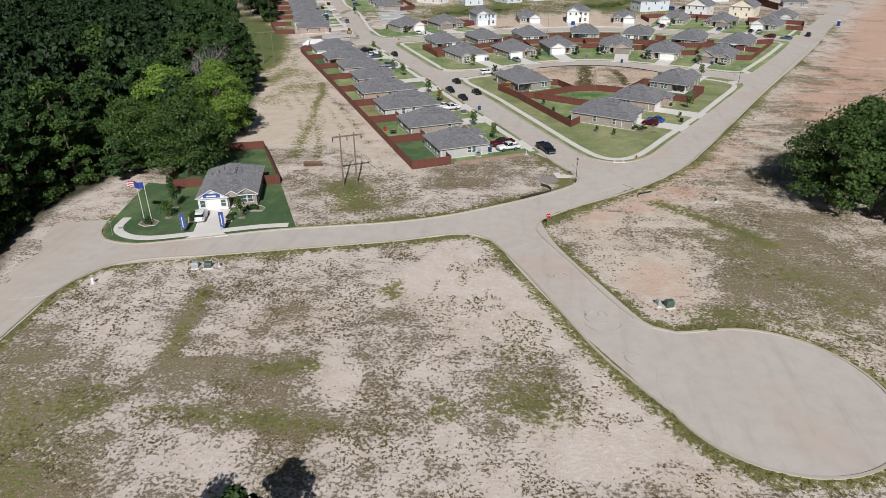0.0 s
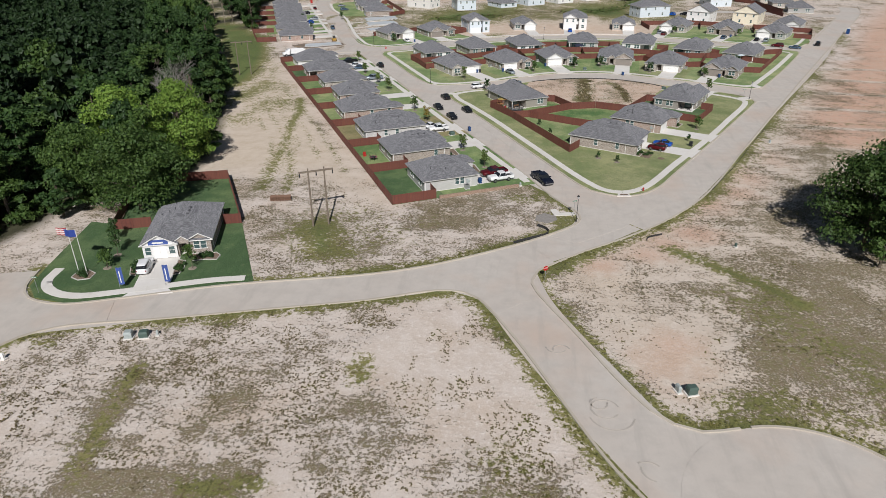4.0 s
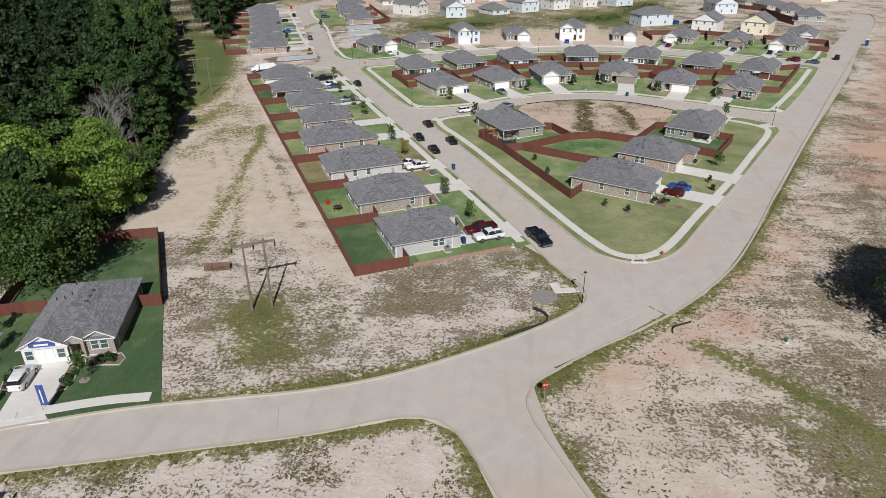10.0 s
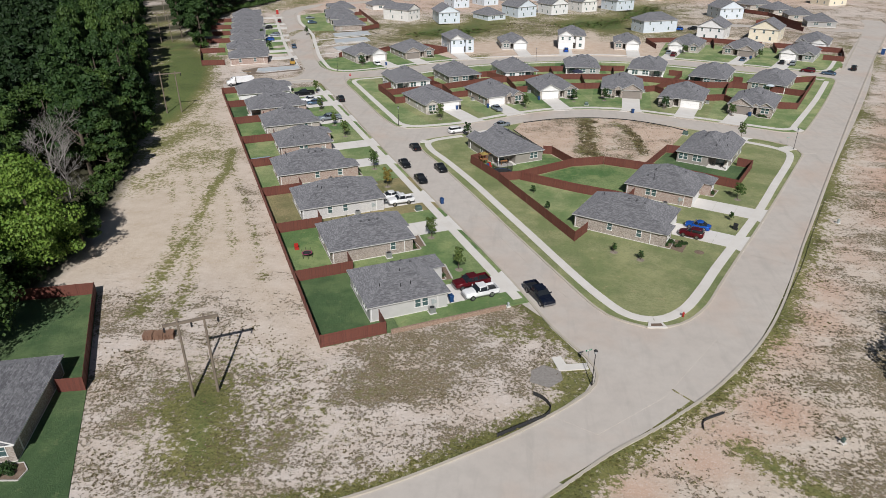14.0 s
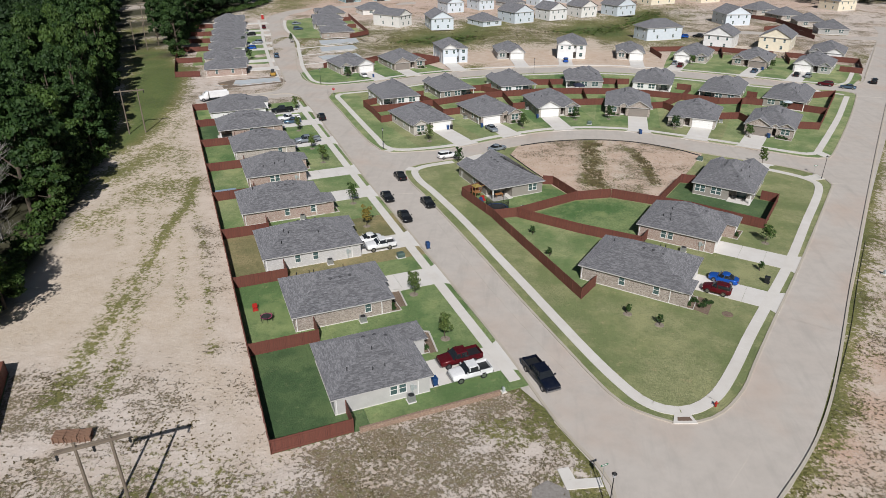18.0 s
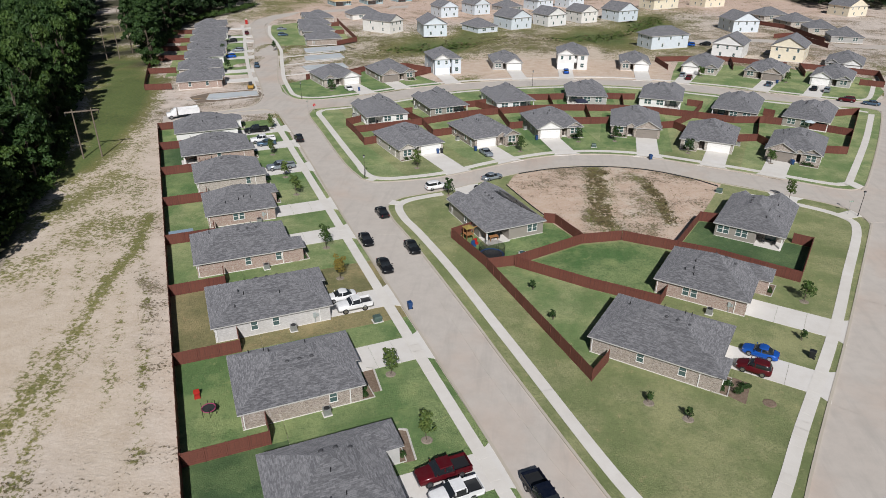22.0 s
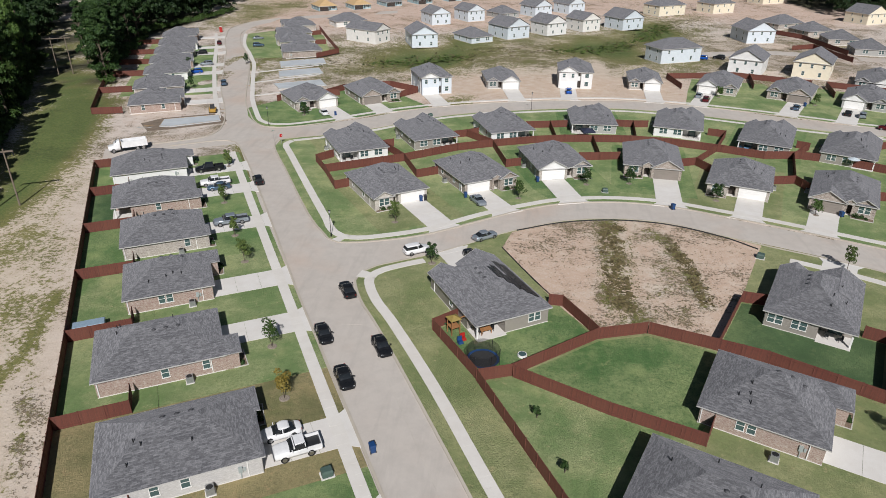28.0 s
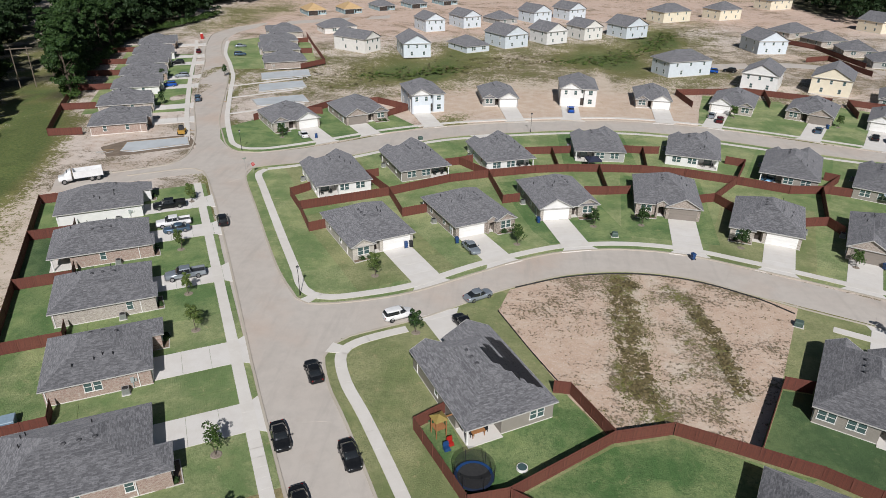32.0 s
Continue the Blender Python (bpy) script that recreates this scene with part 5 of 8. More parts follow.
# far end of the long street, both sides
for k, (hx, hy) in enumerate(((-96.6, 285.9), (-104.6, 303.0), (-111.0, 321.0), (-117.5, 337.0), (-124.0, 353.0), (-130.5, 369.0), (-137.5, 386.0))):
    house(hx, hy, 25 - 90, 11.6, 14.5, wall=(BRICK_RED, BRICK_GREY, SIDING_WHITE)[k % 3] if k else BRICK_RED, side=1 if k % 2 else -1, label="one-storey house at the far end of the long street", left=())
for k, (hx, hy) in enumerate(((-79.5, 363.0), (-87.5, 382.0), (-94.0, 400.0), (-98.0, 420.0))):
    house(hx, hy, 25 + 90, 12.0, 15.0, wall=BRICK_GREY if k else BRICK_BROWN, side=1 if k % 2 else -1, label="one-storey grey-roofed house beside empty concrete pads", left=())


# ---- lawns ----
def lawn(points, material=LAWN, z=0.06, label="mown lawn of a house lot"):
    return structure("lawn", slab(points, -0.04, z), material, label, "lawn")


def plan(line, step=3.0):
    return [(q.x, q.y) for q in smooth_line(line, step)][:-1]


for i in range(8):
    a, b = ROW_LINES[i] + 0.04, ROW_LINES[i + 1] - 0.04
    lawn([row_at(0.1, a), row_at(10.5, a), row_at(10.5, b), row_at(0.1, b)], (LAWN_DARK, LAWN_DEEP, LAWN_BROWN, LAWN, LAWN, LAWN_DEEP, LAWN_DARK, LAWN_DEEP)[i], label="fenced rear lawn behind a row house")
    lawn([row_at(10.54, a), row_at(29.6, a), row_at(29.6, b), row_at(10.54, b)], (LAWN_DEEP, LAWN_DEEP, LAWN_BROWN, LAWN, LAWN, LAWN_DEEP, LAWN_DEEP, LAWN_DEEP)[i], label="front lawn with young trees beside the street")
lawn(plan(KERB_RIGHT_BLOCK), LAWN_DRY, label="wide corner lawn of the right-hand block")
lawn(plan(KERB_MIDDLE_BLOCK), LAWN, label="lawns of the crescent's two rows")
lawn([(-67.6, 87.5), (-66.2, 82), (-63.5, 79.3), (-58.3, 78.5), (-50.8, 80.9), (-41.2, 85.1), (-34.9, 87.3), (-44.7, 106.3), (-56, 126.4), (-72, 121.2), (-68.9, 112.5), (-65.3, 103), (-70.8, 103.6)], LAWN_DARK, label="deep green lawn round the show house")
lawn([(-0.7, 177.3), (2.6, 178.8), (13.3, 187.3), (9.2, 194.6), (7.9, 194.4), (-2, 183.8), (-4.6, 189.6), (-7.4, 186.6)], LAWN_DEEP, 0.066, "rear lawn of the house with solar panels")
lawn([(3.0, 178.2), (22.6, 170.7), (25.0, 173.4), (28, 180), (33.5, 184.3), (28.2, 186), (20.2, 188.6), (13.7, 186.6)], LAWN_DEEP, 0.066, "deep green fenced yard behind the red brick house")
lawn([(12.1, 151.6), (14.2, 155), (13, 160), (18, 166), (22.5, 170.2), (2.9, 177.8), (-0.6, 176.6)], LAWN, 0.066, "fenced side yard with small planted trees")
lawn([(28.6, 186.4), (33.9, 184.6), (44.6, 178.4), (50.6, 190.2), (47.5, 191.5), (38, 198), (35, 198.4)], LAWN_DARK, 0.066, "deep green fenced yard behind the taupe house")
lawn([(-29.3, 291.3), (-37, 285.3), (-46.5, 277.8), (-56, 272.5), (-61.5, 272.6), (-65, 275.3), (-68.8, 280.5), (-72, 288), (-60, 307), (-45, 313), (-31, 307), (-22, 296.4)], LAWN_DEEP, label="lawns of two houses across the upper street")
lawn([(51, 309), (62.4, 304.8), (76, 299.6), (90, 293.6), (100, 290.8), (106, 291.6), (114, 304), (118, 322), (96, 334), (60, 342), (55, 325)], LAWN, label="lawns of three houses across the upper street")
lawn([(-119, 376), (-117, 374), (-87, 303), (-104, 296), (-118, 318), (-140, 372)], LAWN_DEEP, label="lawns at the far end of the long street")
lawn([(-103, 370.4), (-95, 354), (-72, 362), (-70, 370), (-82, 405), (-98, 425), (-116, 405), (-109, 383)], LAWN, 0.05, label="lawns beside the concrete pads")

lawn([(-104, 299.5), (-113.5, 295), (-150, 388), (-139, 392)], LAWN, 0.05, label="fenced rear lawns at the long street's far end")


def vacant_lot(points):
    """The bare lot: a sheet cut fine enough to carry its own fields of weeds and clay."""
    bm = slab(points, -0.04, 0.075)
    for k in range(46):
        for way in ((1, 0, 0), (0, 1, 0)):
            bmesh.ops.bisect_plane(bm, geom=[*bm.verts, *bm.edges, *bm.faces], plane_co=(k, 184 + k, 0), plane_no=way)
    ob = structure("ground", bm, GROUND, "vacant lot of pale red soil with weeds", "ground")
    co = np.array([v.co for v in ob.data.vertices])
    px, py = co[:, 0], co[:, 1]
    band = np.clip(1.5 - near_line(px, py, [(19.6, 224), (18.4, 212), (17.4, 200), (18.8, 191)]) / 2.6, 0, 1)
    band = np.maximum(band, np.clip(1.3 - near_line(px, py, [(26.6, 221), (29.2, 210), (30, 197)]) / 1.9, 0, 1))
    band = np.maximum(band, 0.55 * np.clip(1.6 - near_line(px, py, [(23.5, 222), (24, 208), (24, 196)]) / 3.4, 0, 1))
    band = np.clip(band * np.array([0.72 + 0.9 * noise.noise((x * 0.23, y * 0.23, 2.0)) + 0.5 * noise.noise((x * 0.6, y * 0.6, 5.0)) for x, y in zip(px, py)]), 0, 1)
    rim = np.clip(1.2 - near_line(px, py, points[8:]) / 2.0, 0, 1)
    cover = ob.data.attributes.new("cover", "FLOAT_COLOR", "POINT")
    cover.data.foreach_set("color", np.stack([0.36 * band + 0.08 * rim, 0.50 - 0.25 * band, band * 0, band * 0 + 1], 1).ravel())
    ob.data.attributes.new("weeds", "FLOAT", "POINT").data.foreach_set("value", 0.26 + 0.45 * band + 0.35 * rim)


vacant_lot([(2.2, 217.8), (0.6, 211.6), (9.5, 194), (13.7, 187.7), (20.3, 190.2), (28.7, 187.3), (35, 199), (43.6, 217.6), (37.9, 220.6), (29.9, 224.3), (20.7, 225.2), (11.1, 223.0)])

# lots of the crescent's two rows: each lawn kept in its own way
def lot_lawn(x, y, turn, wide, deep, material, z, rear):
    m = pose(x, y, 0, 0, 0, turn)
    way = m.to_3x3() @ Vector((0, 1, 0))
    reach = [kerb_hit(m @ Vector((k, deep / 2, 0)), way, ALL_KERBS) for k in (-8.2, 8.2)]
    lawn([tuple((m @ Vector(p)).xy) for p in ((-8.2, -deep / 2 - rear, 0), (8.2, -deep / 2 - rear, 0), (8.2, deep / 2 + min(reach[1], 9) - 0.3, 0), (-8.2, deep / 2 + min(reach[0], 9) - 0.3, 0))], material, z, "lawn of one crescent lot round its house")


# ---- drives ----
def kerb_hit(p, w, lines):
    """How far it is from p along w to the nearest of the lines."""
    best = 60.0
    for line in lines:
        for (ax, ay), (bx_, by_) in zip(line, line[1:]):
            ex, ey = bx_ - ax, by_ - ay
            det = w.x * ey - w.y * ex
            if abs(det) < 1e-6:
                continue
            t = ((ax - p.x) * ey - (ay - p.y) * ex) / det
            s = ((ax - p.x) * w.y - (ay - p.y) * w.x) / det
            if 0 <= s <= 1 and 0.5 < t < best:
                best = t
    return best


ALL_KERBS = (KERB_NORTH, KERB_SOUTH, KERB_EAST, KERB_RIGHT_BLOCK, KERB_MIDDLE_BLOCK, KERB_FAR, KERB_FAR_WEST)


def drive(x, y, turn, wide, deep, side, far=None, width=4.9, set_back=0.0):
    m = pose(x, y, 0, 0, 0, turn)
    w = wide / 2 - 0.42
    gx = w - min(6.0, wide * 0.52)
    c, f = side * (gx + w) / 2, deep / 2 - 0.45 - set_back
    way = (m.to_3x3() @ Vector((0, 1, 0)))
    d = far or kerb_hit(m @ Vector((c, f, 0)), way, ALL_KERBS)
    if d > 24:
        return
    h = width / 2
    n = max(2, round((d - 1.2) / 3.2))
    ob = thing("driveway", m, "pale concrete driveway from garage to street", "driveway", "driveways", "structure")
    for i in range(n):
        a, b = f + (d - 1.3) * i / n, f + (d - 1.3) * (i + 1) / n - 0.03
        part("slab", boxes((c - h, c + h, a, b, -0.03, 0.10)), DRIVE, ob)
    bm = bmesh.new()
    e = f + d - 1.3
    v = [bm.verts.new((c + px, py, pz)) for pz in (-0.03, 0.10) for px, py in ((-h, e), (h, e), (h + 0.9, e + 1.35), (-h - 0.9, e + 1.35))]
    for fc in ((3, 2, 1, 0), (4, 5, 6, 7), (0, 1, 5, 4), (1, 2, 6, 5), (2, 3, 7, 6), (3, 0, 4, 7)):
        bm.faces.new([v[k] for k in fc])
    part("apron", bm, DRIVE, ob)
    part("front_walk", boxes((c - side * (h + 3.2) if side > 0 else c + h, c - h if side > 0 else c - side * (h + 3.2), f - 1.9, f - 0.8, -0.03, 0.095)), DRIVE, ob)


for i, (hx, hy, a, w, d, _, _, _) in enumerate(FRONT):
    lot_lawn(hx, hy, a - 180, w, d, (LAWN_DRY, LAWN, LAWN_DEEP, LAWN_DEEP, LAWN_DRY, LAWN)[i], 0.064 + 0.004 * (i % 2), 5.0)
for i, (hx, hy, a, w, d, _, _) in enumerate(REAR):
    lot_lawn(hx, hy, a, w, d, (LAWN_DRY, LAWN, LAWN, LAWN_DEEP, LAWN, LAWN_DEEP, LAWN)[i], 0.072 + 0.004 * (i % 2), 3.0)

for u, v, deep, wide, side, bg, *_ in ROW:
    drive(*row_at(u, v), 28.4 - 90, wide, deep, side, set_back=bg)
drive(*SHOW, 1)
drive(21.7, 158.7, -25.2 - 90, 12.0, 16.2, -1, set_back=1.0)
drive(31.5, 174.7, -25.0 - 90, 12.0, 14.6, 1, set_back=1.7)
drive(44.1, 197.4, -26.4, 11.2, 15.5, 1)
drive(-1.3, 194.4, 30.7, 11.6, 16.3, 1)
for hx, hy, a, w, d, mat_, s, dr in FRONT:
    drive(hx, hy, a - 180, w, d, -s, set_back=FRONT_STYLE[hx][1])
for hx, hy, a, w, d, mat_, pt in REAR:
    drive(hx, hy, a, w, d, 1)
for hx, hy, a, w, d, mat_, s, st, dr in UPPER:
    drive(hx, hy, a - 180, w, d, -s)
for k, (hx, hy) in enumerate(((-96.6, 285.9), (-104.6, 303.0), (-111.0, 321.0), (-117.5, 337.0), (-124.0, 353.0), (-130.5, 369.0), (-137.5, 386.0))):
    drive(hx, hy, 25 - 90, 11.6, 14.5, 1 if k % 2 else -1)

# ---- sidewalks, slab by slab ----
WALK_SLAB = meshed("slab", boxes((-0.735, 0.735, -0.72, 0.72, -0.05, 0.115)))


def sidewalk(line, label):
    ob = thing("pavement", Matrix(), label, "sidewalk", "sidewalks", "structure")
    pts = smooth_line(line, 0.25)
    part("bedding", ribbon(smooth_line(line, 0.6), 0.72, 0.72, -0.05, 0.108), WALK, ob)
    run, last = 0.0, pts[0]
    for a, b in zip(pts, pts[1:]):
        run += (b - a).length
        if run >= 1.5:
            run -= 1.5
            w = (b - last)
            c = (b + last) / 2
            part("slab", WALK_SLAB, WALK, ob).matrix_basis = Matrix.Translation((c.x, c.y, 0)) @ pose(0, 0, 0, 0, 0, math.degrees(math.atan2(w.y, w.x)))
            last = b


sidewalk([row_at(28.15, v) for v in (1.2, 30, 60, 90, 125, 138)], "pale concrete sidewalk past the row houses")
sidewalk([(21.2, 128.7), (19.6, 128.8), (17.8, 129.7), (15.9, 131.9), (12.0, 138.6), (4.2, 154.2), (0.2, 162.1), (-6.3, 175.0), (-13.2, 187.4), (-16.8, 193.2), (-18.7, 197.6), (-18.8, 200.0), (-17.4, 202.0), (-14.5, 204.0), (-11.5, 205.7)], "pale concrete sidewalk round the right-hand block")
sidewalk([(21.3, 128.7), (22.6, 129.1), (24.4, 130.4), (26.6, 133.0), (29.7, 138.3), (33.6, 145.6), (44.3, 164.6), (52.8, 181.2), (61.3, 198.2), (61.2, 203.6), (56, 208.0), (46.5, 212.7)], "pale concrete sidewalk along the straight street")
sidewalk([(-31.0, 219.2), (-29.2, 215.5), (-27.2, 213.2), (-24.6, 212.4), (-20.8, 213.3), (-12.6, 217.2), (-3.8, 224.4), (4, 229.6), (11.4, 233.4), (21.7, 235.5), (31.8, 234.7), (40.8, 231.5), (49, 228.1), (58, 224), (66, 220.4), (69.2, 221.2), (71, 224), (85.5, 250.8), (98, 276)], "pale concrete sidewalk along the crescent")
sidewalk([(-31.0, 219.2), (-37.2, 231), (-48, 252), (-51.3, 258.6), (-50.8, 261.8)], "pale concrete sidewalk beside the long street")
sidewalk([(-65.3, 87.4), (-64.6, 83.5), (-62, 81.0), (-57.5, 80.4), (-50.5, 83.0), (-41.8, 86.7), (-36.6, 88.2)], "pale concrete sidewalk before the show house")
for line, lb in (([(-50.5, 262.0), (-44, 265.3), (-34, 271.8), (-25.6, 279), (-15, 286.8), (0, 292.6), (15.4, 296.9), (30.6, 298.8), (44.2, 296.9), (57, 292.6), (69, 288.1), (81, 284.1), (92, 281.5), (98, 278)], "sidewalk of the rear row"), ([(-117, 404), (-108.3, 380.5), (-99.8, 363.4), (-94.4, 351.9), (-90.4, 343), (-84.2, 325.3), (-78.2, 308.8), (-73.7, 296.8), (-67, 282.3), (-64.2, 277.2), (-61.5, 274.8), (-56, 274.8), (-47.5, 280), (-38, 287.4), (-30, 293.6), (-17, 300.6), (-1.5, 306.4), (16, 310.8), (32.4, 312.8), (48, 310.8), (63, 306.6), (77, 301.2), (91, 295.2), (100, 292.6), (105, 294), (115, 313)], "sidewalk across the upper street"), ([(-76, 278), (-89, 306), (-104.5, 342), (-119.5, 379), (-130, 403)], "sidewalk at the long street's far end")):
    structure("pavement", ribbon(smooth_line(line), 0.65, 0.65, -0.05, 0.11), WALK, "pale concrete " + lb, "sidewalk")
# kerb ramps at the corners
structure("kerb_ramp", slab([(20.5, 128.3), (20.1, 126.6), (22.7, 126.9), (22.1, 128.5)], -0.04, 0.145), WALK, "pale concrete corner ramp joining two sidewalks", "ramp")
structure("ramp_plate", slab([(20.6, 127.0), (22.2, 127.2), (22.0, 127.8), (20.7, 127.6)], 0.1, 0.155), BLOCKS, "brown tactile plate on a corner ramp", "ramp")
for pts in ([(-21.1, 199.3), (-20.6, 201.4), (-19.2, 200.9), (-19.4, 199.3)], [(64.0, 206.9), (64.8, 204.2), (61.6, 202.6), (60.6, 204.8)], [(-28.0, 211.2), (-26.5, 210.4), (-25.6, 212.2), (-26.7, 212.8)], [(69.8, 218.0), (71.7, 219.7), (70.5, 222.8), (68.7, 221.0)]):
    structure("kerb_ramp", slab(pts, -0.04, 0.145), WALK, "pale concrete corner ramp between kerb and sidewalk", "ramp")

# ---- fences ----
def fence_panel(h, back):
    """Boards of one panel, close together, on rails."""
    bm = bmesh.new()
    line = []
    for i in range(17):
        x0 = -1.2 + i * 2.4 / 17
        line += [(x0, -0.004), (x0 + 0.008, -0.014), (x0 + 2.4 / 17 - 0.008, -0.014)]
    line.append((1.2, -0.004))
    rows = [[bm.verts.new((x, y * k, z)) for x, y in line] for k, z in ((1, 0.04), (1, h), (-1, h), (-1, 0.04))]
    for r, s in zip(rows, rows[1:]):
        for i in range(len(line) - 1):
            bm.faces.new((r[i], r[i + 1], s[i + 1], s[i]))
    for z in (0.35, h - 0.3):
        box(bm, -1.2, 1.2, 0.0 if back else -0.054, 0.054 if back else 0.0, z - 0.045, z + 0.045)
    return meshed("fence_panel", bm)


PANELS = [fence_panel(1.85, k) for k in (False, True)]
FENCE_POST = meshed("fence_post", boxes((-0.05, 0.05, -0.05, 0.05, 0.0, 1.9)))


def fence(points, label="red-stained wooden privacy fence", back=False, z=0.03):
    ob = thing("fence", Matrix.Translation((*points[0], z)), label, "fence", "privacy fences")
    o = Vector((*points[0], 0))
    for a, b in zip(points, points[1:]):
        a, b = Vector((*a, 0)) - o, Vector((*b, 0)) - o
        n = max(1, round((b - a).length / 2.4))
        turn = math.atan2(b.y - a.y, b.x - a.x)
        for i in range(n):
            c = a.lerp(b, (i + 0.5) / n)
            p = part("fence_panel", PANELS[back], FENCE, ob)
            p.matrix_basis = Matrix.Translation(c) @ Matrix.Rotation(turn, 4, "Z") @ Matrix.Diagonal(((b - a).length / n / 2.4, 1, 1, 1))
        for i in range(n + 1):
            part("fence_post", FENCE_POST, FENCE, ob).matrix_basis = Matrix.Translation(a.lerp(b, i / n)) @ Matrix.Translation((0, 0, 0))
    return ob


for k in range(8):
    fence([row_at(0.1, ROW_LINES[k]), row_at(0.1, ROW_LINES[k + 1])], back=k % 2 == 1)
for k in range(9):
    end = (8.6, 8.8, 7.9, 7.8, 7.9, 8.0, 8.0, 7.0, 8.4)[k]
    pts = [row_at(0.25, ROW_LINES[k]), row_at(end, ROW_LINES[k])]
    fence(pts + ([row_at(end, ROW_LINES[k] + 3.0)] if k < 8 else []), "red-stained wooden fence between two rear yards")
fence([(14.4, 155.0), (12.1, 151.0), (-1.5, 176.8)], "red-stained wooden fence along the corner lot")
fence([(-1.5, 177.0), (-7.9, 186.7), (-4.4, 190.0)], "red-stained wooden fence round a play set")
fence([(-1.3, 176.8), (2.6, 178.2), (13.6, 187.1), (20.2, 189.2)], "red-stained wooden fence along the vacant lot")
fence([(20.4, 189.2), (28.4, 186.4), (33.9, 184.4), (44.8, 178.0), (50.9, 190.2), (48.3, 191.6)], "red-stained wooden fence round the taupe house's yard")
fence([(2.8, 178.0), (13.4, 172.6), (22.9, 168.8), (24.5, 172.2)], "red-stained wooden fence between two yards")
fence([(7.6, 194.8), (9.5, 194.7), (13.7, 187.4)], "red-stained wooden fence at the vacant lot's edge")
fence([(28.6, 186.6), (35.0, 198.8), (38.2, 198.2)], "red-stained wooden fence, shaded, at the vacant lot's edge")
fence([(-59.3, 103.0), (-64.8, 101.0), (-68.8, 112.5), (-72.0, 121.0), (-56.0, 126.2), (-44.8, 106.3), (-47.6, 105.6)], "red-stained wooden fence behind the show house")
MIDDLE = [(-37.4, 242.0), (-22.0, 251.0), (-10.9, 259.6), (-2.0, 263.8), (7.0, 267.4), (13.9, 269.2), (20.7, 270.0), (29.6, 270.6), (38.8, 269.6), (49.7, 266.0), (58.0, 262.6), (66.0, 263.5), (70.4, 262.2), (84.0, 254.6)]
fence(MIDDLE, "long red-stained fence between the two rows of yards")
for pts in ([(-38, 251.6), (-41.0, 248.0), (-37.4, 242.0), (-33.0, 233.2), (-29.6, 235.6)], [(-28.4, 259.6), (-22.0, 251.2), (-17.8, 241.4), (-13.6, 244.0)], [(-26, 261), (-28.4, 259.6)], [(-13.4, 268.4), (-9.6, 270.4), (-3.0, 263.6), (0.4, 250.0), (3.6, 251.4)], [(-6.8, 272.4), (-9.6, 270.4)], [(4.8, 279.2), (11.0, 280.6), (11.9, 269.0)], [(11.0, 280.6), (15.4, 281.6)], [(16.4, 256.6), (21, 257.2), (20.7, 269.8)], [(21, 257.2), (25.6, 258.2)], [(27.4, 283.8), (32.2, 283.6), (31.0, 270.8)], [(32.2, 283.6), (36, 284)], [(37.8, 255.0), (41.6, 256.4), (48.6, 266.2), (53.6, 277.6), (49.8, 279.2)], [(41.6, 256.4), (43.8, 251.8)], [(53.8, 246.4), (59.4, 247.6), (64.4, 262.8), (70.6, 270.2), (68.2, 271.6)], [(59.4, 247.6), (60.6, 243.4)], [(70.8, 240.4), (76.8, 240.0), (84.0, 254.6), (94.2, 275.4), (87.2, 272.6)], [(-34, 302), (-27.5, 312), (-37, 318), (-50, 312), (-56, 301)], [(-50, 305), (-62, 304), (-66, 296)], [(53.4, 327), (51.5, 341), (74, 346), (96, 337), (92, 329)], [(76, 330), (79, 345)], [(97, 322), (100, 336), (122, 326), (116, 309), (110, 312)], [(112, 400), (122, 405), (124, 388), (126, 378)], [(120, 452), (118, 440), (126, 428), (128, 408), (130, 392)], [(-103, 278.8), (-110.5, 276.6), (-121, 298), (-112.5, 301)], [(-121, 298), (-130, 318), (-119, 322)], [(-130, 318), (-146, 352), (-132, 357)], [(-137, 336), (-125, 340)], [(-146, 352), (-152, 372), (-140, 378)], [(-72, 358), (-66, 368), (-78, 396), (-88, 420)], [(-76, 386), (-82, 384)], [(-84, 408), (-90, 404)]):
    fence(pts, "red-stained wooden fence between yards")
# low block wall beside the first house of the row
wall = structure("retaining_wall", meshed("retaining_wall", ribbon([Vector((*row_at(u, -0.25), 0)) for u in (9.2, 14, 20, 25.5)], 0.16, 0.16, -0.05, 0.55)), BLOCKS, "low tan block retaining wall along the lawn", "wall")


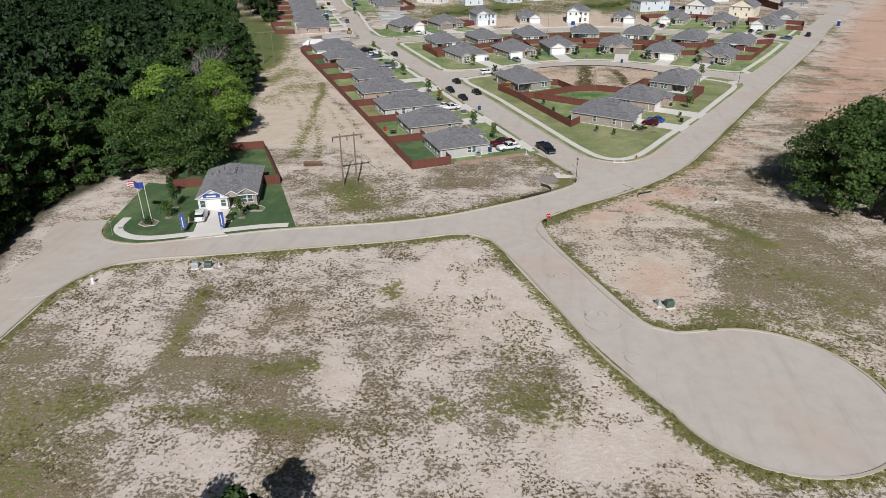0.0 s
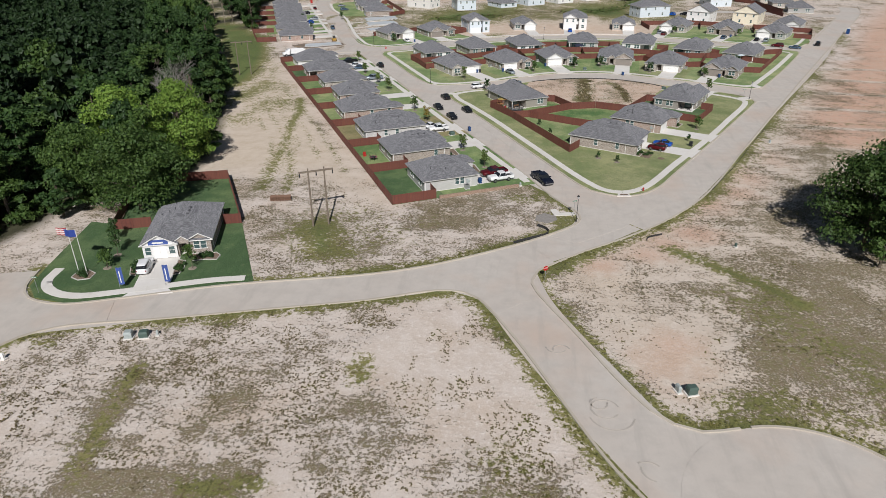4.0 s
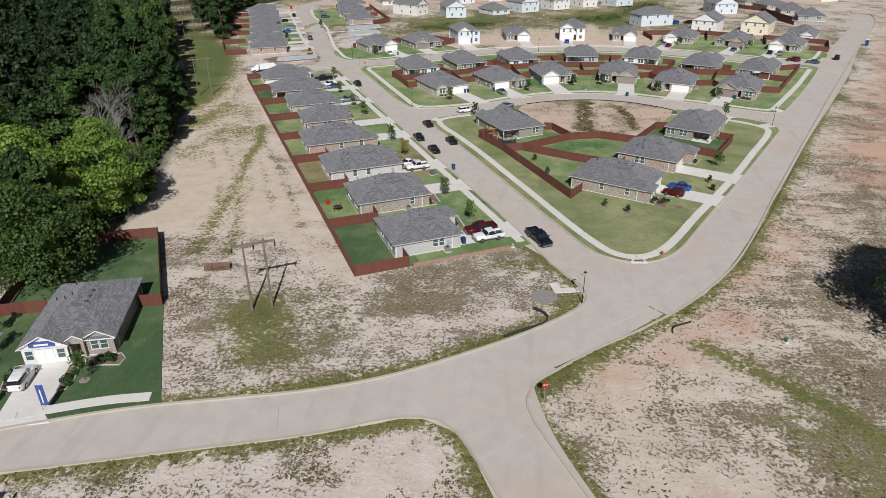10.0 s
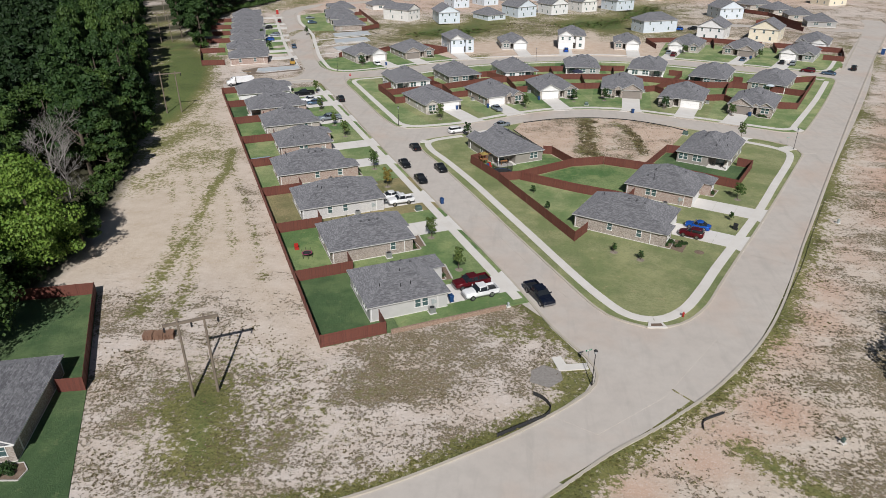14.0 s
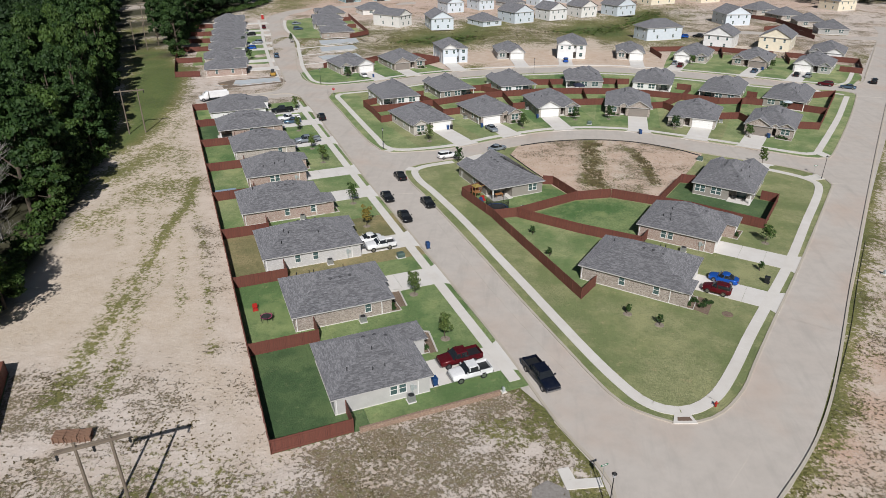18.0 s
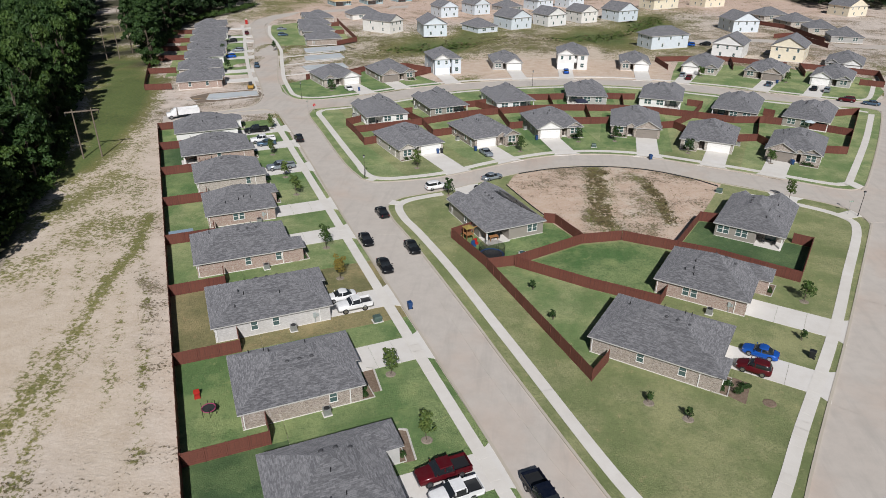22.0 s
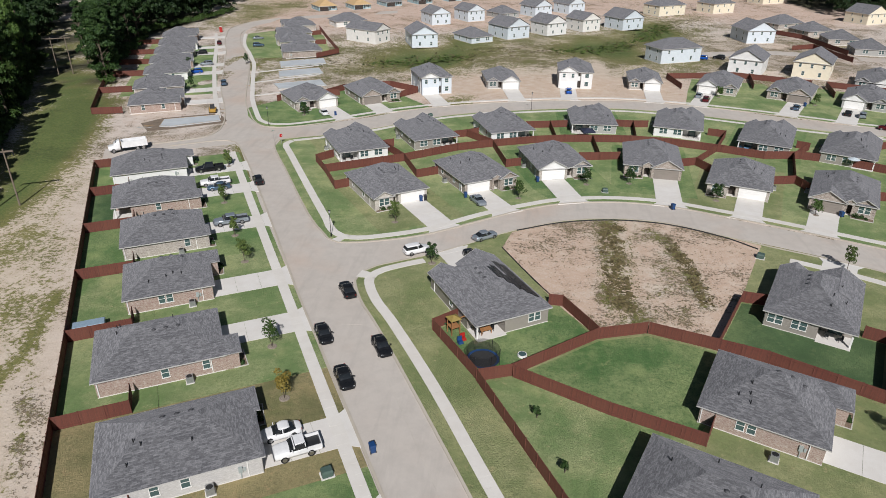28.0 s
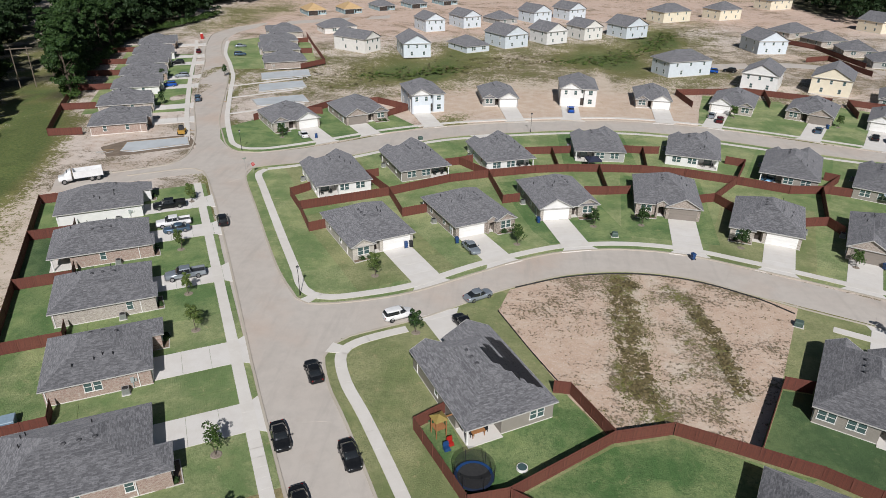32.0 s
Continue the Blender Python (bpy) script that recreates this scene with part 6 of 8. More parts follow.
# ---- trees ----
def leaf_cloud(rng, lobes, leaves, size, flat=0.75):
    """Leaf clumps on the outer shell of many lobes (x, y, z, radius): loose four-sided sprays, turned every way."""
    lobes = np.array(lobes)
    pick = rng.integers(0, len(lobes), leaves)
    way = rng.normal(size=(leaves, 3))
    way[:, 2] = np.abs(way[:, 2]) * 0.9 - 0.25
    way /= np.linalg.norm(way, axis=1)[:, None]
    r = lobes[pick, 3] * rng.uniform(0.62, 1.06, leaves)
    c = lobes[pick, :3] + way * r[:, None] * np.array([1, 1, flat])
    n = way + rng.normal(scale=0.42, size=(leaves, 3))
    n /= np.linalg.norm(n, axis=1)[:, None]
    a = np.cross(n, rng.normal(size=(leaves, 3)))
    a /= np.linalg.norm(a, axis=1)[:, None]
    b = np.cross(n, a)
    s = size * rng.uniform(0.55, 1.3, leaves)[:, None]
    k = rng.uniform(0.45, 1.0, (leaves, 1))
    bend = n * s * 0.25
    v = np.stack([c - a * s - bend, c - b * s * k, c + a * s * 0.9 - bend, c + b * s * k], 1).reshape(-1, 3)
    return v


def cloud_mesh(name, v, material):
    f = np.arange(len(v)).reshape(-1, 4)
    me = bpy.data.meshes.new(name)
    me.from_pydata(v.tolist(), [], f.tolist())
    me.materials.append(material)
    return me


def crown_lobes(rng, h, r, n, low=0.35):
    out = []
    for _ in range(n):
        t = rng.uniform(low, 0.95)
        reach = r * math.sin(math.pi * min(0.98, (t - low + 0.28) / (1.28 - low))) * 0.84
        a = rng.uniform(0, 2 * math.pi)
        d = reach * math.sqrt(rng.uniform(0.05, 1))
        out.append((d * math.cos(a), d * math.sin(a), t * h, r * rng.uniform(0.17, 0.40)))
    return out


def trunk_mesh(rng, h, r0, lobes, limbs=6):
    bm = bmesh.new()
    bend = Vector((rng.uniform(-0.3, 0.3), rng.uniform(-0.3, 0.3), 0))
    mid = Vector((0, 0, h * 0.42)) + bend
    tube(bm, (0, 0, -0.25), mid, r0, r0 * 0.72, 7)
    tube(bm, mid, (bend.x * 1.5, bend.y * 1.5, h * 0.8), r0 * 0.72, r0 * 0.2, 6)
    for x, y, z, _ in lobes[:limbs]:
        start = Vector((bend.x, bend.y, min(z * 0.7, h * 0.55)))
        tube(bm, start, (x, y, z), r0 * 0.38, r0 * 0.08, 5)
    return bm


def tree(x, y, h, r, material, seed, label, leaves=1500, size=0.42, lobes=22, low=0.32, name="tree", z=0.0, r0=None, group="woodland trees", bark=None):
    rng = np.random.default_rng(seed)
    ob = thing(name, pose(x, y, z, 0, 0, seed * 37 % 360), label, "tree", group)
    ls = crown_lobes(rng, h, r, lobes, low)
    part("trunk", trunk_mesh(rng, h, r0 or h * 0.022, ls), bark or BARK, ob)
    part("crown", cloud_mesh("crown", leaf_cloud(rng, ls, leaves, size), material), material, ob)
    return ob


def bare_tree(x, y, h, seed, label):
    rng = random.Random(seed)
    ob = thing("dead_tree", pose(x, y, 0), label, "tree")
    bm = bmesh.new()

    def limb(a, way, length, r, depth):
        b = a + way * length
        tube(bm, a, b, r, r * 0.6, 4 if depth < 3 else 5)
        if depth:
            for _ in range(4 if depth > 2 else 3):
                w = (way + Vector((rng.uniform(-0.85, 0.85), rng.uniform(-0.85, 0.85), rng.uniform(-0.15, 0.45)))).normalized()
                limb(a.lerp(b, rng.uniform(0.45, 1.0)), w, length * rng.uniform(0.5, 0.8), r * 0.55, depth - 1)

    limb(Vector((0, 0, -0.2)), Vector((0.05, 0, 1)).normalized(), h * 0.40, h * 0.014, 5)
    part("trunk", bm, DEAD_WOOD, ob)
    return ob


PROTO = [
    tree(-65, 109.5, 15.5, 9.2, LEAF_OAK, 1, "large broad oak shading the show house's yard", 15000, 0.25, 74, 0.14),
    tree(-77.5, 126.5, 17.5, 8.6, LEAF_BRIGHT, 2, "sunlit bright green tree at the wood's edge", 14000, 0.25, 70, 0.14),
    tree(-88, 150, 17, 5.2, LEAF_DARK, 3, "deep green woodland tree in dense growth", 3200, 0.36, 26, 0.22),
    tree(-84, 135, 15, 4.8, LEAF_OAK, 4, "woodland oak standing in dense growth", 3200, 0.36, 26, 0.2),
    tree(-96, 165, 19, 5.6, LEAF_DARK, 5, "tall deep green tree in dense woods", 3400, 0.37, 28, 0.22),
    tree(-128, 312, 22, 4.0, LEAF_DARK, 6, "tall dark pine in a dense stand", 4200, 0.36, 40, 0.22, "pine_tree", r0=0.24),
    tree(-100, 180, 16, 5.4, LEAF_OAK, 7, "rounded green oak inside the woods", 3200, 0.36, 26, 0.2),
    tree(-90, 108, 14, 5.0, LEAF_DARK, 8, "low spreading tree in dense woods", 2900, 0.36, 24, 0.15),
]


def plant(k, x, y, s=1.0, turn=0.0, tall=1.0, label=""):
    ob = copy_thing(PROTO[k], pose(x, y, 0, 0, 0, turn) @ Matrix.Diagonal((s, s, s * tall, 1)))
    if label:
        ob["label"] = label
    return ob


plant(1, -67.5, 132, 0.86, 80, 1.18, label="sunlit bright green tree beside the cleared strip")
plant(3, -66.5, 139.5, 0.75, 150, 0.7, label="low dense oak under a taller bright tree")
plant(0, -80, 116, 0.85, 300, label="large broad oak at the wood's edge")
plant(0, -103, 150, 1.0, 40, 1.05, label="broad green oak inside the woods")
plant(6, -98, 136, 1.35, 130, 1.1, label="broad rounded oak inside the woods")
plant(2, -81, 172, 1.2, 60, 1.0, label="dark tree standing out of the wood's edge")
plant(7, -77, 105, 0.8, 220, 0.8, label="low spreading tree beside the show house's lawn")
bare_tree(-86, 161, 21, 4, "bleached dead tree standing among green woods")
bare_tree(-81, 158, 16, 8, "grey dead tree with fine twigs at the wood's edge")
bare_tree(-77, 152, 9, 15, "low dead tree with grey twigs at the wood's edge")
# right-hand trees and the ones behind the start
for k, x, y, s, a in ((0, 56.0, 109.5, 1.0, 10), (0, 61.5, 114, 1.15, 80), (6, 56, 103.5, 0.75, 60), (6, 61.5, 105.5, 0.95, 20), (0, 68, 104, 0.9, 130), (6, 71, 113, 1.0, 210), (7, 66, 97, 0.95, 290), (4, 76, 107, 1.0, 30), (3, 74, 97, 1.0, 310), (6, 80, 115, 1.0, 100), (7, 82, 100, 1.1, 20), (2, -14.5, 21, 0.78, 40), (6, -20.5, 18.5, 0.75, 140), (3, -9.5, 17, 0.7, 200)):
    plant(k, x, y, s, a, label="dark spreading tree standing in the rough field")

rng_w = np.random.default_rng(11)
gx_, gy_ = np.meshgrid(np.arange(-420, -60, 6.2), np.arange(26, 640, 6.2))
spots = np.stack([gx_.ravel(), gy_.ravel()], 1) + rng_w.uniform(-2.2, 2.2, (gx_.size, 2))
d_in = np.maximum(inside_by(spots[:, 0], spots[:, 1], WOODS), -99)
d_gr = inside_by(spots[:, 0], spots[:, 1], GROVE)
near, far_spots = [], []
for (x, y), a, g in zip(spots, d_in, d_gr):
    if math.hypot(x + 65, y - 109.5) < 10 or math.hypot(x + 77.5, y - 126.5) < 9 or math.hypot(x + 67.5, y - 133) < 9 or math.hypot(x + 80, y - 116) < 7 or math.hypot(x + 103, y - 150) < 7 or math.hypot(x + 82, y - 157) < 9 or math.hypot(x + 77, y - 149) < 7:
        continue
    if a > 1.5 or g > 1.0:
        edge = a if a > 1.5 else g
        (near if (edge < 20 and y < 330 and a > 1.5) or (g > 1 and y < 400 and x > -165) else far_spots).append((x, y, a > 1.5))
near = sorted(near, key=lambda q: math.hypot(q[0], q[1] - 120))
far_spots += near[300:]
near = near[:300]
for x, y, w in near:
    k = int(rng_w.integers(0, 100))
    if not w:
        plant(5 if k < 70 else 4, x, y, rng_w.uniform(0.85, 1.15), k * 3.6, rng_w.uniform(0.9, 1.15))
    else:
        kind = (2, 3, 4, 6, 7)[k % 5]
        plant(kind, x, y, rng_w.uniform(0.85, 1.12), k * 3.6, rng_w.uniform(0.8, 1.15) * (1.45 if y > 205 else 1.0))
# the rest of the woods, one mass of leaf clumps
cloud_set = []
shapes = [leaf_cloud(np.random.default_rng(40 + k), crown_lobes(np.random.default_rng(40 + k), 17, 5.2, 18, 0.2), 420, 0.72) for k in range(6)]
rest = [(x, y) for x, y, w in far_spots]
for gx2, gy2 in zip(*(a.ravel() for a in np.meshgrid(np.arange(172, 330, 8), np.arange(505, 640, 8)))):
    rest.append((gx2 + rng_w.uniform(-3, 3), gy2 + rng_w.uniform(-3, 3)))
for k in range(150):
    rest.append((rng_w.uniform(-420, 420), rng_w.uniform(655, 760)))
for k, (x, y) in enumerate(rest):
    if math.hypot(x, y - 130) > 560 and y < 640 and x < -330:
        continue
    a = rng_w.uniform(0, 6.28)
    c, s = math.cos(a), math.sin(a)
    v = shapes[k % 6] * np.array([1, 1, rng_w.uniform(0.8, 1.2)]) * rng_w.uniform(0.85, 1.15)
    cloud_set.append(np.stack([v[:, 0] * c - v[:, 1] * s + x, v[:, 0] * s + v[:, 1] * c + y, v[:, 2]], 1))
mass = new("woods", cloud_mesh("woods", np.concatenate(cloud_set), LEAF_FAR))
tagged(mass, "dense dark green woods stretching into the distance", "woods", kind="stuff")

# undergrowth along the wood's edge
edge_line = smooth_line([(-75, 62), (-80, 80), (-82, 93), (-80, 103), (-74, 111), (-66, 119), (-67.5, 140), (-80.5, 178), (-88.5, 201), (-99.5, 223), (-115.5, 251), (-139.5, 293), (-170.5, 346)], 1.6)
brush = []
for k, q in enumerate(edge_line):
    for _ in range(2):
        d, r = rng_w.uniform(0.5, 5.0), rng_w.uniform(0.8, 1.9)
        x, y = q.x - d, q.y + rng_w.uniform(-1, 1)
        brush.append(leaf_cloud(rng_w, [(x, y, r * 0.7, r), (x + rng_w.uniform(-1, 1), y + rng_w.uniform(-1, 1), r * 1.1, r * 0.8)], 70, 0.34))
for q in smooth_line([(-124, 309), (-132, 323), (-142, 353), (-150, 379), (-158, 401), (-154, 426), (-149, 446), (-149, 470)], 1.0):
    r = rng_w.uniform(1.0, 2.2)
    brush.append(leaf_cloud(rng_w, [(q.x - rng_w.uniform(0, 3), q.y, r * 0.8, r)], 70, 0.36))
tagged(new("undergrowth", cloud_mesh("undergrowth", np.concatenate(brush), LEAF_OAK)), "tangled green undergrowth along the wood's edge", "shrubs", kind="stuff")


# ---- vehicles ----
CAR_WHITE = paint("white_car_paint", (0.72, 0.72, 0.72), 0.0)
CAR_BLACK = paint("black_car_paint", (0.010, 0.011, 0.013))
CAR_NAVY = paint("navy_car_paint", (0.005, 0.008, 0.019))
CAR_RED = paint("dark_red_car_paint", (0.085, 0.006, 0.010))
CAR_BLUE = paint("bright_blue_car_paint", (0.010, 0.080, 0.36))
CAR_SILVER = paint("silver_car_paint", (0.33, 0.37, 0.41), 0.5)
CAR_GREYBLUE = paint("grey_blue_car_paint", (0.08, 0.13, 0.19), 0.4)


def loft(sections):
    """A closed skin through cross-sections, each a list of points of equal count."""
    bm = bmesh.new()
    rings = [[bm.verts.new(p) for p in s] for s in sections]
    n = len(rings[0])
    for r, s in zip(rings, rings[1:]):
        for i in range(n):
            bm.faces.new((r[i], r[(i + 1) % n], s[(i + 1) % n], s[i]))
    bm.faces.new(rings[0][::-1])
    bm.faces.new(rings[-1])
    bmesh.ops.recalc_face_normals(bm, faces=bm.faces)
    return bm


def eased(rows, n=3):
    """More stations between the given ones, on a smooth curve."""
    p = np.array(rows, float)
    q = np.vstack([p[0], p, p[-1]])
    out = []
    for a, b, c, d in zip(q, q[1:], q[2:], q[3:]):
        for s in np.arange(n) / n:
            out.append(0.5 * (2 * b + (c - a) * s + (2 * a - 5 * b + 4 * c - d) * s * s + (3 * b - a - 3 * c + d) * s ** 3))
    return [*out, p[-1]]


def rounded(bm):
    for face in bm.faces:
        face.smooth = len(face.verts) == 4
    return bm


def hull(stations, n=2):
    """Car skin: stations of (y, half width low, half width high, z low, z shoulder, z top)."""
    rows = []
    for y, a, b, z0, z1, z2 in eased(stations, n) if n > 1 else stations:
        half = [(a, z0), (a + 0.035, z0 + 0.35 * (z1 - z0)), (b + 0.02, z0 + 0.8 * (z1 - z0)), (b * 0.95, z1 + 0.45 * (z2 - z1)), (b * 0.80, z2 - 0.1 * (z2 - z1)), (b * 0.4, z2 + 0.02)]
        rows.append([(-x, y, z) for x, z in half] + [(x, y, z) for x, z in half[::-1]])
    return rounded(loft(rows))


def cabin(stations):
    """Glasshouse or roof skin: stations of (y, half width at the belt, half width at the top, belt z, top z)."""
    rows = []
    for y, a, b, z0, z1 in eased(stations, 2):
        half = [(a, z0), (b + 0.25 * (a - b), z0 + 0.72 * (z1 - z0)), (b * 0.92, z1 - 0.06 * (z1 - z0)), (b * 0.5, z1)]
        rows.append([(-x, y, z) for x, z in half] + [(x, y, z) for x, z in half[::-1]])
    return rounded(loft(rows))


def wheel_set(ob, ys, half, r):
    tyre = kept(("tyre", r), lambda: meshed("tyre", tube(bmesh.new(), (-0.12, 0, 0), (0.12, 0, 0), r, r, 14)))
    rim = kept(("rim", r), lambda: meshed("rim", tube(bmesh.new(), (-0.13, 0, 0), (0.13, 0, 0), r * 0.62, r * 0.58, 10)))
    for y in ys:
        for s in (-1, 1):
            w = part("wheel", tyre, RUBBER, ob)
            w.location = (s * (half - 0.09), y, r)
            part("rim", rim, ALLOY, w)


def lights(ob, front, rear, half, z):
    for s in (-1, 1):
        part("headlight", boxes((-0.14, 0.14, -0.04, 0.04, -0.05, 0.05)), LAMP_CLEAR, ob).location = (s * (half - 0.34), front - 0.03, z)
        part("tail_light", boxes((-0.10, 0.10, -0.04, 0.04, -0.09, 0.09)), LAMP_RED, ob).location = (s * (half - 0.30), rear + 0.02, z + 0.05)


def pickup(x, y, turn, body, label, long=5.9, lift=0.0, z=0.03, double=True):
    y -= 0.8
    ob = thing("pickup_truck", pose(x, y, z, 0, 0, turn), label, "pickup truck")
    h, w = long / 2, 0.98
    b = 0.42 + lift
    cab = 0.05 if double else 0.5
    part("body", hull([(h, w - 0.2, w - 0.25, b + 0.1, b + 0.42, b + 0.5), (h - 0.12, w - 0.05, w - 0.08, b, b + 0.5, b + 0.62), (h - 1.35, w, w - 0.04, b, b + 0.62, b + 0.72), (h - 1.6, w, w - 0.03, b, b + 0.66, b + 0.74), (-0.85, w, w - 0.02, b, b + 0.66, b + 0.70), (-0.9, w, w - 0.02, b, b + 0.32, b + 0.34), (-h + 0.12, w, w - 0.02, b, b + 0.32, b + 0.34), (-h, w - 0.04, w - 0.06, b + 0.02, b + 0.3, b + 0.32)], 1), body, ob)
    part("bed", boxes((-w, -w + 0.1, -h, -0.9, b + 0.3, b + 0.72), (w - 0.1, w, -h, -0.9, b + 0.3, b + 0.72), (-w + 0.1, w - 0.1, -h, -h + 0.08, b + 0.3, b + 0.72)), body, ob)
    part("bed_liner", boxes((-w + 0.1, w - 0.1, -h + 0.08, -0.92, b + 0.345, b + 0.365)), DARK_PLASTIC, ob)
    part("cab_glass", loft([[(-w * 0.97, yy, zz), (w * 0.97, yy, zz), (w * 0.74, yt, zt), (-w * 0.74, yt, zt)] for yy, zz, yt, zt in ((h - 1.5, b + 0.7, h - 2.15, b + 1.25), (-0.86, b + 0.69, -0.72, b + 1.27))]), CAR_GLASS, ob)
    part("roof", loft([[(-w * 0.76, yy, b + 1.22), (-w * 0.70, yy, b + 1.32), (w * 0.70, yy, b + 1.32), (w * 0.76, yy, b + 1.22)] for yy in (h - 2.12, -0.74)]), body, ob)
    for yy in (0.12 if double else 0.4, -0.72):
        part("pillar", boxes((-w * 0.9, w * 0.9, yy - 0.05, yy + 0.05, b + 0.7, b + 1.23)), body, ob)
    part("front_bumper", boxes((-w * 0.9, w * 0.9, h - 0.02, h + 0.1, b - 0.02, b + 0.2)), ALLOY, ob)
    part("rear_bumper", boxes((-w * 0.9, w * 0.9, -h - 0.12, -h + 0.02, b - 0.02, b + 0.16)), ALLOY, ob)
    for s in (-1, 1):
        part("mirror", boxes((-0.12, 0.12, -0.05, 0.05, -0.08, 0.12)), body, ob).location = (s * (w + 0.1), h - 1.75, b + 0.8)
    wheel_set(ob, (h - 0.95, -h + 1.15), w, 0.40)
    lights(ob, h - 0.04, -h, w, b + 0.42)
    return ob


def pillar(s, w, belt, top):
    """The post between a car's side windows, leaning with the glass."""
    return loft([[(s * w * k0, yy, belt), (s * w * k1, yy, belt), (s * w * (k1 - 0.17), yy, top - 0.04), (s * w * (k0 - 0.17), yy, top - 0.04)] for k0, k1, yy in ((0.90, 0.96, -0.16), (0.90, 0.96, -0.06))])


def car(x, y, turn, body, label, kind="sedan", z=0.03, long=4.5):
    suv = kind == "suv"
    y -= 0.8 if y < 260 else 1.4
    ob = thing("suv" if suv else "sedan", pose(x, y, z, 0, 0, turn), label, "car")
    h, w = long / 2, 0.90
    b = 0.30 if suv else 0.22
    t = 0.82 if suv else 0.68
    tail = t if suv else t - 0.04
    part("body", hull([(h, w - 0.50, w - 0.56, b + 0.10, b + 0.34, b + 0.38), (h - 0.12, w - 0.24, w - 0.30, b + 0.02, b + 0.42, b + 0.50), (h - 0.45, w - 0.07, w - 0.12, b, b + 0.50, b + 0.60), (h - 1.1, w, w - 0.05, b, b + t - 0.14, b + t - 0.04), (h - 1.4, w, w - 0.03, b, b + t - 0.08, b + t), (-h + 0.9, w, w - 0.04, b, b + t - 0.06, b + t), (-h + 0.35, w - 0.07, w - 0.12, b, b + tail - 0.08, b + tail), (-h + 0.1, w - 0.2, w - 0.26, b + 0.02, b + tail - 0.14, b + tail - 0.04), (-h, w - 0.36, w - 0.42, b + 0.1, b + tail - 0.22, b + tail - 0.12)]), body, ob)
    y0, y1 = h - 1.25, (-h + 0.12 if suv else -h + 0.62)
    r0, r1 = h - 1.95, (-h + 0.45 if suv else -h + 1.35)
    top = b + (1.30 if suv else 1.14)
    belt = b + t - 0.04
    part("cabin_glass", cabin([(y0, w * 0.78, w * 0.72, belt, belt + 0.03), (r0, w * 0.93, w * 0.68, belt, top - 0.02), ((r0 + r1) / 2, w * 0.94, w * 0.72, belt, top + 0.01), (r1, w * 0.92, w * 0.66, belt, top - 0.04), (y1, w * 0.76, w * 0.68, belt, belt + 0.03)]), CAR_GLASS, ob)
    part("roof", cabin([(r0 + 0.10, w * 0.62, w * 0.56, top - 0.08, top - 0.03), (r0 - 0.2, w * 0.73, w * 0.68, top - 0.10, top + 0.03), ((r0 + r1) / 2, w * 0.75, w * 0.71, top - 0.10, top + 0.05), (r1 + 0.2, w * 0.72, w * 0.66, top - 0.10, top + 0.02), (r1 - 0.08, w * 0.60, w * 0.54, top - 0.1, top - 0.05)]), body, ob)
    for s in (-1, 1):
        part("pillar", pillar(s, w, belt, top), body, ob)
    for s in (-1, 1):
        part("mirror", boxes((-0.1, 0.1, -0.05, 0.05, -0.05, 0.1)), body, ob).location = (s * (w + 0.06), h - 1.5, b + t + 0.06)
    wheel_set(ob, (h - 0.9, -h + 0.95), w, 0.34 if not suv else 0.36)
    lights(ob, h - 0.12, -h + 0.05, w, b + 0.42)
    return ob


ROW_TURN = 28.4
pickup(6.2, 133.4, ROW_TURN + 180, CAR_NAVY, "navy blue crew cab pickup parked at the kerb", 6.0, 0.08)
pickup(*row_at(23.9, 7.6), 29 + 90, CAR_RED, "dark red crew cab pickup on a driveway", 5.4, 0.08, 0.11)
pickup(*row_at(24.0, 4.6), 29 + 90, CAR_WHITE, "white extended cab pickup on a driveway", 5.0, 0.06, 0.11, False)
pickup(*row_at(23.9, 40.0), 29 + 90, CAR_WHITE, "white pickup with dark bed on a driveway", 4.8, 0.1, 0.11, False)
car(*row_at(22.8, 43.2), 29 + 90, CAR_WHITE, "white sedan beside a white pickup on a driveway", z=0.11, long=4.3)
pickup(*row_at(24.0, 99.3), 29 + 90, CAR_SILVER, "silver crew cab pickup on a driveway", 5.8, z=0.11)
pickup(*row_at(23.2, 119.4), 29 + 90, CAR_WHITE, "white pickup parked beside a dark car", 5.7, z=0.11)
car(*row_at(23.6, 116.6), 29 + 90, CAR_GREYBLUE, "grey blue car on a shared driveway", z=0.11)
pickup(*row_at(22.9, 127.8), 29 + 90, CAR_BLACK, "black pickup on the last row driveway", 5.7, z=0.11)
car(-21.3, 195.6, ROW_TURN, CAR_BLACK, "black sedan parked at the kerb", "sedan")
car(-21.8, 184.4, ROW_TURN + 180, CAR_BLACK, "black small car parked at the kerb", "sedan")
car(-17.0, 175.9, ROW_TURN + 180, CAR_BLACK, "black car parked beside the grass strip", "sedan")
car(-13.8, 182.6, ROW_TURN + 180, CAR_BLACK, "black sedan standing in the street", "sedan")
car(-49.3, 235.6, ROW_TURN, CAR_BLACK, "black car parked farther up the street", "suv")
car(-13.1, 209.2, -58, CAR_WHITE, "white hatchback parked on the crescent", "suv")
car(-2.4, 215.7, -53, CAR_SILVER, "silver sedan parked on the crescent", "sedan")
car(-4.0, 208.2, 31, CAR_BLACK, "black car on the corner house's driveway", "sedan", 0.11)
car(-4.4, 230.6, 31 + 180, CAR_SILVER, "silver sedan before a white garage", "sedan", 0.11)
car(33.2, 159.4, -24.5 + 90, CAR_BLUE, "bright blue sedan on a driveway", "sedan", 0.11, 4.2)
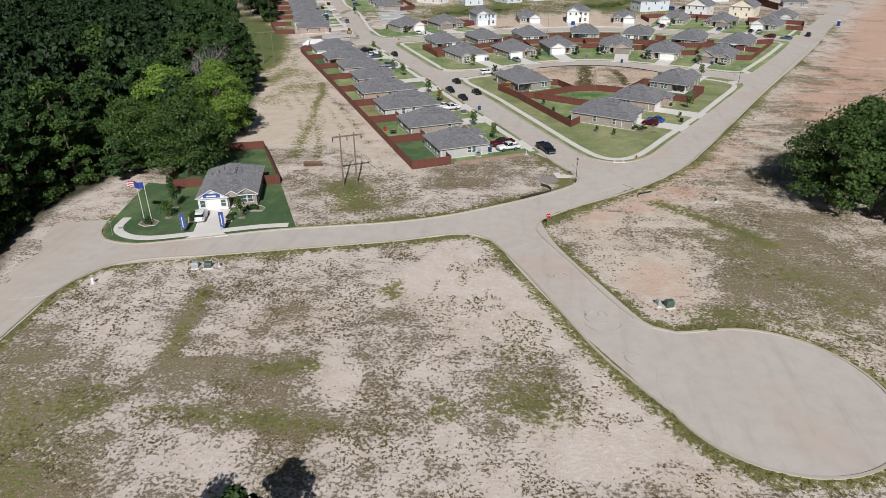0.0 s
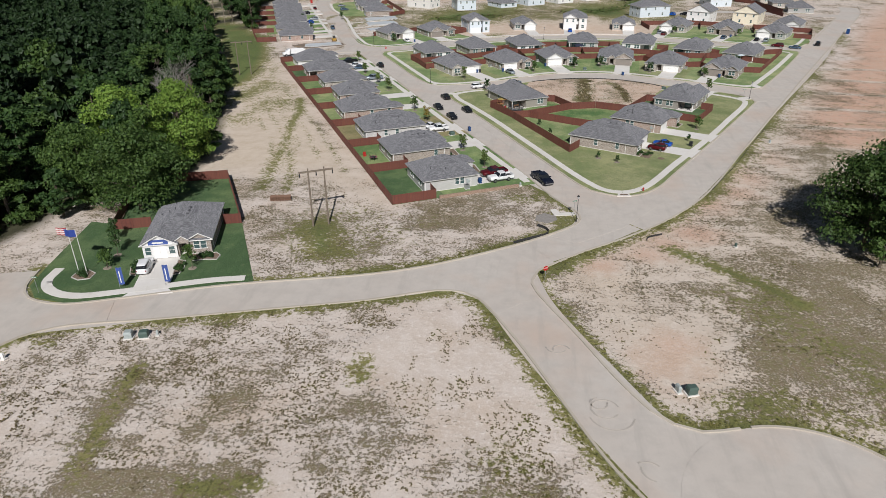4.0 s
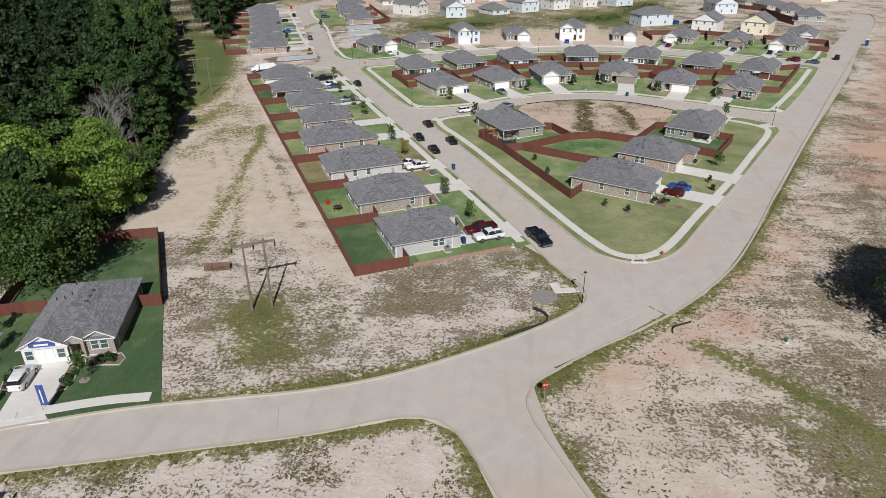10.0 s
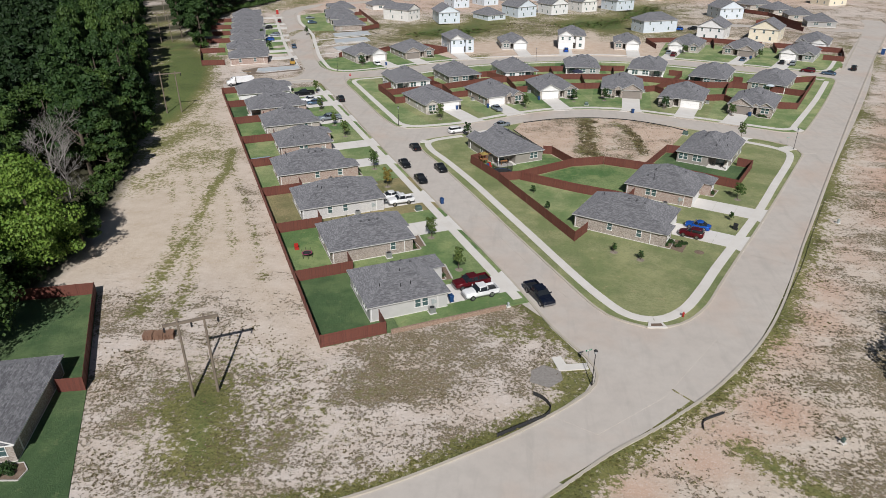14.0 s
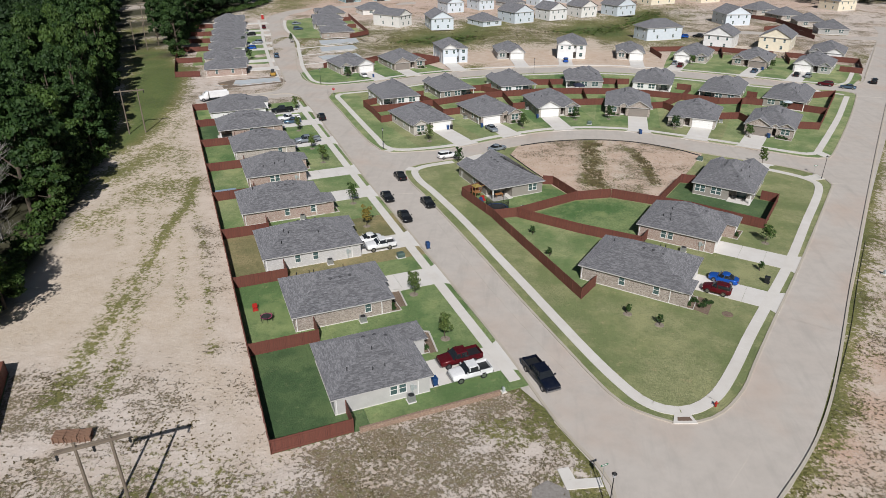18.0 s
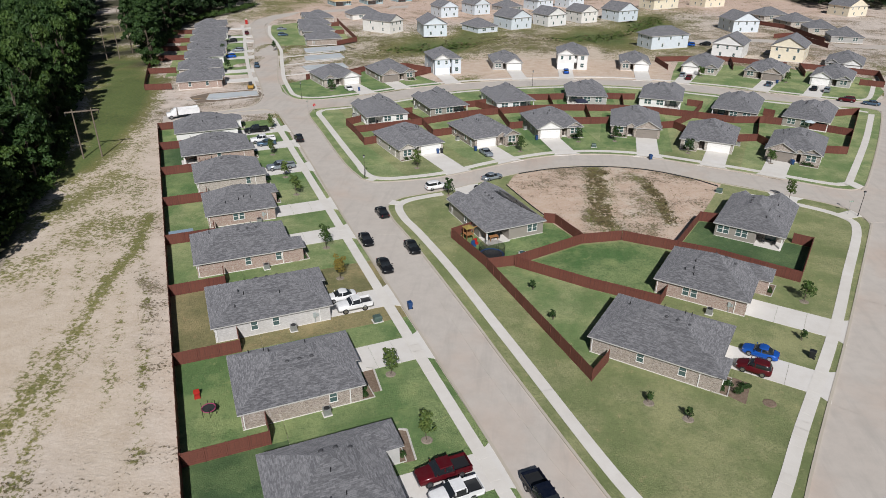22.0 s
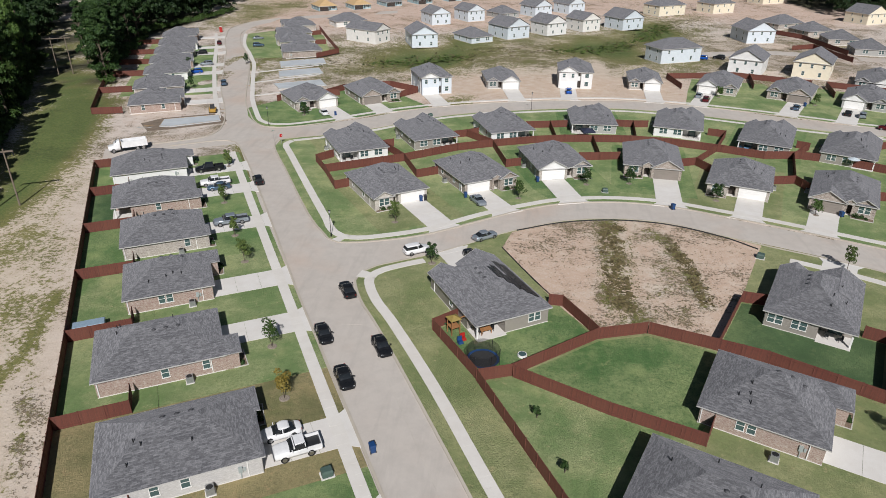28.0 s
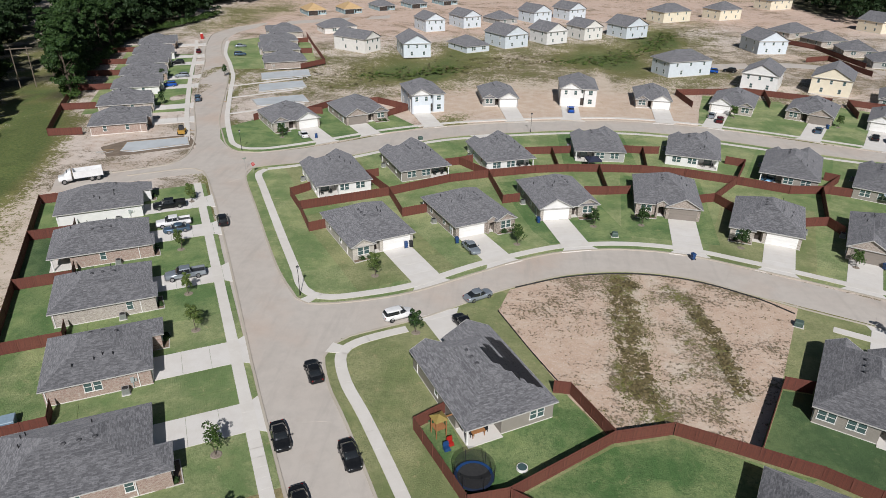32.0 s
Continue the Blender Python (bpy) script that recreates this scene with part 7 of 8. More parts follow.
car(31.4, 156.0, -24.5 + 90, CAR_RED, "dark red hatchback on a driveway", "suv", 0.11, 4.0)
car(-52.3, 89.6, 15, CAR_WHITE, "white family car before the show house", "suv", 0.11)
for cx, cy, a, m_, k_, lb in ((-49.4, 286.6, 33, CAR_WHITE, "sedan", "white sedan on a far driveway"), (18.0, 319.0, 0, CAR_BLUE, "suv", "dark blue car before a white house"), (56.6, 319.2, -22, CAR_SILVER, "sedan", "silver car on a far driveway"), (57.6, 314.6, -22, CAR_RED, "suv", "dark red car on a far driveway"), (80.9, 308.8, -28, CAR_GREYBLUE, "sedan", "grey blue car on a far driveway"), (93.0, 304.4, -28, CAR_BLACK, "sedan", "black car before a far garage"), (96.0, 302.6, -28, CAR_SILVER, "suv", "silver car before a far garage"), (71.0, 377.0, 70, CAR_BLUE, "suv", "bright blue car beyond the ditch"), (77.8, 379.0, 70, CAR_BLACK, "suv", "black car beyond the ditch"), (97.0, 291.0, 66, CAR_RED, "suv", "dark red car parked on the upper street"), (102.5, 288.0, 66, CAR_GREYBLUE, "sedan", "grey blue car parked on the upper street"), (113.8, 296.5, -26, CAR_BLACK, "suv", "black car at the far crossing"), (-116.8, 360.0, 115, CAR_BLACK, "suv", "black car on a far driveway"), (-106.6, 341.4, 115, CAR_SILVER, "suv", "silver car on a far driveway"), (-104.8, 329.0, 115, CAR_BLUE, "suv", "blue car on a far driveway"), (-118.6, 381.2, 22, CAR_RED, "sedan", "red car parked far up the street"), (-89.2, 315.0, 23, CAR_GREYBLUE, "suv", "dark car standing in the far street"), (-107.0, 394.0, -65, CAR_SILVER, "sedan", "silver car far up the street"), (-101.0, 378.0, -65, CAR_GREYBLUE, "suv", "grey car far up the street")):
    car(cx, cy, a, m_, lb, k_)


def dump_truck(x, y, turn):
    ob = thing("dump_truck", pose(x, y, 0.05, 0, 0, turn), "white dump truck with a long tipping bed", "truck")
    part("cab", hull([(4.0, 1.0, 0.95, 0.6, 1.4, 1.5), (2.9, 1.1, 1.05, 0.6, 1.5, 1.65), (2.8, 1.15, 1.1, 0.6, 1.8, 2.0), (1.6, 1.2, 1.15, 0.6, 2.4, 2.7), (1.5, 1.2, 1.15, 0.6, 2.4, 2.7)]), CAR_WHITE, ob)
    part("windscreen", boxes((-0.95, 0.95, 2.2, 2.32, 1.9, 2.4)), CAR_GLASS, ob)
    part("bed", boxes((-1.25, 1.25, -4.2, 1.2, 0.95, 1.1), (-1.25, -1.17, -4.2, 1.2, 1.1, 2.4), (1.17, 1.25, -4.2, 1.2, 1.1, 2.4), (-1.17, 1.17, 1.12, 1.2, 1.1, 2.6), (-1.17, 1.17, -4.2, -4.12, 1.1, 2.3)), CAR_WHITE, ob)
    part("chassis", boxes((-0.5, 0.5, -4.1, 3.8, 0.6, 0.95)), DARK_PLASTIC, ob)
    wheel_set(ob, (3.0, -2.0, -3.2), 1.2, 0.5)


dump_truck(-85.7, 250.4, 152 - 90 + 62)


def skid_steer(x, y, turn):
    yellow = plain("machine_yellow_paint", (0.42, 0.24, 0.04), rough=0.5)
    ob = thing("skid_steer", pose(x, y, 0.03, 0, 0, turn), "yellow skid steer loader standing on bare soil", "machine")
    part("body", boxes((-0.8, 0.8, -1.6, 0.6, 0.4, 1.2, 0.05)), yellow, ob)
    part("cab", boxes((-0.6, 0.6, -0.9, 0.4, 1.2, 2.1, 0.1)), DARK_PLASTIC, ob)
    for s in (-1, 1):
        part("arm", boxes((s * 0.85 - 0.08, s * 0.85 + 0.08, -1.4, 1.4, 0.9, 1.1)), yellow, ob)
    part("bucket", boxes((-0.95, 0.95, 1.3, 2.1, 0.1, 0.6, 0.1)), yellow, ob)
    wheel_set(ob, (0.4, -1.0), 0.95, 0.42)


skid_steer(-79.6, 283.0, 20)


# ---- poles, lamps, signs ----
def h_frame(ax, ay, bx_, by_, h, label):
    c = Vector(((ax + bx_) / 2, (ay + by_) / 2, 0))
    a, b = Vector((ax, ay, 0)) - c, Vector((bx_, by_, 0)) - c
    w = (b - a).normalized()
    ob = thing("power_pole", Matrix.Translation(c), label, "utility pole", "power line poles")
    for q in (a, b):
        part("pole", tube(bmesh.new(), q + Vector((0, 0, -0.3)), q + Vector((0, 0, h)), 0.17, 0.12, 9), POLE_WOOD, ob)
    turn = math.degrees(math.atan2(w.y, w.x))
    m = (a - b).length / 2 + 1.5
    part("crossarm", boxes((-m, m, -0.16, -0.06, -0.12, 0.12), (-m, m, 0.06, 0.16, -0.12, 0.12)), POLE_WOOD, ob).matrix_basis = pose(0, 0, h - 0.55, 0, 0, turn)
    for k in (-m + 0.1, 0, m - 0.1):
        p = part("insulator", tube(tube(tube(bmesh.new(), (0, 0, -0.75), (0, 0, -0.1), 0.09, 0.09, 6), (0, 0, -0.6), (0, 0, -0.55), 0.14, 0.14, 6), (0, 0, -0.35), (0, 0, -0.3), 0.14, 0.14, 6), DARK_PLASTIC, ob)
        p.location = w * k + Vector((0, 0, h - 0.62))


h_frame(-32.2, 106.7, -29.9, 108.0, 10.35, "weathered two-pole power line support on grass")
h_frame(-92.2, 216.4, -89.0, 218.2, 11.0, "two-pole power line support beside dark woods")
h_frame(-148.2, 319.4, -144.6, 321.6, 12.0, "far two-pole support in the green power line way")
h_frame(-178.0, 380, -174.0, 382.5, 11.0, "distant two-pole support in the green way")


def street_lamp(x, y, h=4.9):
    ob = thing("street_lamp", pose(x, y, 0.03), "black post-top street lamp at the kerb", "street lamp", "street lamps")
    part("post", tube(tube(bmesh.new(), (0, 0, -0.1), (0, 0, 0.7), 0.11, 0.08, 8), (0, 0, 0.7), (0, 0, h - 0.5), 0.055, 0.045, 8), BLACK_METAL, ob)
    part("lantern", tube(bmesh.new(), (0, 0, h - 0.5), (0, 0, h - 0.12), 0.13, 0.2, 8), LAMP_CLEAR, ob, "frosted lantern glass")
    part("cap", tube(bmesh.new(), (0, 0, h - 0.12), (0, 0, h + 0.1), 0.25, 0.05, 8), BLACK_METAL, ob)


for x, y in ((12.0, 114.0), (-28.35, 212.4), (64.0, 204.2), (-60.4, 272.8), (6.45, 296.7)):
    street_lamp(x, y)


def lettering(text, size, m, material, parent):
    cu = bpy.data.curves.new("lettering", "FONT")
    cu.body, cu.size, cu.align_x, cu.align_y, cu.extrude = text, size, "CENTER", "CENTER", 0.004
    cu.materials.append(material)
    ob = new("lettering", cu)
    ob.parent, ob.matrix_basis = parent, m
    return ob


def stop_sign(x, y, turn, label):
    ob = thing("stop_sign", pose(x, y, 0.02, 0, 0, turn), label, "road sign")
    part("post", boxes((-0.03, 0.03, -0.03, 0.03, -0.2, 2.35)), STEEL, ob)
    bm = bmesh.new()
    rings = [[bm.verts.new((0.4 * math.cos(radians(22.5 + 45 * i)), d, 2.0 + 0.4 * math.sin(radians(22.5 + 45 * i)))) for i in range(8)] for d in (-0.06, -0.045)]
    bm.faces.new(rings[0][::-1])
    bm.faces.new(rings[1])
    for i in range(8):
        bm.faces.new((rings[0][i], rings[0][(i + 1) % 8], rings[1][(i + 1) % 8], rings[1][i]))
    bmesh.ops.recalc_face_normals(bm, faces=bm.faces)
    part("plate", bm, plain("sign_red", (0.42, 0.012, 0.014), rough=0.4), ob, "red octagonal plate")
    lettering("STOP", 0.27, pose(0, -0.066, 2.0, 90), TRIM, ob)


stop_sign(6.65, 93.2, 24, "red stop sign at the court's mouth")
stop_sign(-52.6, 259.4, 20, "red stop sign at the upper corner")
for x, y, a in ((11.7, 117.2, 30), (-63.6, 80.4, 10), (-55.0, 261.0, 60), (62.6, 205.0, 20)):
    ob = thing("street_name_sign", pose(x, y, 0.03, 0, 0, a), "green street name sign on a thin post", "road sign", "street name signs")
    part("post", tube(bmesh.new(), (0, 0, -0.1), (0, 0, 2.7), 0.03, 0.03, 6), STEEL, ob)
    part("blade", boxes((-0.42, 0.42, -0.012, 0.012, 2.45, 2.65)), plain("sign_green", (0.02, 0.16, 0.08), rough=0.4), ob)
    part("lettering_bar", boxes((-0.3, 0.3, -0.018, 0.018, 2.52, 2.59)), TRIM, ob)


# ---- flags and banners of the show house ----
def banner_cloth(name, w, h, tones, wave, parent, loc, turn=0):
    for i, (t, z0, z1) in enumerate(tones):
        bm = bmesh.new()
        cols = [[bm.verts.new((w * k / 8, wave * math.sin(k * 1.1), z)) for z in (z0 * h, z1 * h)] for k in range(9)]
        for a, b in zip(cols, cols[1:]):
            bm.faces.new((a[0], b[0], b[1], a[1]))
        p = part(name, bm, t, parent)
        p.matrix_basis = pose(*loc, 0, 0, turn)
        s = p.modifiers.new("thick", "SOLIDIFY")
        s.thickness = 0.01


FLAG_RED = plain("flag_red", (0.35, 0.02, 0.025))
FLAG_BLUE = plain("flag_blue", (0.02, 0.05, 0.26))
BANNER_BLUE = plain("banner_blue", (0.05, 0.09, 0.30), (0.035, 0.07, 0.24))
for x, y, tones in ((-61.5, 86.4, [(FLAG_RED if k % 2 == 0 else TRIM, k / 7, (k + 1) / 7) for k in range(7)]), (-59.9, 86.0, [(FLAG_BLUE, 0, 1)])):
    ob = thing("flagpole", pose(x, y, 0.06), "tall white flagpole with a cloth flag", "flagpole", "flagpoles")
    part("pole", tube(bmesh.new(), (0, 0, -0.2), (0, 0, 7.4), 0.06, 0.035, 8), TRIM, ob)
    banner_cloth("flag", -1.8, 1.1, tones, 0.12, ob, (0, 0, 6.2))
for x, y in ((-52.9, 83.0), (-46.9, 84.6)):
    ob = thing("feather_banner", pose(x, y, 0.06, 0, 0, 15), "blue upright feather banner beside the driveway", "banner", "feather banners")
    part("pole", tube(bmesh.new(), (0, 0, -0.1), (0, 0, 3.4), 0.025, 0.02, 6), STEEL, ob)
    banner_cloth("cloth", 0.75, 3.0, [(BANNER_BLUE, 0.1, 1.0)], 0.05, ob, (0, 0, 0.35))
    part("lettering_bar", boxes((0.3, 0.42, -0.08, 0.02, 1.0, 2.8)), TRIM, ob)
ob = thing("wall_banner", pose(SHOW[0], SHOW[1], 0.06, 0, 0, SHOW[2]), "blue sales banner on the garage gable", "banner")
part("cloth", boxes((1.1, 4.0, 7.52, 7.56, 2.25, 3.2)), BANNER_BLUE, ob)
part("lettering_bar", boxes((1.8, 3.4, 7.561, 7.575, 2.6, 2.85)), TRIM, ob)


# ---- utility boxes, bins, hydrant, air conditioners ----
def utility_box(x, y, turn, w, d, h, material, label):
    ob = thing("utility_box", pose(x, y, 0.02, 0, 0, turn), label, "utility box", "utility boxes")
    part("pad", boxes((-w / 2 - 0.15, w / 2 + 0.15, -d / 2 - 0.15, d / 2 + 0.15, -0.1, 0.1)), DRIVE, ob)
    part("cabinet", boxes((-w / 2, w / 2, -d / 2, d / 2, 0.1, h * 0.72)), material, ob)
    part("lid", boxes((-w / 2 - 0.04, w / 2 + 0.04, -d / 2 - 0.04, d / 2 + 0.04, h * 0.72, h, 0.1)), material, ob)


for x, y, a, w, d, h, m_, lb in ((22.6, 70.0, 20, 1.5, 1.1, 1.2, GREEN_BOX, "green transformer cabinet on bare soil"), (21.2, 70.2, 20, 0.5, 1.1, 1.0, PALE_BOX, "pale cabinet beside a green transformer"), (-45.0, 72.0, 15, 1.3, 1.2, 1.1, PALE_BOX, "pale green telephone cabinet by the road"), (-43.2, 72.4, 15, 1.5, 1.2, 1.0, GREEN_BOX, "green transformer cabinet by the road"), (-41.7, 72.9, 15, 0.3, 0.3, 0.9, PALE_BOX, "small pale pedestal by the road"), (-15.2, 160.6, 30, 1.5, 1.2, 1.0, GREEN_BOX, "green transformer on a front lawn"), (42.0, 213.0, -25, 1.5, 1.2, 1.0, GREEN_BOX, "green transformer at the vacant lot's corner"), (20.2, 238.2, 0, 1.4, 1.1, 1.0, GREEN_BOX, "green transformer beside the sidewalk"), (57.8, 163.6, 30, 0.5, 0.4, 0.9, PALE_BOX, "small pale pedestal in the rough field"), (36.6, 107.8, 30, 0.4, 0.4, 0.8, GREEN_BOX, "small green pedestal in the rough field"), (2.0, 129.8, 30, 0.35, 0.35, 0.8, PALE_BOX, "small pedestal at the block wall's end"), (-20.5, 286.5, 30, 1.4, 1.1, 1.0, GREEN_BOX, "green transformer beside the upper street"), (-57.4, 65.8, 0, 0.5, 0.4, 1.0, TRIM, "white marker cabinet by the bend")):
    utility_box(x, y, a, w * 0.72, d * 0.72, h * 0.88, m_, lb)


def bin_cart(x, y, turn, material, label, z=0.1):
    ob = thing("wheelie_bin", pose(x, y - 0.6, z, 0, 0, turn), label, "bin", "wheeled bins")
    part("tub", loft([[(-0.24, -0.28, 0.05), (0.24, -0.28, 0.05), (0.24, 0.24, 0.05), (-0.24, 0.24, 0.05)], [(-0.3, -0.36, 1.0), (0.3, -0.36, 1.0), (0.3, 0.34, 1.0), (-0.3, 0.34, 1.0)]]), material, ob)
    part("lid", boxes((-0.32, 0.32, -0.38, 0.4, 1.0, 1.08, 0.03)), material, ob)
    for s in (-1, 1):
        part("wheel", tube(bmesh.new(), (s * 0.28 - 0.03, -0.3, 0.13), (s * 0.28 + 0.03, -0.3, 0.13), 0.13, 0.13, 8), RUBBER, ob)


bin_cart(-5.9, 130.6, 30, BIN_BLUE, "blue wheeled bin beside a pale wall")
bin_cart(39.4, 159.4, 60, BIN_BLACK, "dark wheeled bin on the lawn beside a driveway", 0.06)
bin_cart(-11.4, 164.8, 30, BIN_BLUE, "blue wheeled bin at the kerb", 0.03)
for x, y, m_ in ((-15.3, 230.0, BIN_BLUE), (-14.5, 230.4, BIN_BLACK), (-7.0, 232.8, BIN_BLUE), (7.0, 242.8, BIN_BLUE), (31.9, 231.9, BIN_BLUE), (62.0, 232.2, BIN_BLUE), (-46.0, 285.0, BIN_BLUE), (84.5, 311.5, BIN_BLUE)):
    bin_cart(x, y, 20, m_, "blue wheeled bin outside a garage" if m_ is BIN_BLUE else "black wheeled bin outside a garage", 0.04)
ob = thing("fire_hydrant", pose(25.2, 129.9, 0.06), "red fire hydrant on the corner grass", "hydrant")
HYDRANT = plain("hydrant_red", (0.36, 0.02, 0.015), rough=0.4)
part("barrel", tube(tube(bmesh.new(), (0, 0, 0), (0, 0, 0.6), 0.12, 0.12, 10), (0, 0, 0.6), (0, 0, 0.78), 0.15, 0.04, 10), HYDRANT, ob)
part("nozzle", tube(bmesh.new(), (-0.24, 0, 0.45), (0.24, 0, 0.45), 0.06, 0.06, 8), HYDRANT, ob)


def air_conditioner(x, y, turn):
    ob = thing("air_conditioner", pose(x, y, 0.06, 0, 0, turn), "grey outdoor air conditioner on a pad", "air conditioner", "outdoor air conditioners")
    part("pad", boxes((-0.5, 0.5, -0.5, 0.5, -0.05, 0.07)), DRIVE, ob)
    part("casing", boxes((-0.4, 0.4, -0.4, 0.4, 0.07, 0.85)), STEEL, ob)
    part("grille", tube(bmesh.new(), (0, 0, 0.85), (0, 0, 0.9), 0.34, 0.3, 12), DARK_PLASTIC, ob)


for u, v, deep, wide, *_ in ROW:
    air_conditioner(*row_at(u + 2.0, v - wide / 2 - 0.35), 30)
air_conditioner(29.3, 167.6, -25)
for hx, hy, a, w, d, mat_, s, dr in FRONT:
    q = pose(hx, hy, 0, 0, 0, a - 180) @ Vector((-s * (w / 2 + 0.35), -1.0, 0))
    air_conditioner(q.x, q.y, a)
for hx, hy, a, w, d, mat_, pt in REAR:
    q = pose(hx, hy, 0, 0, 0, a) @ Vector((-(w / 2 + 0.35), 2.5, 0))
    air_conditioner(q.x, q.y, a)

# ---- silt fences, pallets, construction ground ----
def silt_fence(points, label, high=0.3):
    ob = thing("silt_fence", Matrix(), label, "silt fence")
    line = smooth_line(points, 0.6)
    part("cloth", ribbon(line, 0.015, 0.015, -0.1, high), SILT, ob)
    for q in line[::3]:
        part("stake", tube(bmesh.new(), (q.x, q.y, -0.2), (q.x, q.y, high + 0.18), 0.02, 0.016, 5), POLE_WOOD, ob)


silt_fence([(1.7, 104.4), (5.1, 106.9), (6.7, 108.0), (7.3, 109.4), (6.6, 110.8), (5.4, 111.6)], "black silt fence sagging round a bare corner", 0.5)
silt_fence([(23.0, 108.0), (23.4, 109.4), (25.8, 110.9)], "short black silt fence on red soil")
silt_fence([(3.0, 218.4), (11.1, 222.6), (20.7, 224.8), (29.9, 223.9), (38, 220.0), (42.6, 216)], "low black silt fence along the vacant lot")
silt_fence([(0.6, 211.6), (5.0, 202.8), (9.3, 194.9)], "low silt fence at the vacant lot's side")
silt_fence([(38.4, 132.4), (46, 146.6), (53.0, 161.0), (60, 175)], "long low black silt cloth along the street's edge", 0.1)
PALLET_WOOD = plain("reddish_pallet_wood", (0.27, 0.15, 0.095), (0.19, 0.115, 0.08), 1.5, 0.9)
PALLET_MID = meshed("pallet", boxes((-0.04, 0.04, -0.58, 0.7, 0.0, 0.1)))
PALLET_BOARD = meshed("board", boxes((-0.6, 0.6, -0.07, 0.07, -0.015, 0.015)))
for k in range(3):
    ob = thing("pallet_stack", pose(-43.0 + 1.25 * k, 116.8 + 0.25 * k, 0.02, 0, 0, 12 + 4 * k), "stack of brown wooden pallets on sand", "pallets", "pallet stacks")
    for z in range(5):
        pallet = part("pallet", PALLET_MID, PALLET_WOOD, ob)
        pallet.location = (0, 0, z * 0.16)
        for k2 in range(6):
            part("board", PALLET_BOARD, PALLET_WOOD, pallet).location = (0, -0.48 + 0.22 * k2, 0.115)
        for s2 in (-1, 1):
            part("stringer", PALLET_MID, PALLET_WOOD, pallet).location = (s2 * 0.5, 0, 0)
structure("gravel_patch", slab([(5.0, 113.8), (7.2, 113.0), (8.8, 114.6), (8.6, 116.2), (6.6, 117.2), (5.2, 116)], -0.03, 0.03), plain("grey_gravel", (0.30, 0.28, 0.26), (0.22, 0.20, 0.18), 3.0, 0.95, bump=0.8), "small patch of grey gravel", "gravel")
structure("pavement", slab([(7.6, 118.7), (8.4, 116.2), (11.9, 117.0), (11.7, 118.1), (9.3, 117.6), (8.7, 119.1)], -0.03, 0.09), WALK, "short angled piece of new sidewalk", "sidewalk")
PAD = plain("wet_slab_concrete", (0.52, 0.555, 0.575), (0.42, 0.445, 0.46), 0.2, 0.6)
MUD = plain("dark_wet_mud", (0.13, 0.10, 0.075), (0.22, 0.17, 0.125), 0.8, 0.8, bump=0.6)
FORM_WOOD = plain("form_lumber", (0.40, 0.28, 0.16), (0.32, 0.22, 0.13), 2.0, 0.9)
PADS = [[(-83.4, 349.4), (-69.2, 357.8), (-65.8, 348.7), (-79.7, 340.2)], [(-78.6, 334.2), (-66.4, 341.3), (-62.6, 333.4), (-75.2, 325.0)], [(-74.2, 316.6), (-61.1, 324.1), (-57.2, 316.9), (-70.2, 309.6)], [(-89.2, 274.4), (-76.8, 280.4), (-74.2, 275.2), (-84.6, 268.4), (-87.6, 268.6)]]
for k, pts in enumerate(PADS):
    structure("house_pad", slab(pts, -0.05, 0.22), PAD, "fresh pale concrete house slab without walls", "slab")
    for (ax, ay), (cx, cy) in zip(pts, pts[1:] + pts[:1]):
        turn, far = math.degrees(math.atan2(cy - ay, cx - ax)), math.hypot(cx - ax, cy - ay)
        ob = thing("form_board", pose(ax, ay, 0, 0, 0, turn) @ Matrix.Translation((0, -0.06, 0)), "bare lumber board along a new slab", "board", "slab form boards")
        part("plank", boxes((0.15, far - 0.15, -0.04, 0.04, 0.0, 0.27)), FORM_WOOD, ob)
# narrow strips of concrete from the street to the slabs
for (ax, ay), (cx, cy) in (((-85.8, 331.4), (-66.4, 346.6)), ((-81.2, 317.4), (-63.4, 331.4)), ((-75.2, 301.2), (-58.0, 314.8))):
    structure("pavement", ribbon([Vector((ax, ay, 0)), Vector((cx, cy, 0))], 0.55, 0.55, -0.05, 0.07), DRIVE, "narrow pale concrete strip beside a house slab", "path")
structure("mud", slab([(-93.6, 270.6), (-90.4, 275.8), (-77.6, 282.4), (-72.6, 275.6), (-73.6, 273.2), (-84.6, 266.6), (-88.6, 264.6)], -0.05, 0.02), MUD, "dark wet mud round a new slab", "mud")
rng_p = random.Random(77)
for k in range(16):
    px_, py_ = ((-90.6, 267.6), (-91.4, 269), (-78.8, 285.2), (-84.0, 326.5), (-79.6, 312.0), (-88.2, 340.2))[k % 6]
    x, y = px_ + rng_p.uniform(-1.3, 1.3), py_ + rng_p.uniform(-1.3, 1.3)
    ob = thing("lumber_plank", pose(x, y, 0.03, 0, 0, rng_p.uniform(0, 180)), "loose lumber plank lying on bare soil", "plank", "loose lumber")
    part("plank", boxes((-1.1, 1.1, -0.07, 0.07, 0, 0.06)), FORM_WOOD if k % 3 else TRIM_GREY, ob)
ob = thing("portable_toilet", pose(136.5, 325.5, 0.02, 0, 0, 60), "blue portable toilet beside the far street", "portable toilet")
part("cabin", boxes((-0.6, 0.6, -0.6, 0.6, 0.0, 2.2)), BIN_BLUE, ob)
part("roof", boxes((-0.63, 0.63, -0.63, 0.63, 2.2, 2.4, 0.15)), TRIM, ob)
ob = thing("portable_toilet", pose(-129.5, 407.5, 0.02, 0, 0, 20), "red portable toilet by the far bend", "portable toilet")
part("cabin", boxes((-0.6, 0.6, -0.6, 0.6, 0.0, 2.2)), HYDRANT, ob)
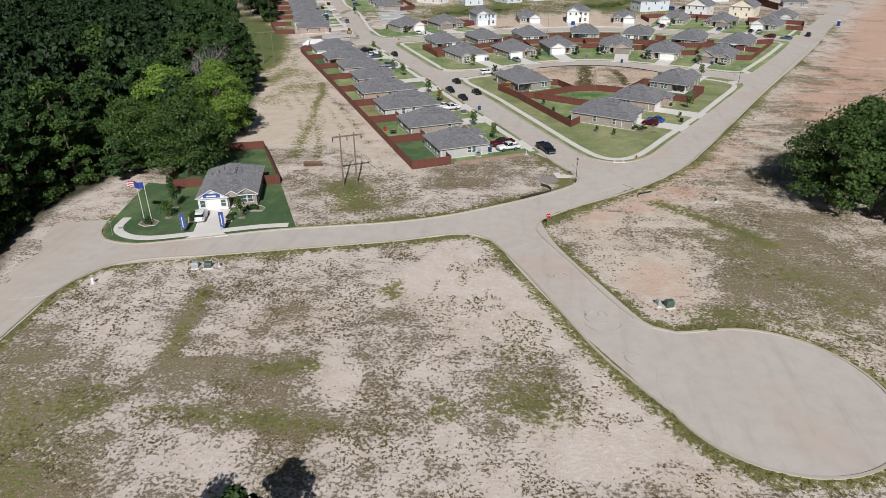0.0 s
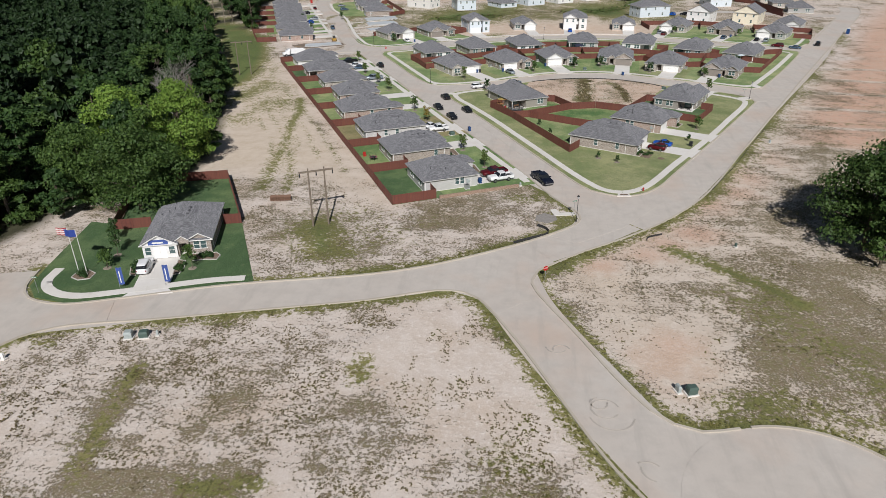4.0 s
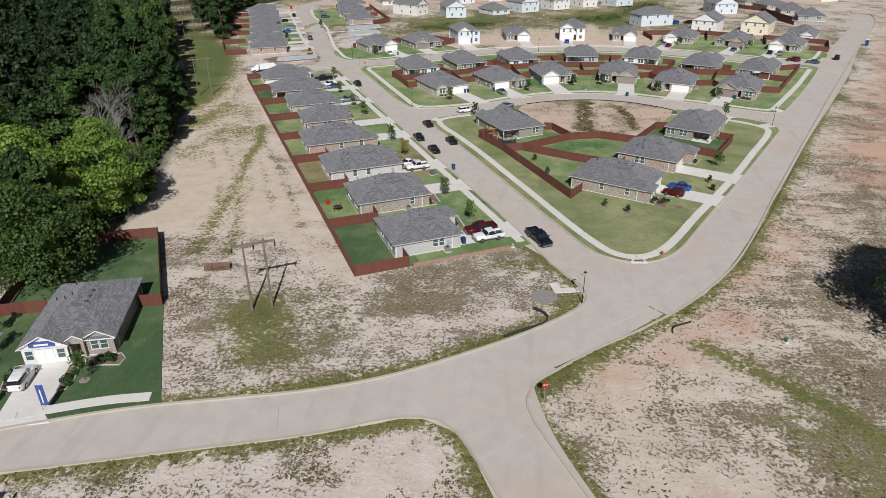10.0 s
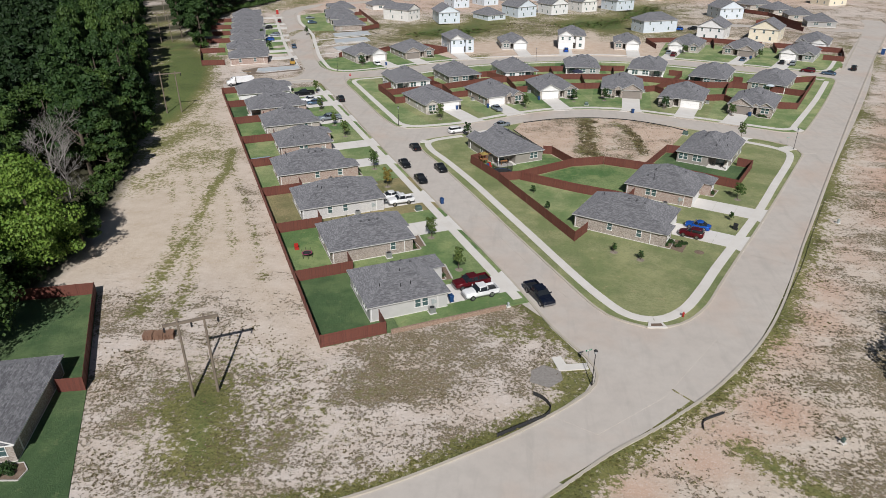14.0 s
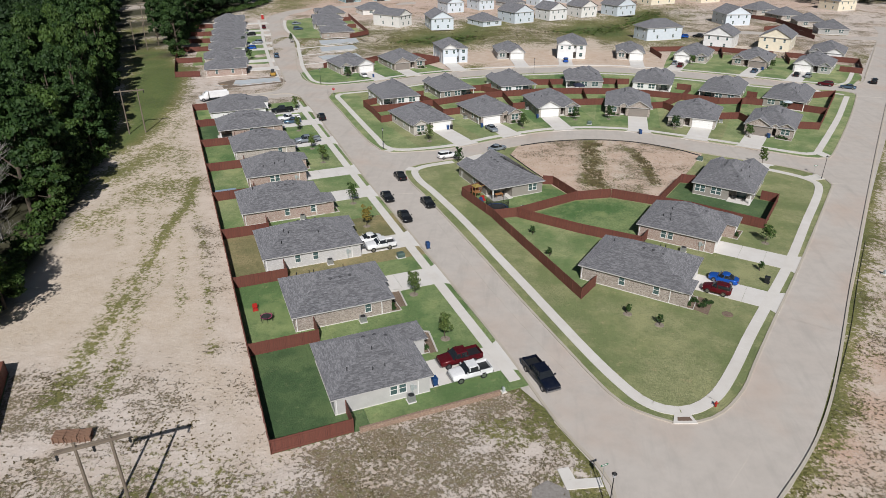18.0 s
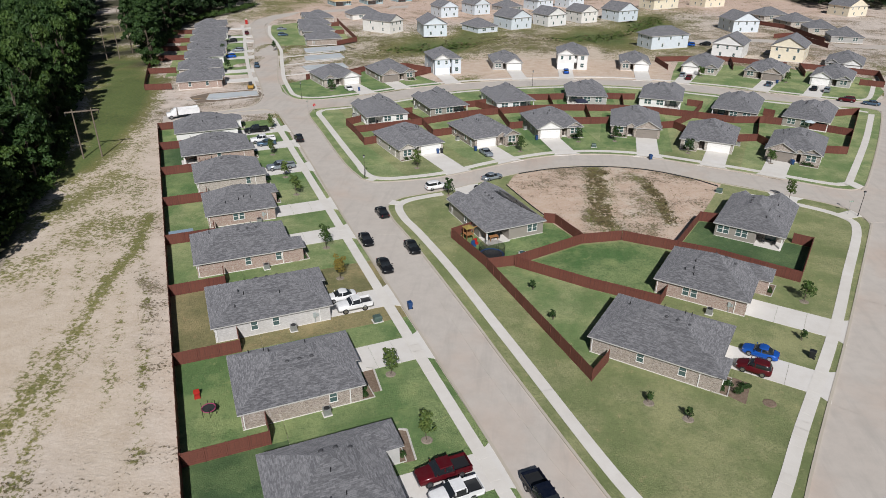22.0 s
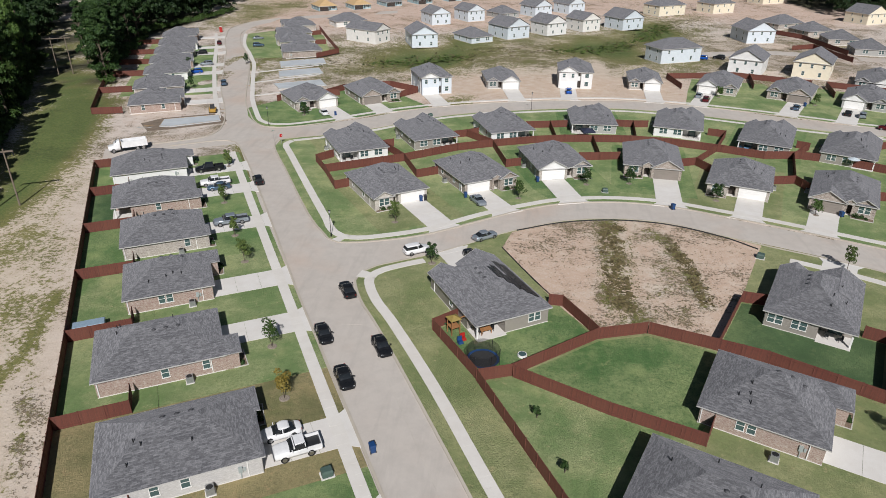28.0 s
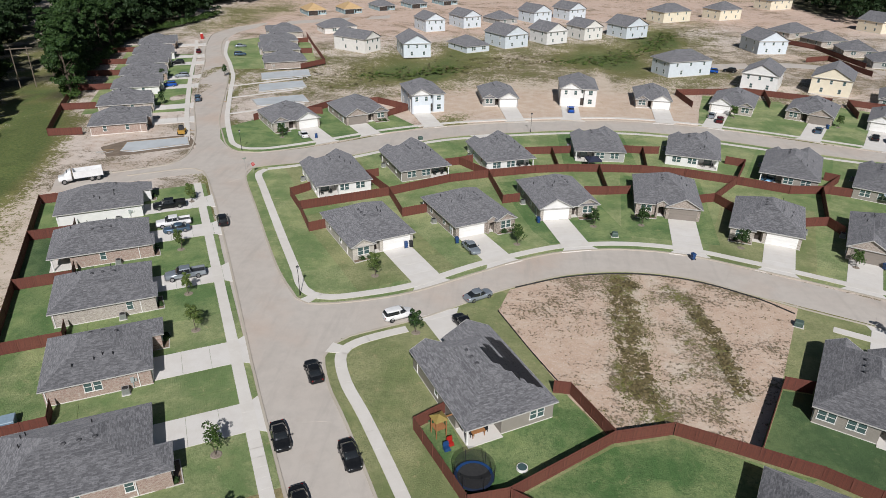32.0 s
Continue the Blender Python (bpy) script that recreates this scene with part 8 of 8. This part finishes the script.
part("roof", boxes((-0.63, 0.63, -0.63, 0.63, 2.2, 2.4, 0.15)), TRIM, ob)

# ---- yard things ----
def trampoline(x, y, r, pad, label, net=True):
    ob = thing("trampoline", pose(x, y, 0.066), label, "trampoline")
    part("mat", tube(bmesh.new(), (0, 0, 0.72), (0, 0, 0.75), r * 0.86, r * 0.86, 24), SILT, ob)
    bm = bmesh.new()
    ring = [[bm.verts.new((q * math.cos(i * math.pi / 12), q * math.sin(i * math.pi / 12), 0.77)) for i in range(24)] for q in (r * 0.84, r)]
    for i in range(24):
        bm.faces.new((ring[0][i], ring[1][i], ring[1][(i + 1) % 24], ring[0][(i + 1) % 24]))
    part("edge_pad", bm, pad, ob)
    for i in range(6):
        a = i * math.pi / 3
        part("pole", tube(bmesh.new(), (r * math.cos(a), r * math.sin(a), 0), (r * 1.02 * math.cos(a), r * 1.02 * math.sin(a), 2.4 if net else 1.3), 0.03, 0.03, 6), BLACK_METAL, ob)
    if net:
        bm = bmesh.new()
        rings = [[bm.verts.new((r * math.cos(i * math.pi / 12), r * math.sin(i * math.pi / 12), z)) for i in range(24)] for z in (0.78, 2.35)]
        for i in range(24):
            bm.faces.new((rings[0][i], rings[0][(i + 1) % 24], rings[1][(i + 1) % 24], rings[1][i]))
        part("net", bm, NET, ob, "black see-through safety net")


def net_material():
    """Black mesh cloth, see-through between its threads."""
    m, nt, b = shader("black_net", 0.9)
    p = place(nt)
    nt.links.new(blend(nt, noise_of(nt, p, 6.0), col(0.012, 0.012, 0.013), col(0.022, 0.022, 0.024)), b.inputs["Base Color"])
    b.inputs["Alpha"].default_value = 0.5
    return m


NET = net_material()
trampoline(-0.9, 180.2, 2.0, BIN_BLUE, "round black trampoline with blue pad and net")
trampoline(-29.7, 140.6, 0.8, plain("pink_pad", (0.42, 0.06, 0.16)), "small pink child's trampoline on the lawn", False)
PLAY_WOOD = plain("play_set_wood", (0.36, 0.17, 0.07), (0.28, 0.13, 0.05), 2.0)
ob = thing("play_set", pose(-5.1, 186.4, 0.066, 0, 0, 35), "wooden play set with swings and slide", "play set")
for px, py in ((-0.6, -0.6), (0.6, -0.6), (0.6, 0.6), (-0.6, 0.6)):
    part("post", boxes((px - 0.05, px + 0.05, py - 0.05, py + 0.05, 0, 2.3)), PLAY_WOOD, ob)
part("deck", boxes((-0.65, 0.65, -0.65, 0.65, 1.1, 1.18)), PLAY_WOOD, ob)
part("canopy", meshed("canopy", hip(-0.8, 0.8, -0.8, 0.8, 2.3, 0.6)), plain("play_canopy", (0.30, 0.22, 0.06)), ob)
part("swing_beam", boxes((0.6, 3.0, -0.06, 0.06, 2.0, 2.12), (2.9, 3.0, -0.8, -0.7, 0, 2.0), (2.9, 3.0, 0.7, 0.8, 0, 2.0)), PLAY_WOOD, ob)
part("slide", loft([[(-0.25, 0.65, 1.15), (0.25, 0.65, 1.15), (0.25, 0.7, 1.05), (-0.25, 0.7, 1.05)], [(-0.25, 2.3, 0.2), (0.25, 2.3, 0.2), (0.25, 2.3, 0.1), (-0.25, 2.3, 0.1)]]), plain("slide_green", (0.05, 0.22, 0.10), rough=0.4), ob)
for x, y, m_, lb in ((-4.0, 184.2, BIN_BLUE, "blue plastic toy on the rear lawn"), (-3.7, 185.0, HYDRANT, "red plastic toy on the rear lawn"), (-32.2, 143.0, HYDRANT, "red child's chair on the lawn")):
    ob = thing("garden_toy", pose(x, y, 0.066, 0, 0, 30), lb, "toy", "garden toys")
    part("seat", boxes((-0.35, 0.35, -0.35, 0.35, 0.0, 0.35, 0.08)), m_, ob)
    part("back", boxes((-0.35, 0.35, 0.2, 0.35, 0.35, 0.9, 0.05)), m_, ob)
ob = thing("paddling_pool", pose(3.9, 182.4, 0.066), "small round paddling pool beside the fence", "pool")
part("ring", tube(bmesh.new(), (0, 0, 0), (0, 0, 0.28), 0.62, 0.58, 16), TRIM, ob)
part("water", tube(bmesh.new(), (0, 0, 0.28), (0, 0, 0.285), 0.5, 0.5, 16), GLASS, ob)
ob = thing("covered_box", pose(*row_at(2.6, 71.6), 0.06, 0, 0, 29), "long low box under a blue-grey cover", "storage box")
part("box", boxes((-1.9, 1.9, -0.75, 0.75, 0, 0.95)), plain("blue_grey_tarpaulin", (0.17, 0.25, 0.33), (0.13, 0.20, 0.27), rough=0.6), ob)
part("lid", boxes((-1.95, 1.95, -0.8, 0.8, 0.95, 1.05, 0.06)), plain("pale_blue_tarpaulin", (0.26, 0.35, 0.43), rough=0.6), ob)


def chair(x, y, turn, material=DARK_PLASTIC):
    ob = thing("patio_chair", pose(x, y, 0.16, 0, 0, turn), "dark outdoor chair under a porch roof", "chair", "patio chairs")
    part("seat", boxes((-0.27, 0.27, -0.25, 0.25, 0.38, 0.45)), material, ob)
    part("backrest", boxes((-0.27, 0.27, 0.2, 0.27, 0.45, 0.95)), material, ob)
    for a in (-0.24, 0.24):
        for b in (-0.22, 0.22):
            part("leg", boxes((a - 0.02, a + 0.02, b - 0.02, b + 0.02, 0, 0.38)), material, ob)


for hx, hy, a, w, d, pt in ((44.1, 197.4, -26.4, 11.2, 15.5, 1), (-1.3, 194.4, 30.7, 11.6, 16.3, -1), *[(r[0], r[1], r[2], r[3], r[4], r[6]) for r in REAR]):
    m = pose(hx, hy, 0, 0, 0, a)
    for k in (-0.9, 0.7):
        q = m @ Vector((pt * (w / 2 - 2.4) + k, -d / 2 + 1.4, 0))
        chair(q.x, q.y, a + (90 if k < 0 else -70))
ob = thing("patio_table", pose(*(pose(-1.4, 194.4, 0, 0, 0, 31) @ Vector((-3.6, -6.9, 0)))[:2], 0.16, 0, 0, 31), "pale wooden patio table under the porch", "table")
part("tabletop", boxes((-0.8, 0.8, -0.45, 0.45, 0.68, 0.74)), PLAY_WOOD, ob)
for a in (-0.7, 0.7):
    for b in (-0.36, 0.36):
        part("leg", boxes((a - 0.04, a + 0.04, b - 0.04, b + 0.04, 0, 0.68)), PLAY_WOOD, ob)
ob = thing("garden_umbrella", pose(75.2, 258.6, 0.06), "pale blue open garden umbrella behind a house", "umbrella")
part("pole", tube(bmesh.new(), (0, 0, 0), (0, 0, 2.4), 0.03, 0.03, 6), TRIM, ob)
part("canopy", tube(bmesh.new(), (0, 0, 2.1), (0, 0, 2.55), 1.3, 0.05, 8), plain("umbrella_cloth", (0.55, 0.62, 0.66)), ob)

TENT_BLUE = plain("navy_tent_cloth", (0.018, 0.022, 0.045), (0.026, 0.03, 0.055), 2.0)
ob = thing("canopy_tent", pose(19.6, 272.2, 0.06, 0, 0, 12), "dark navy canopy tent on a back patio", "tent")
part("canopy", meshed("canopy", hip(-1.5, 1.5, -1.5, 1.5, 2.15, 0.42)), TENT_BLUE, ob)
for a, b, c, d in ((-1.5, 1.5, -1.52, -1.48), (-1.5, 1.5, 1.48, 1.52), (-1.52, -1.48, -1.46, 1.46), (1.48, 1.52, -1.46, 1.46)):
    part("valance", boxes((a, b, c, d, 1.9, 2.2)), TENT_BLUE, ob)
for a in (-1.44, 1.44):
    for b in (-1.44, 1.44):
        part("leg", boxes((a - 0.025, a + 0.025, b - 0.025, b + 0.025, 0, 2.1)), STEEL, ob)
POOL_BLUE = plain("pool_vinyl", (0.16, 0.42, 0.72), (0.22, 0.50, 0.78), rough=0.4)
ob = thing("inflatable_pool", pose(56.2, 269.9, 0.1, 0, 0, -16), "light blue inflatable pool on a back patio", "pool")
for a, b, c, d in ((-1.3, 1.3, -0.75, -0.5), (-1.3, 1.3, 0.5, 0.75), (-1.3, -1.05, -0.5, 0.5), (1.05, 1.3, -0.5, 0.5)):
    part("rim", boxes((a, b, c, d, 0, 0.42)), POOL_BLUE, ob)
part("floor", boxes((-1.05, 1.05, -0.5, 0.5, 0, 0.22)), plain("pool_water", (0.30, 0.58, 0.80), rough=0.1), ob)

# solar panels on the corner house's roof
panel_m = pose(-1.3, 194.4, 0.06, 0, 0, 30.7)
slope_a = math.degrees(math.atan(0.53))
for r_, n_, off in ((0, 9, 0.0), (1, 9, 0.4), (2, 8, 1.2), (3, 5, 2.4), (4, 3, 3.6)):
    for k in range(n_):
        ob = thing("solar_panel", panel_m @ pose(5.8 - 1.05 - r_ * 0.92, -5.2 + off + k * 1.08, 2.42 + 0.53 * (1.05 + r_ * 0.92) + 0.08, 0, slope_a, 0), "dark solar panel on a shingle roof", "solar panel", "roof solar panels")
        part("frame", boxes((-0.515, 0.515, -0.535, 0.535, -0.05, 0.0)), BLACK_METAL, ob)
        part("panel_glass", boxes((-0.50, 0.50, -0.52, 0.52, 0.001, 0.012)), SOLAR, ob)


# ---- young trees, beds ----
RING_MULCH = plain("bleached_mulch", (0.30, 0.255, 0.205), (0.20, 0.165, 0.13), 5.0, 0.95, bump=0.8)


def young_tree(x, y, h, r, material, seed, label, ring=True, leaves=520):
    rng = np.random.default_rng(seed)
    ob = thing("young_tree", pose(x, y, 0.06), label, "tree", "young street trees")
    ls = [(r * 0.5 * math.cos(k * 2.4) * rng.uniform(0.2, 1), r * 0.5 * math.sin(k * 2.4) * rng.uniform(0.2, 1), h * (0.38 + 0.055 * k), r * rng.uniform(0.38, 0.6) * (1 - 0.04 * k)) for k in range(10)]
    part("trunk", trunk_mesh(rng, h, 0.06, ls, 5), BARK, ob)
    part("crown", cloud_mesh("crown", leaf_cloud(rng, ls, leaves, 0.15, 1.0), material), material, ob)
    if ring:
        part("mulch_ring", tube(bmesh.new(), (0, 0, 0), (0, 0, 0.06), 0.62, 0.5, 16), RING_MULCH, ob)
    return ob


YOUNG = [(-27.7, 180.7, 4.2, 1.6, LEAF_OAK), (-23.0, 171.2, 4.0, 1.4, LEAF_YELLOW), (-39.5, 202.0, 4.2, 1.5, LEAF_YOUNG), (-44.6, 210.8, 3.6, 1.2, LEAF_YOUNG), (-10.2, 205.0, 3.8, 1.2, LEAF_DARK), (-11.4, 149.6, 3.8, 1.3, LEAF_YOUNG), (-5.7, 139.3, 4.0, 1.2, LEAF_YOUNG), (43.4, 172.4, 3.4, 1.6, LEAF_OAK), (-18.6, 219.4, 4.2, 1.4, LEAF_YOUNG), (3.2, 233.0, 3.8, 1.6, LEAF_OAK), (16.9, 241.9, 3.6, 1.4, LEAF_DARK), (25.6, 243.5, 3.8, 1.5, LEAF_DARK), (41.1, 236.5, 3.6, 1.4, LEAF_DARK), (54.1, 210.2, 4.6, 1.3, LEAF_YOUNG), (-54.4, 283.6, 3.6, 1.5, LEAF_DARK), (-59.2, 92.6, 4.6, 1.25, LEAF_DARK), (-62.2, 97.1, 4.2, 1.1, LEAF_DARK), (-58.3, 88.4, 3.2, 1.7, LEAF_OAK), (-45.6, 90.0, 4.2, 1.5, LEAF_OAK), (57.6, 231.6, 3.2, 1.4, LEAF_OAK), (-52.0, 224.0, 3.8, 1.2, LEAF_YOUNG), (-58.8, 243.0, 3.8, 1.3, LEAF_YOUNG), (62.5, 318.0, 3.4, 1.4, LEAF_OAK), (88, 312.5, 3.4, 1.3, LEAF_OAK), (-110.5, 335.0, 3.8, 1.4, LEAF_DARK), (-97.0, 307.5, 3.8, 1.4, LEAF_DARK), (-93.5, 344, 3.8, 1.4, LEAF_DARK)]
for k, (x, y, h, r, m_) in enumerate(YOUNG):
    young_tree(x, y, h, r, m_, 70 + k, "young yellowing tree in a mulch ring" if m_ is LEAF_YELLOW else "young green tree in a mulch ring on a lawn")
for k, (x, y) in enumerate(((18.1, 147.9), (21.9, 145.7), (5.4, 171.2), (8.0, 163.5), (39.6, 162.4))):
    young_tree(x, y, 1.7, 0.55, LEAF_DARK, 120 + k, "small newly planted sapling on a lawn", k < 2, 120)


def bed(points, label, shrubs, seed, edge=True):
    ob = thing("flower_bed", Matrix(), label, "flower bed", "planted beds")
    part("soil", slab(points, 0.0, 0.12), MULCH, ob)
    if edge:
        part("edging", ribbon([Vector((*p, 0)) for p in [*points, points[0]]], 0.06, 0.06, 0.0, 0.18), PAVER, ob)
    rng = np.random.default_rng(seed)
    for _ in range(shrubs):
        t = rng.dirichlet(np.ones(len(points)))
        c = np.array(points).T @ t
        r = rng.uniform(0.28, 0.55)
        part("shrub", cloud_mesh("shrub", leaf_cloud(rng, [(c[0], c[1], r * 0.9, r), (c[0] + 0.15, c[1], r * 0.6, r * 0.8)], 110, 0.11, 1.0), LEAF_DARK), LEAF_DARK, ob)


def local_bed(place_, pts, label, shrubs, seed, edge=True):
    m = pose(place_[0], place_[1], 0, 0, 0, place_[2])
    bed([tuple((m @ Vector((px, py, 0)))[:2]) for px, py in pts], label, shrubs, seed, edge)


local_bed(SHOW, [(-0.15, 8.4), (-0.15, 13.2), (-1.1, 13.0), (-1.5, 11.0), (-1.3, 9.0)], "mulch bed with low plants beside the driveway", 9, 301)
local_bed(SHOW, [(5.15, 7.4), (5.15, 12.6), (6.0, 12.2), (6.4, 10.0), (6.1, 7.6)], "curved mulch bed with shrubs beside the driveway", 9, 302)
local_bed(SHOW, [(-1.4, 6.9), (-5.6, 6.9), (-6.3, 8.0), (-5.9, 9.3), (-4.2, 9.0), (-2.2, 9.1)], "stone-edged planted bed before the brick bedroom", 12, 303)
bed([(-61.9, 86.2), (-60.6, 87.4), (-59.0, 86.6), (-58.9, 85.0), (-60.4, 84.4), (-61.8, 85.0)], "round planted bed at the flagpoles' foot", 8, 304)


def front_bed(hx, hy, a, w, d, s, seed):
    m = pose(hx, hy, 0, 0, 0, a)
    ww, f = w / 2 - 0.42, d / 2 - 0.42
    x0, x1 = -s * ww, -s * (ww - w * 0.31)
    pts = [(m @ Vector((px, py, 0)))[:2] for px, py in ((x0, f - 0.75), (x1, f - 0.75), (x1, f + 0.7), (x0, f + 0.9))]
    bed([tuple(p) for p in pts], "planted bed with low shrubs before a house", 5, seed)


for i, (u, v, deep, wide, side, *_) in enumerate(ROW):
    front_bed(*row_at(u, v), 28.4 - 90, wide, deep, side, 200 + i)
for k, (hx, hy, a, w, d, mat_, s, dr) in enumerate(FRONT):
    front_bed(hx, hy, a - 180, w, d, -s, 220 + k)
for k, q in enumerate(((21.7, 158.7, -25.2 - 90, 12.0, 16.2, -1), (31.5, 174.7, -25.0 - 90, 12.0, 14.6, 1), (-56.4, 295.6, 36 - 180, 12.6, 14.5, -1), (-40.0, 304.6, 33 - 180, 12.6, 15.5, 1))):
    front_bed(*q, 240 + k)


# ---- rubber marks of turning cars on the court ----
def skid_mark(cx, cy, r, a0, a1, label="dark rubber arc on the concrete"):
    line = [Vector((cx + r * math.cos(radians(a)), cy + r * math.sin(radians(a)), 0)) for a in np.linspace(a0, a1, 24)]
    structure("tyre_mark", ribbon(line, 0.075, 0.075, 0.06, lift + 0.006), TYRE_MARK, label, "tyre mark")


TYRE_MARK = concrete_material("rubbed_concrete", (0.40, 0.365, 0.325), (0.47, 0.425, 0.375), (0.33, 0.30, 0.27), 0.7)
for cx, cy, r, a0, a1 in ((13.0, 66.2, 1.5, 20, 330), (12.4, 67.0, 0.9, 100, 380), (13.6, 65.4, 2.4, 200, 350), (8.6, 76.4, 1.0, 10, 200), (8.0, 77.0, 1.3, 190, 330), (16.4, 57.6, 1.4, 40, 130), (17.2, 58.0, 1.5, 170, 260)):
    skid_mark(cx, cy, r, a0, a1)

# ---- weeds, one mass of tufts each ----
def tufts(name, spots_, size, material, label, seed, blades=5):
    rng = np.random.default_rng(seed)
    n = len(spots_)
    out = []
    for k in range(blades):
        a = rng.uniform(0, 6.283, n)
        r = size * rng.uniform(0.3, 1.0, n)
        c = np.column_stack([spots_ + rng.normal(scale=size * 0.55, size=(n, 2)), np.zeros(n)])
        w = np.column_stack([np.cos(a), np.sin(a), np.zeros(n)]) * r[:, None]
        s = np.column_stack([-np.sin(a), np.cos(a), np.zeros(n)]) * r[:, None] * 0.6
        up = np.column_stack([np.zeros(n), np.zeros(n), r * rng.uniform(0.3, 0.9, n)])
        out.append(np.stack([c - w, c - s + up * 0.5, c + w * 0.8 + up, c + s + up * 0.4], 1).reshape(-1, 3))
    ob = new(name, cloud_mesh(name, np.concatenate(out) + np.array([0, 0, 0.01]), material))
    return tagged(ob, label, "weeds", kind="stuff")


rng_t = np.random.default_rng(5)


def scatter(poly, count, clump=1.0, keep=0.5):
    """Spots in a polygon, gathered in patches."""
    p = np.array(poly)
    lo, hi = p.min(0), p.max(0)
    q = rng_t.uniform(lo, hi, (count, 2))
    q = q[inside_by(q[:, 0], q[:, 1], poly) > 0.3]
    f = np.array([noise.noise((x * 0.13, y * 0.13, 3.0)) + 0.6 * noise.noise((x * 0.5, y * 0.5, 7.0)) for x, y in q])
    return q[f > keep]


def off_street(q):
    gap = np.minimum.reduce([near_line(q[:, 0], q[:, 1], [(p.x, p.y) for p in smooth_line(l, 4)]) - h for l, h in STREETS.values()])
    for poly in FILLS:
        gap = np.minimum(gap, -inside_by(q[:, 0], q[:, 1], poly))
    return q[(gap > 0.25) & (np.hypot(q[:, 0] - BULB[0], q[:, 1] - BULB[1]) > BULB[2] + 0.25)]


FIELD_SOUTH = [(-58, 34), (-60, 60), (-57, 70), (-47, 74.5), (-30, 79.6), (-10, 86), (-3.5, 85.2), (5, 70.5), (16, 51), (20, 44), (28, 40), (36, 40), (30, 20), (-50, 20)]
FIELD_EAST = [(13, 79), (7, 91), (14, 103), (28, 116.5), (39, 131), (53.5, 160.5), (73, 199.5), (94, 241), (120, 270), (120, 180), (80, 120), (75, 90), (60, 60), (44, 58), (36, 67), (20, 66.5)]
FIELD_NORTH = [(-34, 89), (-19, 92.5), (0, 104), (6, 112), (10, 116), (5, 127), (0, 131), (-21, 116.5), (-28, 128), (-46, 130), (-55, 126), (-44, 106)]
LOT = [(3, 217), (9.8, 194.8), (13.9, 188.4), (20.3, 191), (28.6, 188), (35, 200), (42.6, 216.8), (29.9, 223.8), (11.1, 222.4)]
dry_spots = off_street(np.concatenate([scatter(FIELD_SOUTH, 34000, keep=0.12), scatter(FIELD_EAST, 34000, keep=0.12), scatter(FIELD_NORTH, 7000, keep=0.2)]))
tufts("weeds", dry_spots, 0.15, WEED, "dry brown weeds scattered over sandy ground", 21, 4)
kerb_spots = []
for line in (KERB_SOUTH, KERB_EAST[:14], KERB_NORTH[7:12], arc):
    for q in smooth_line(line, 0.35):
        for _ in range(3):
            kerb_spots.append((q.x + rng_t.normal(scale=0.9), q.y + rng_t.normal(scale=0.9)))
kerb_spots = off_street(np.array(kerb_spots))
green_spots = off_street(np.concatenate([kerb_spots, scatter(FIELD_SOUTH, 9000, keep=0.48), scatter(FIELD_EAST, 12000, keep=0.4), scatter(LOT, 1300, keep=0.05), scatter([(16, 224), (15, 205), (15, 192), (21, 192), (22, 205), (23, 224)], 2600, keep=-0.4)]))
tufts("green_weeds", green_spots, 0.2, WEED_GREEN, "green and yellowing weeds in clumps", 22, 5)
tufts("lot_brush", np.concatenate([scatter([(25.5, 222), (28, 210), (28.8, 197), (31.5, 197), (31, 210), (28.5, 222)], 420, keep=-0.3), scatter([(17, 223), (16, 206), (15.6, 196), (20, 192), (20, 206), (22, 223)], 620, keep=-0.3)]) + np.zeros(2), 0.42, WEED, "tall dry brush growing on the vacant lot", 23, 8)
ditch_spots = np.array([(q.x + rng_t.normal(scale=3.2), q.y + rng_t.normal(scale=3.2)) for q in smooth_line(DITCH, 0.35)])
tufts("ditch_brush", ditch_spots, 0.75, LEAF_YOUNG, "green brush growing along the drainage ditch", 24, 7).location.z = -0.7
bank_spots = np.array([(q.x + rng_t.normal(scale=7.5), q.y + rng_t.normal(scale=7.5)) for q in smooth_line(DITCH, 0.6)])
tufts("bank_brush", bank_spots, 0.55, WEED, "dry brown brush on the ditch's banks", 25, 6)
bed([(27.0, 150.3), (28.8, 148.9), (30.4, 152.6), (28.7, 153.6)], "dark mulch bed with stones and round shrubs", 5, 61, False)
ob = thing("mulch_ring", pose(31.5, 149.4, 0.07), "bare brown mulch ring on the corner lawn", "flower bed")
part("soil", tube(bmesh.new(), (0, 0, 0), (0, 0, 0.05), 0.75, 0.6, 16), MULCH, ob)
EDGE_BLOCK = meshed("block", boxes((-0.21, 0.21, -0.1, 0.1, 0.0, 0.16)))
for pts in ([(-8.9, 140.5), (-8.0, 140.5), (-6.4, 136.4)], [(-14.5, 150.3), (-13.6, 150.3), (-11.9, 146.5)]):
    ob = thing("bed_edging", pose(0, 0, 0.06), "white L-shaped stone edging of a flower bed", "edging", "front bed edgings")
    for (ax, ay), (cx, cy) in zip(pts, pts[1:]):
        n = max(2, int(math.hypot(cx - ax, cy - ay) / 0.45))
        for k in range(n):
            q = part("block", EDGE_BLOCK, PAVER, ob)
            q.matrix_basis = pose(ax + (cx - ax) * (k + 0.5) / n, ay + (cy - ay) * (k + 0.5) / n, 0, 0, 0, math.degrees(math.atan2(cy - ay, cx - ax)))
    structure("flower_bed", slab([pts[0], pts[1], pts[2], (pts[2][0] - 1.1, pts[2][1] - 0.5), (pts[0][0] - 0.2, pts[0][1] - 0.9)], 0.0, 0.085), MULCH, "narrow mulch bed along a row house", "flower bed")
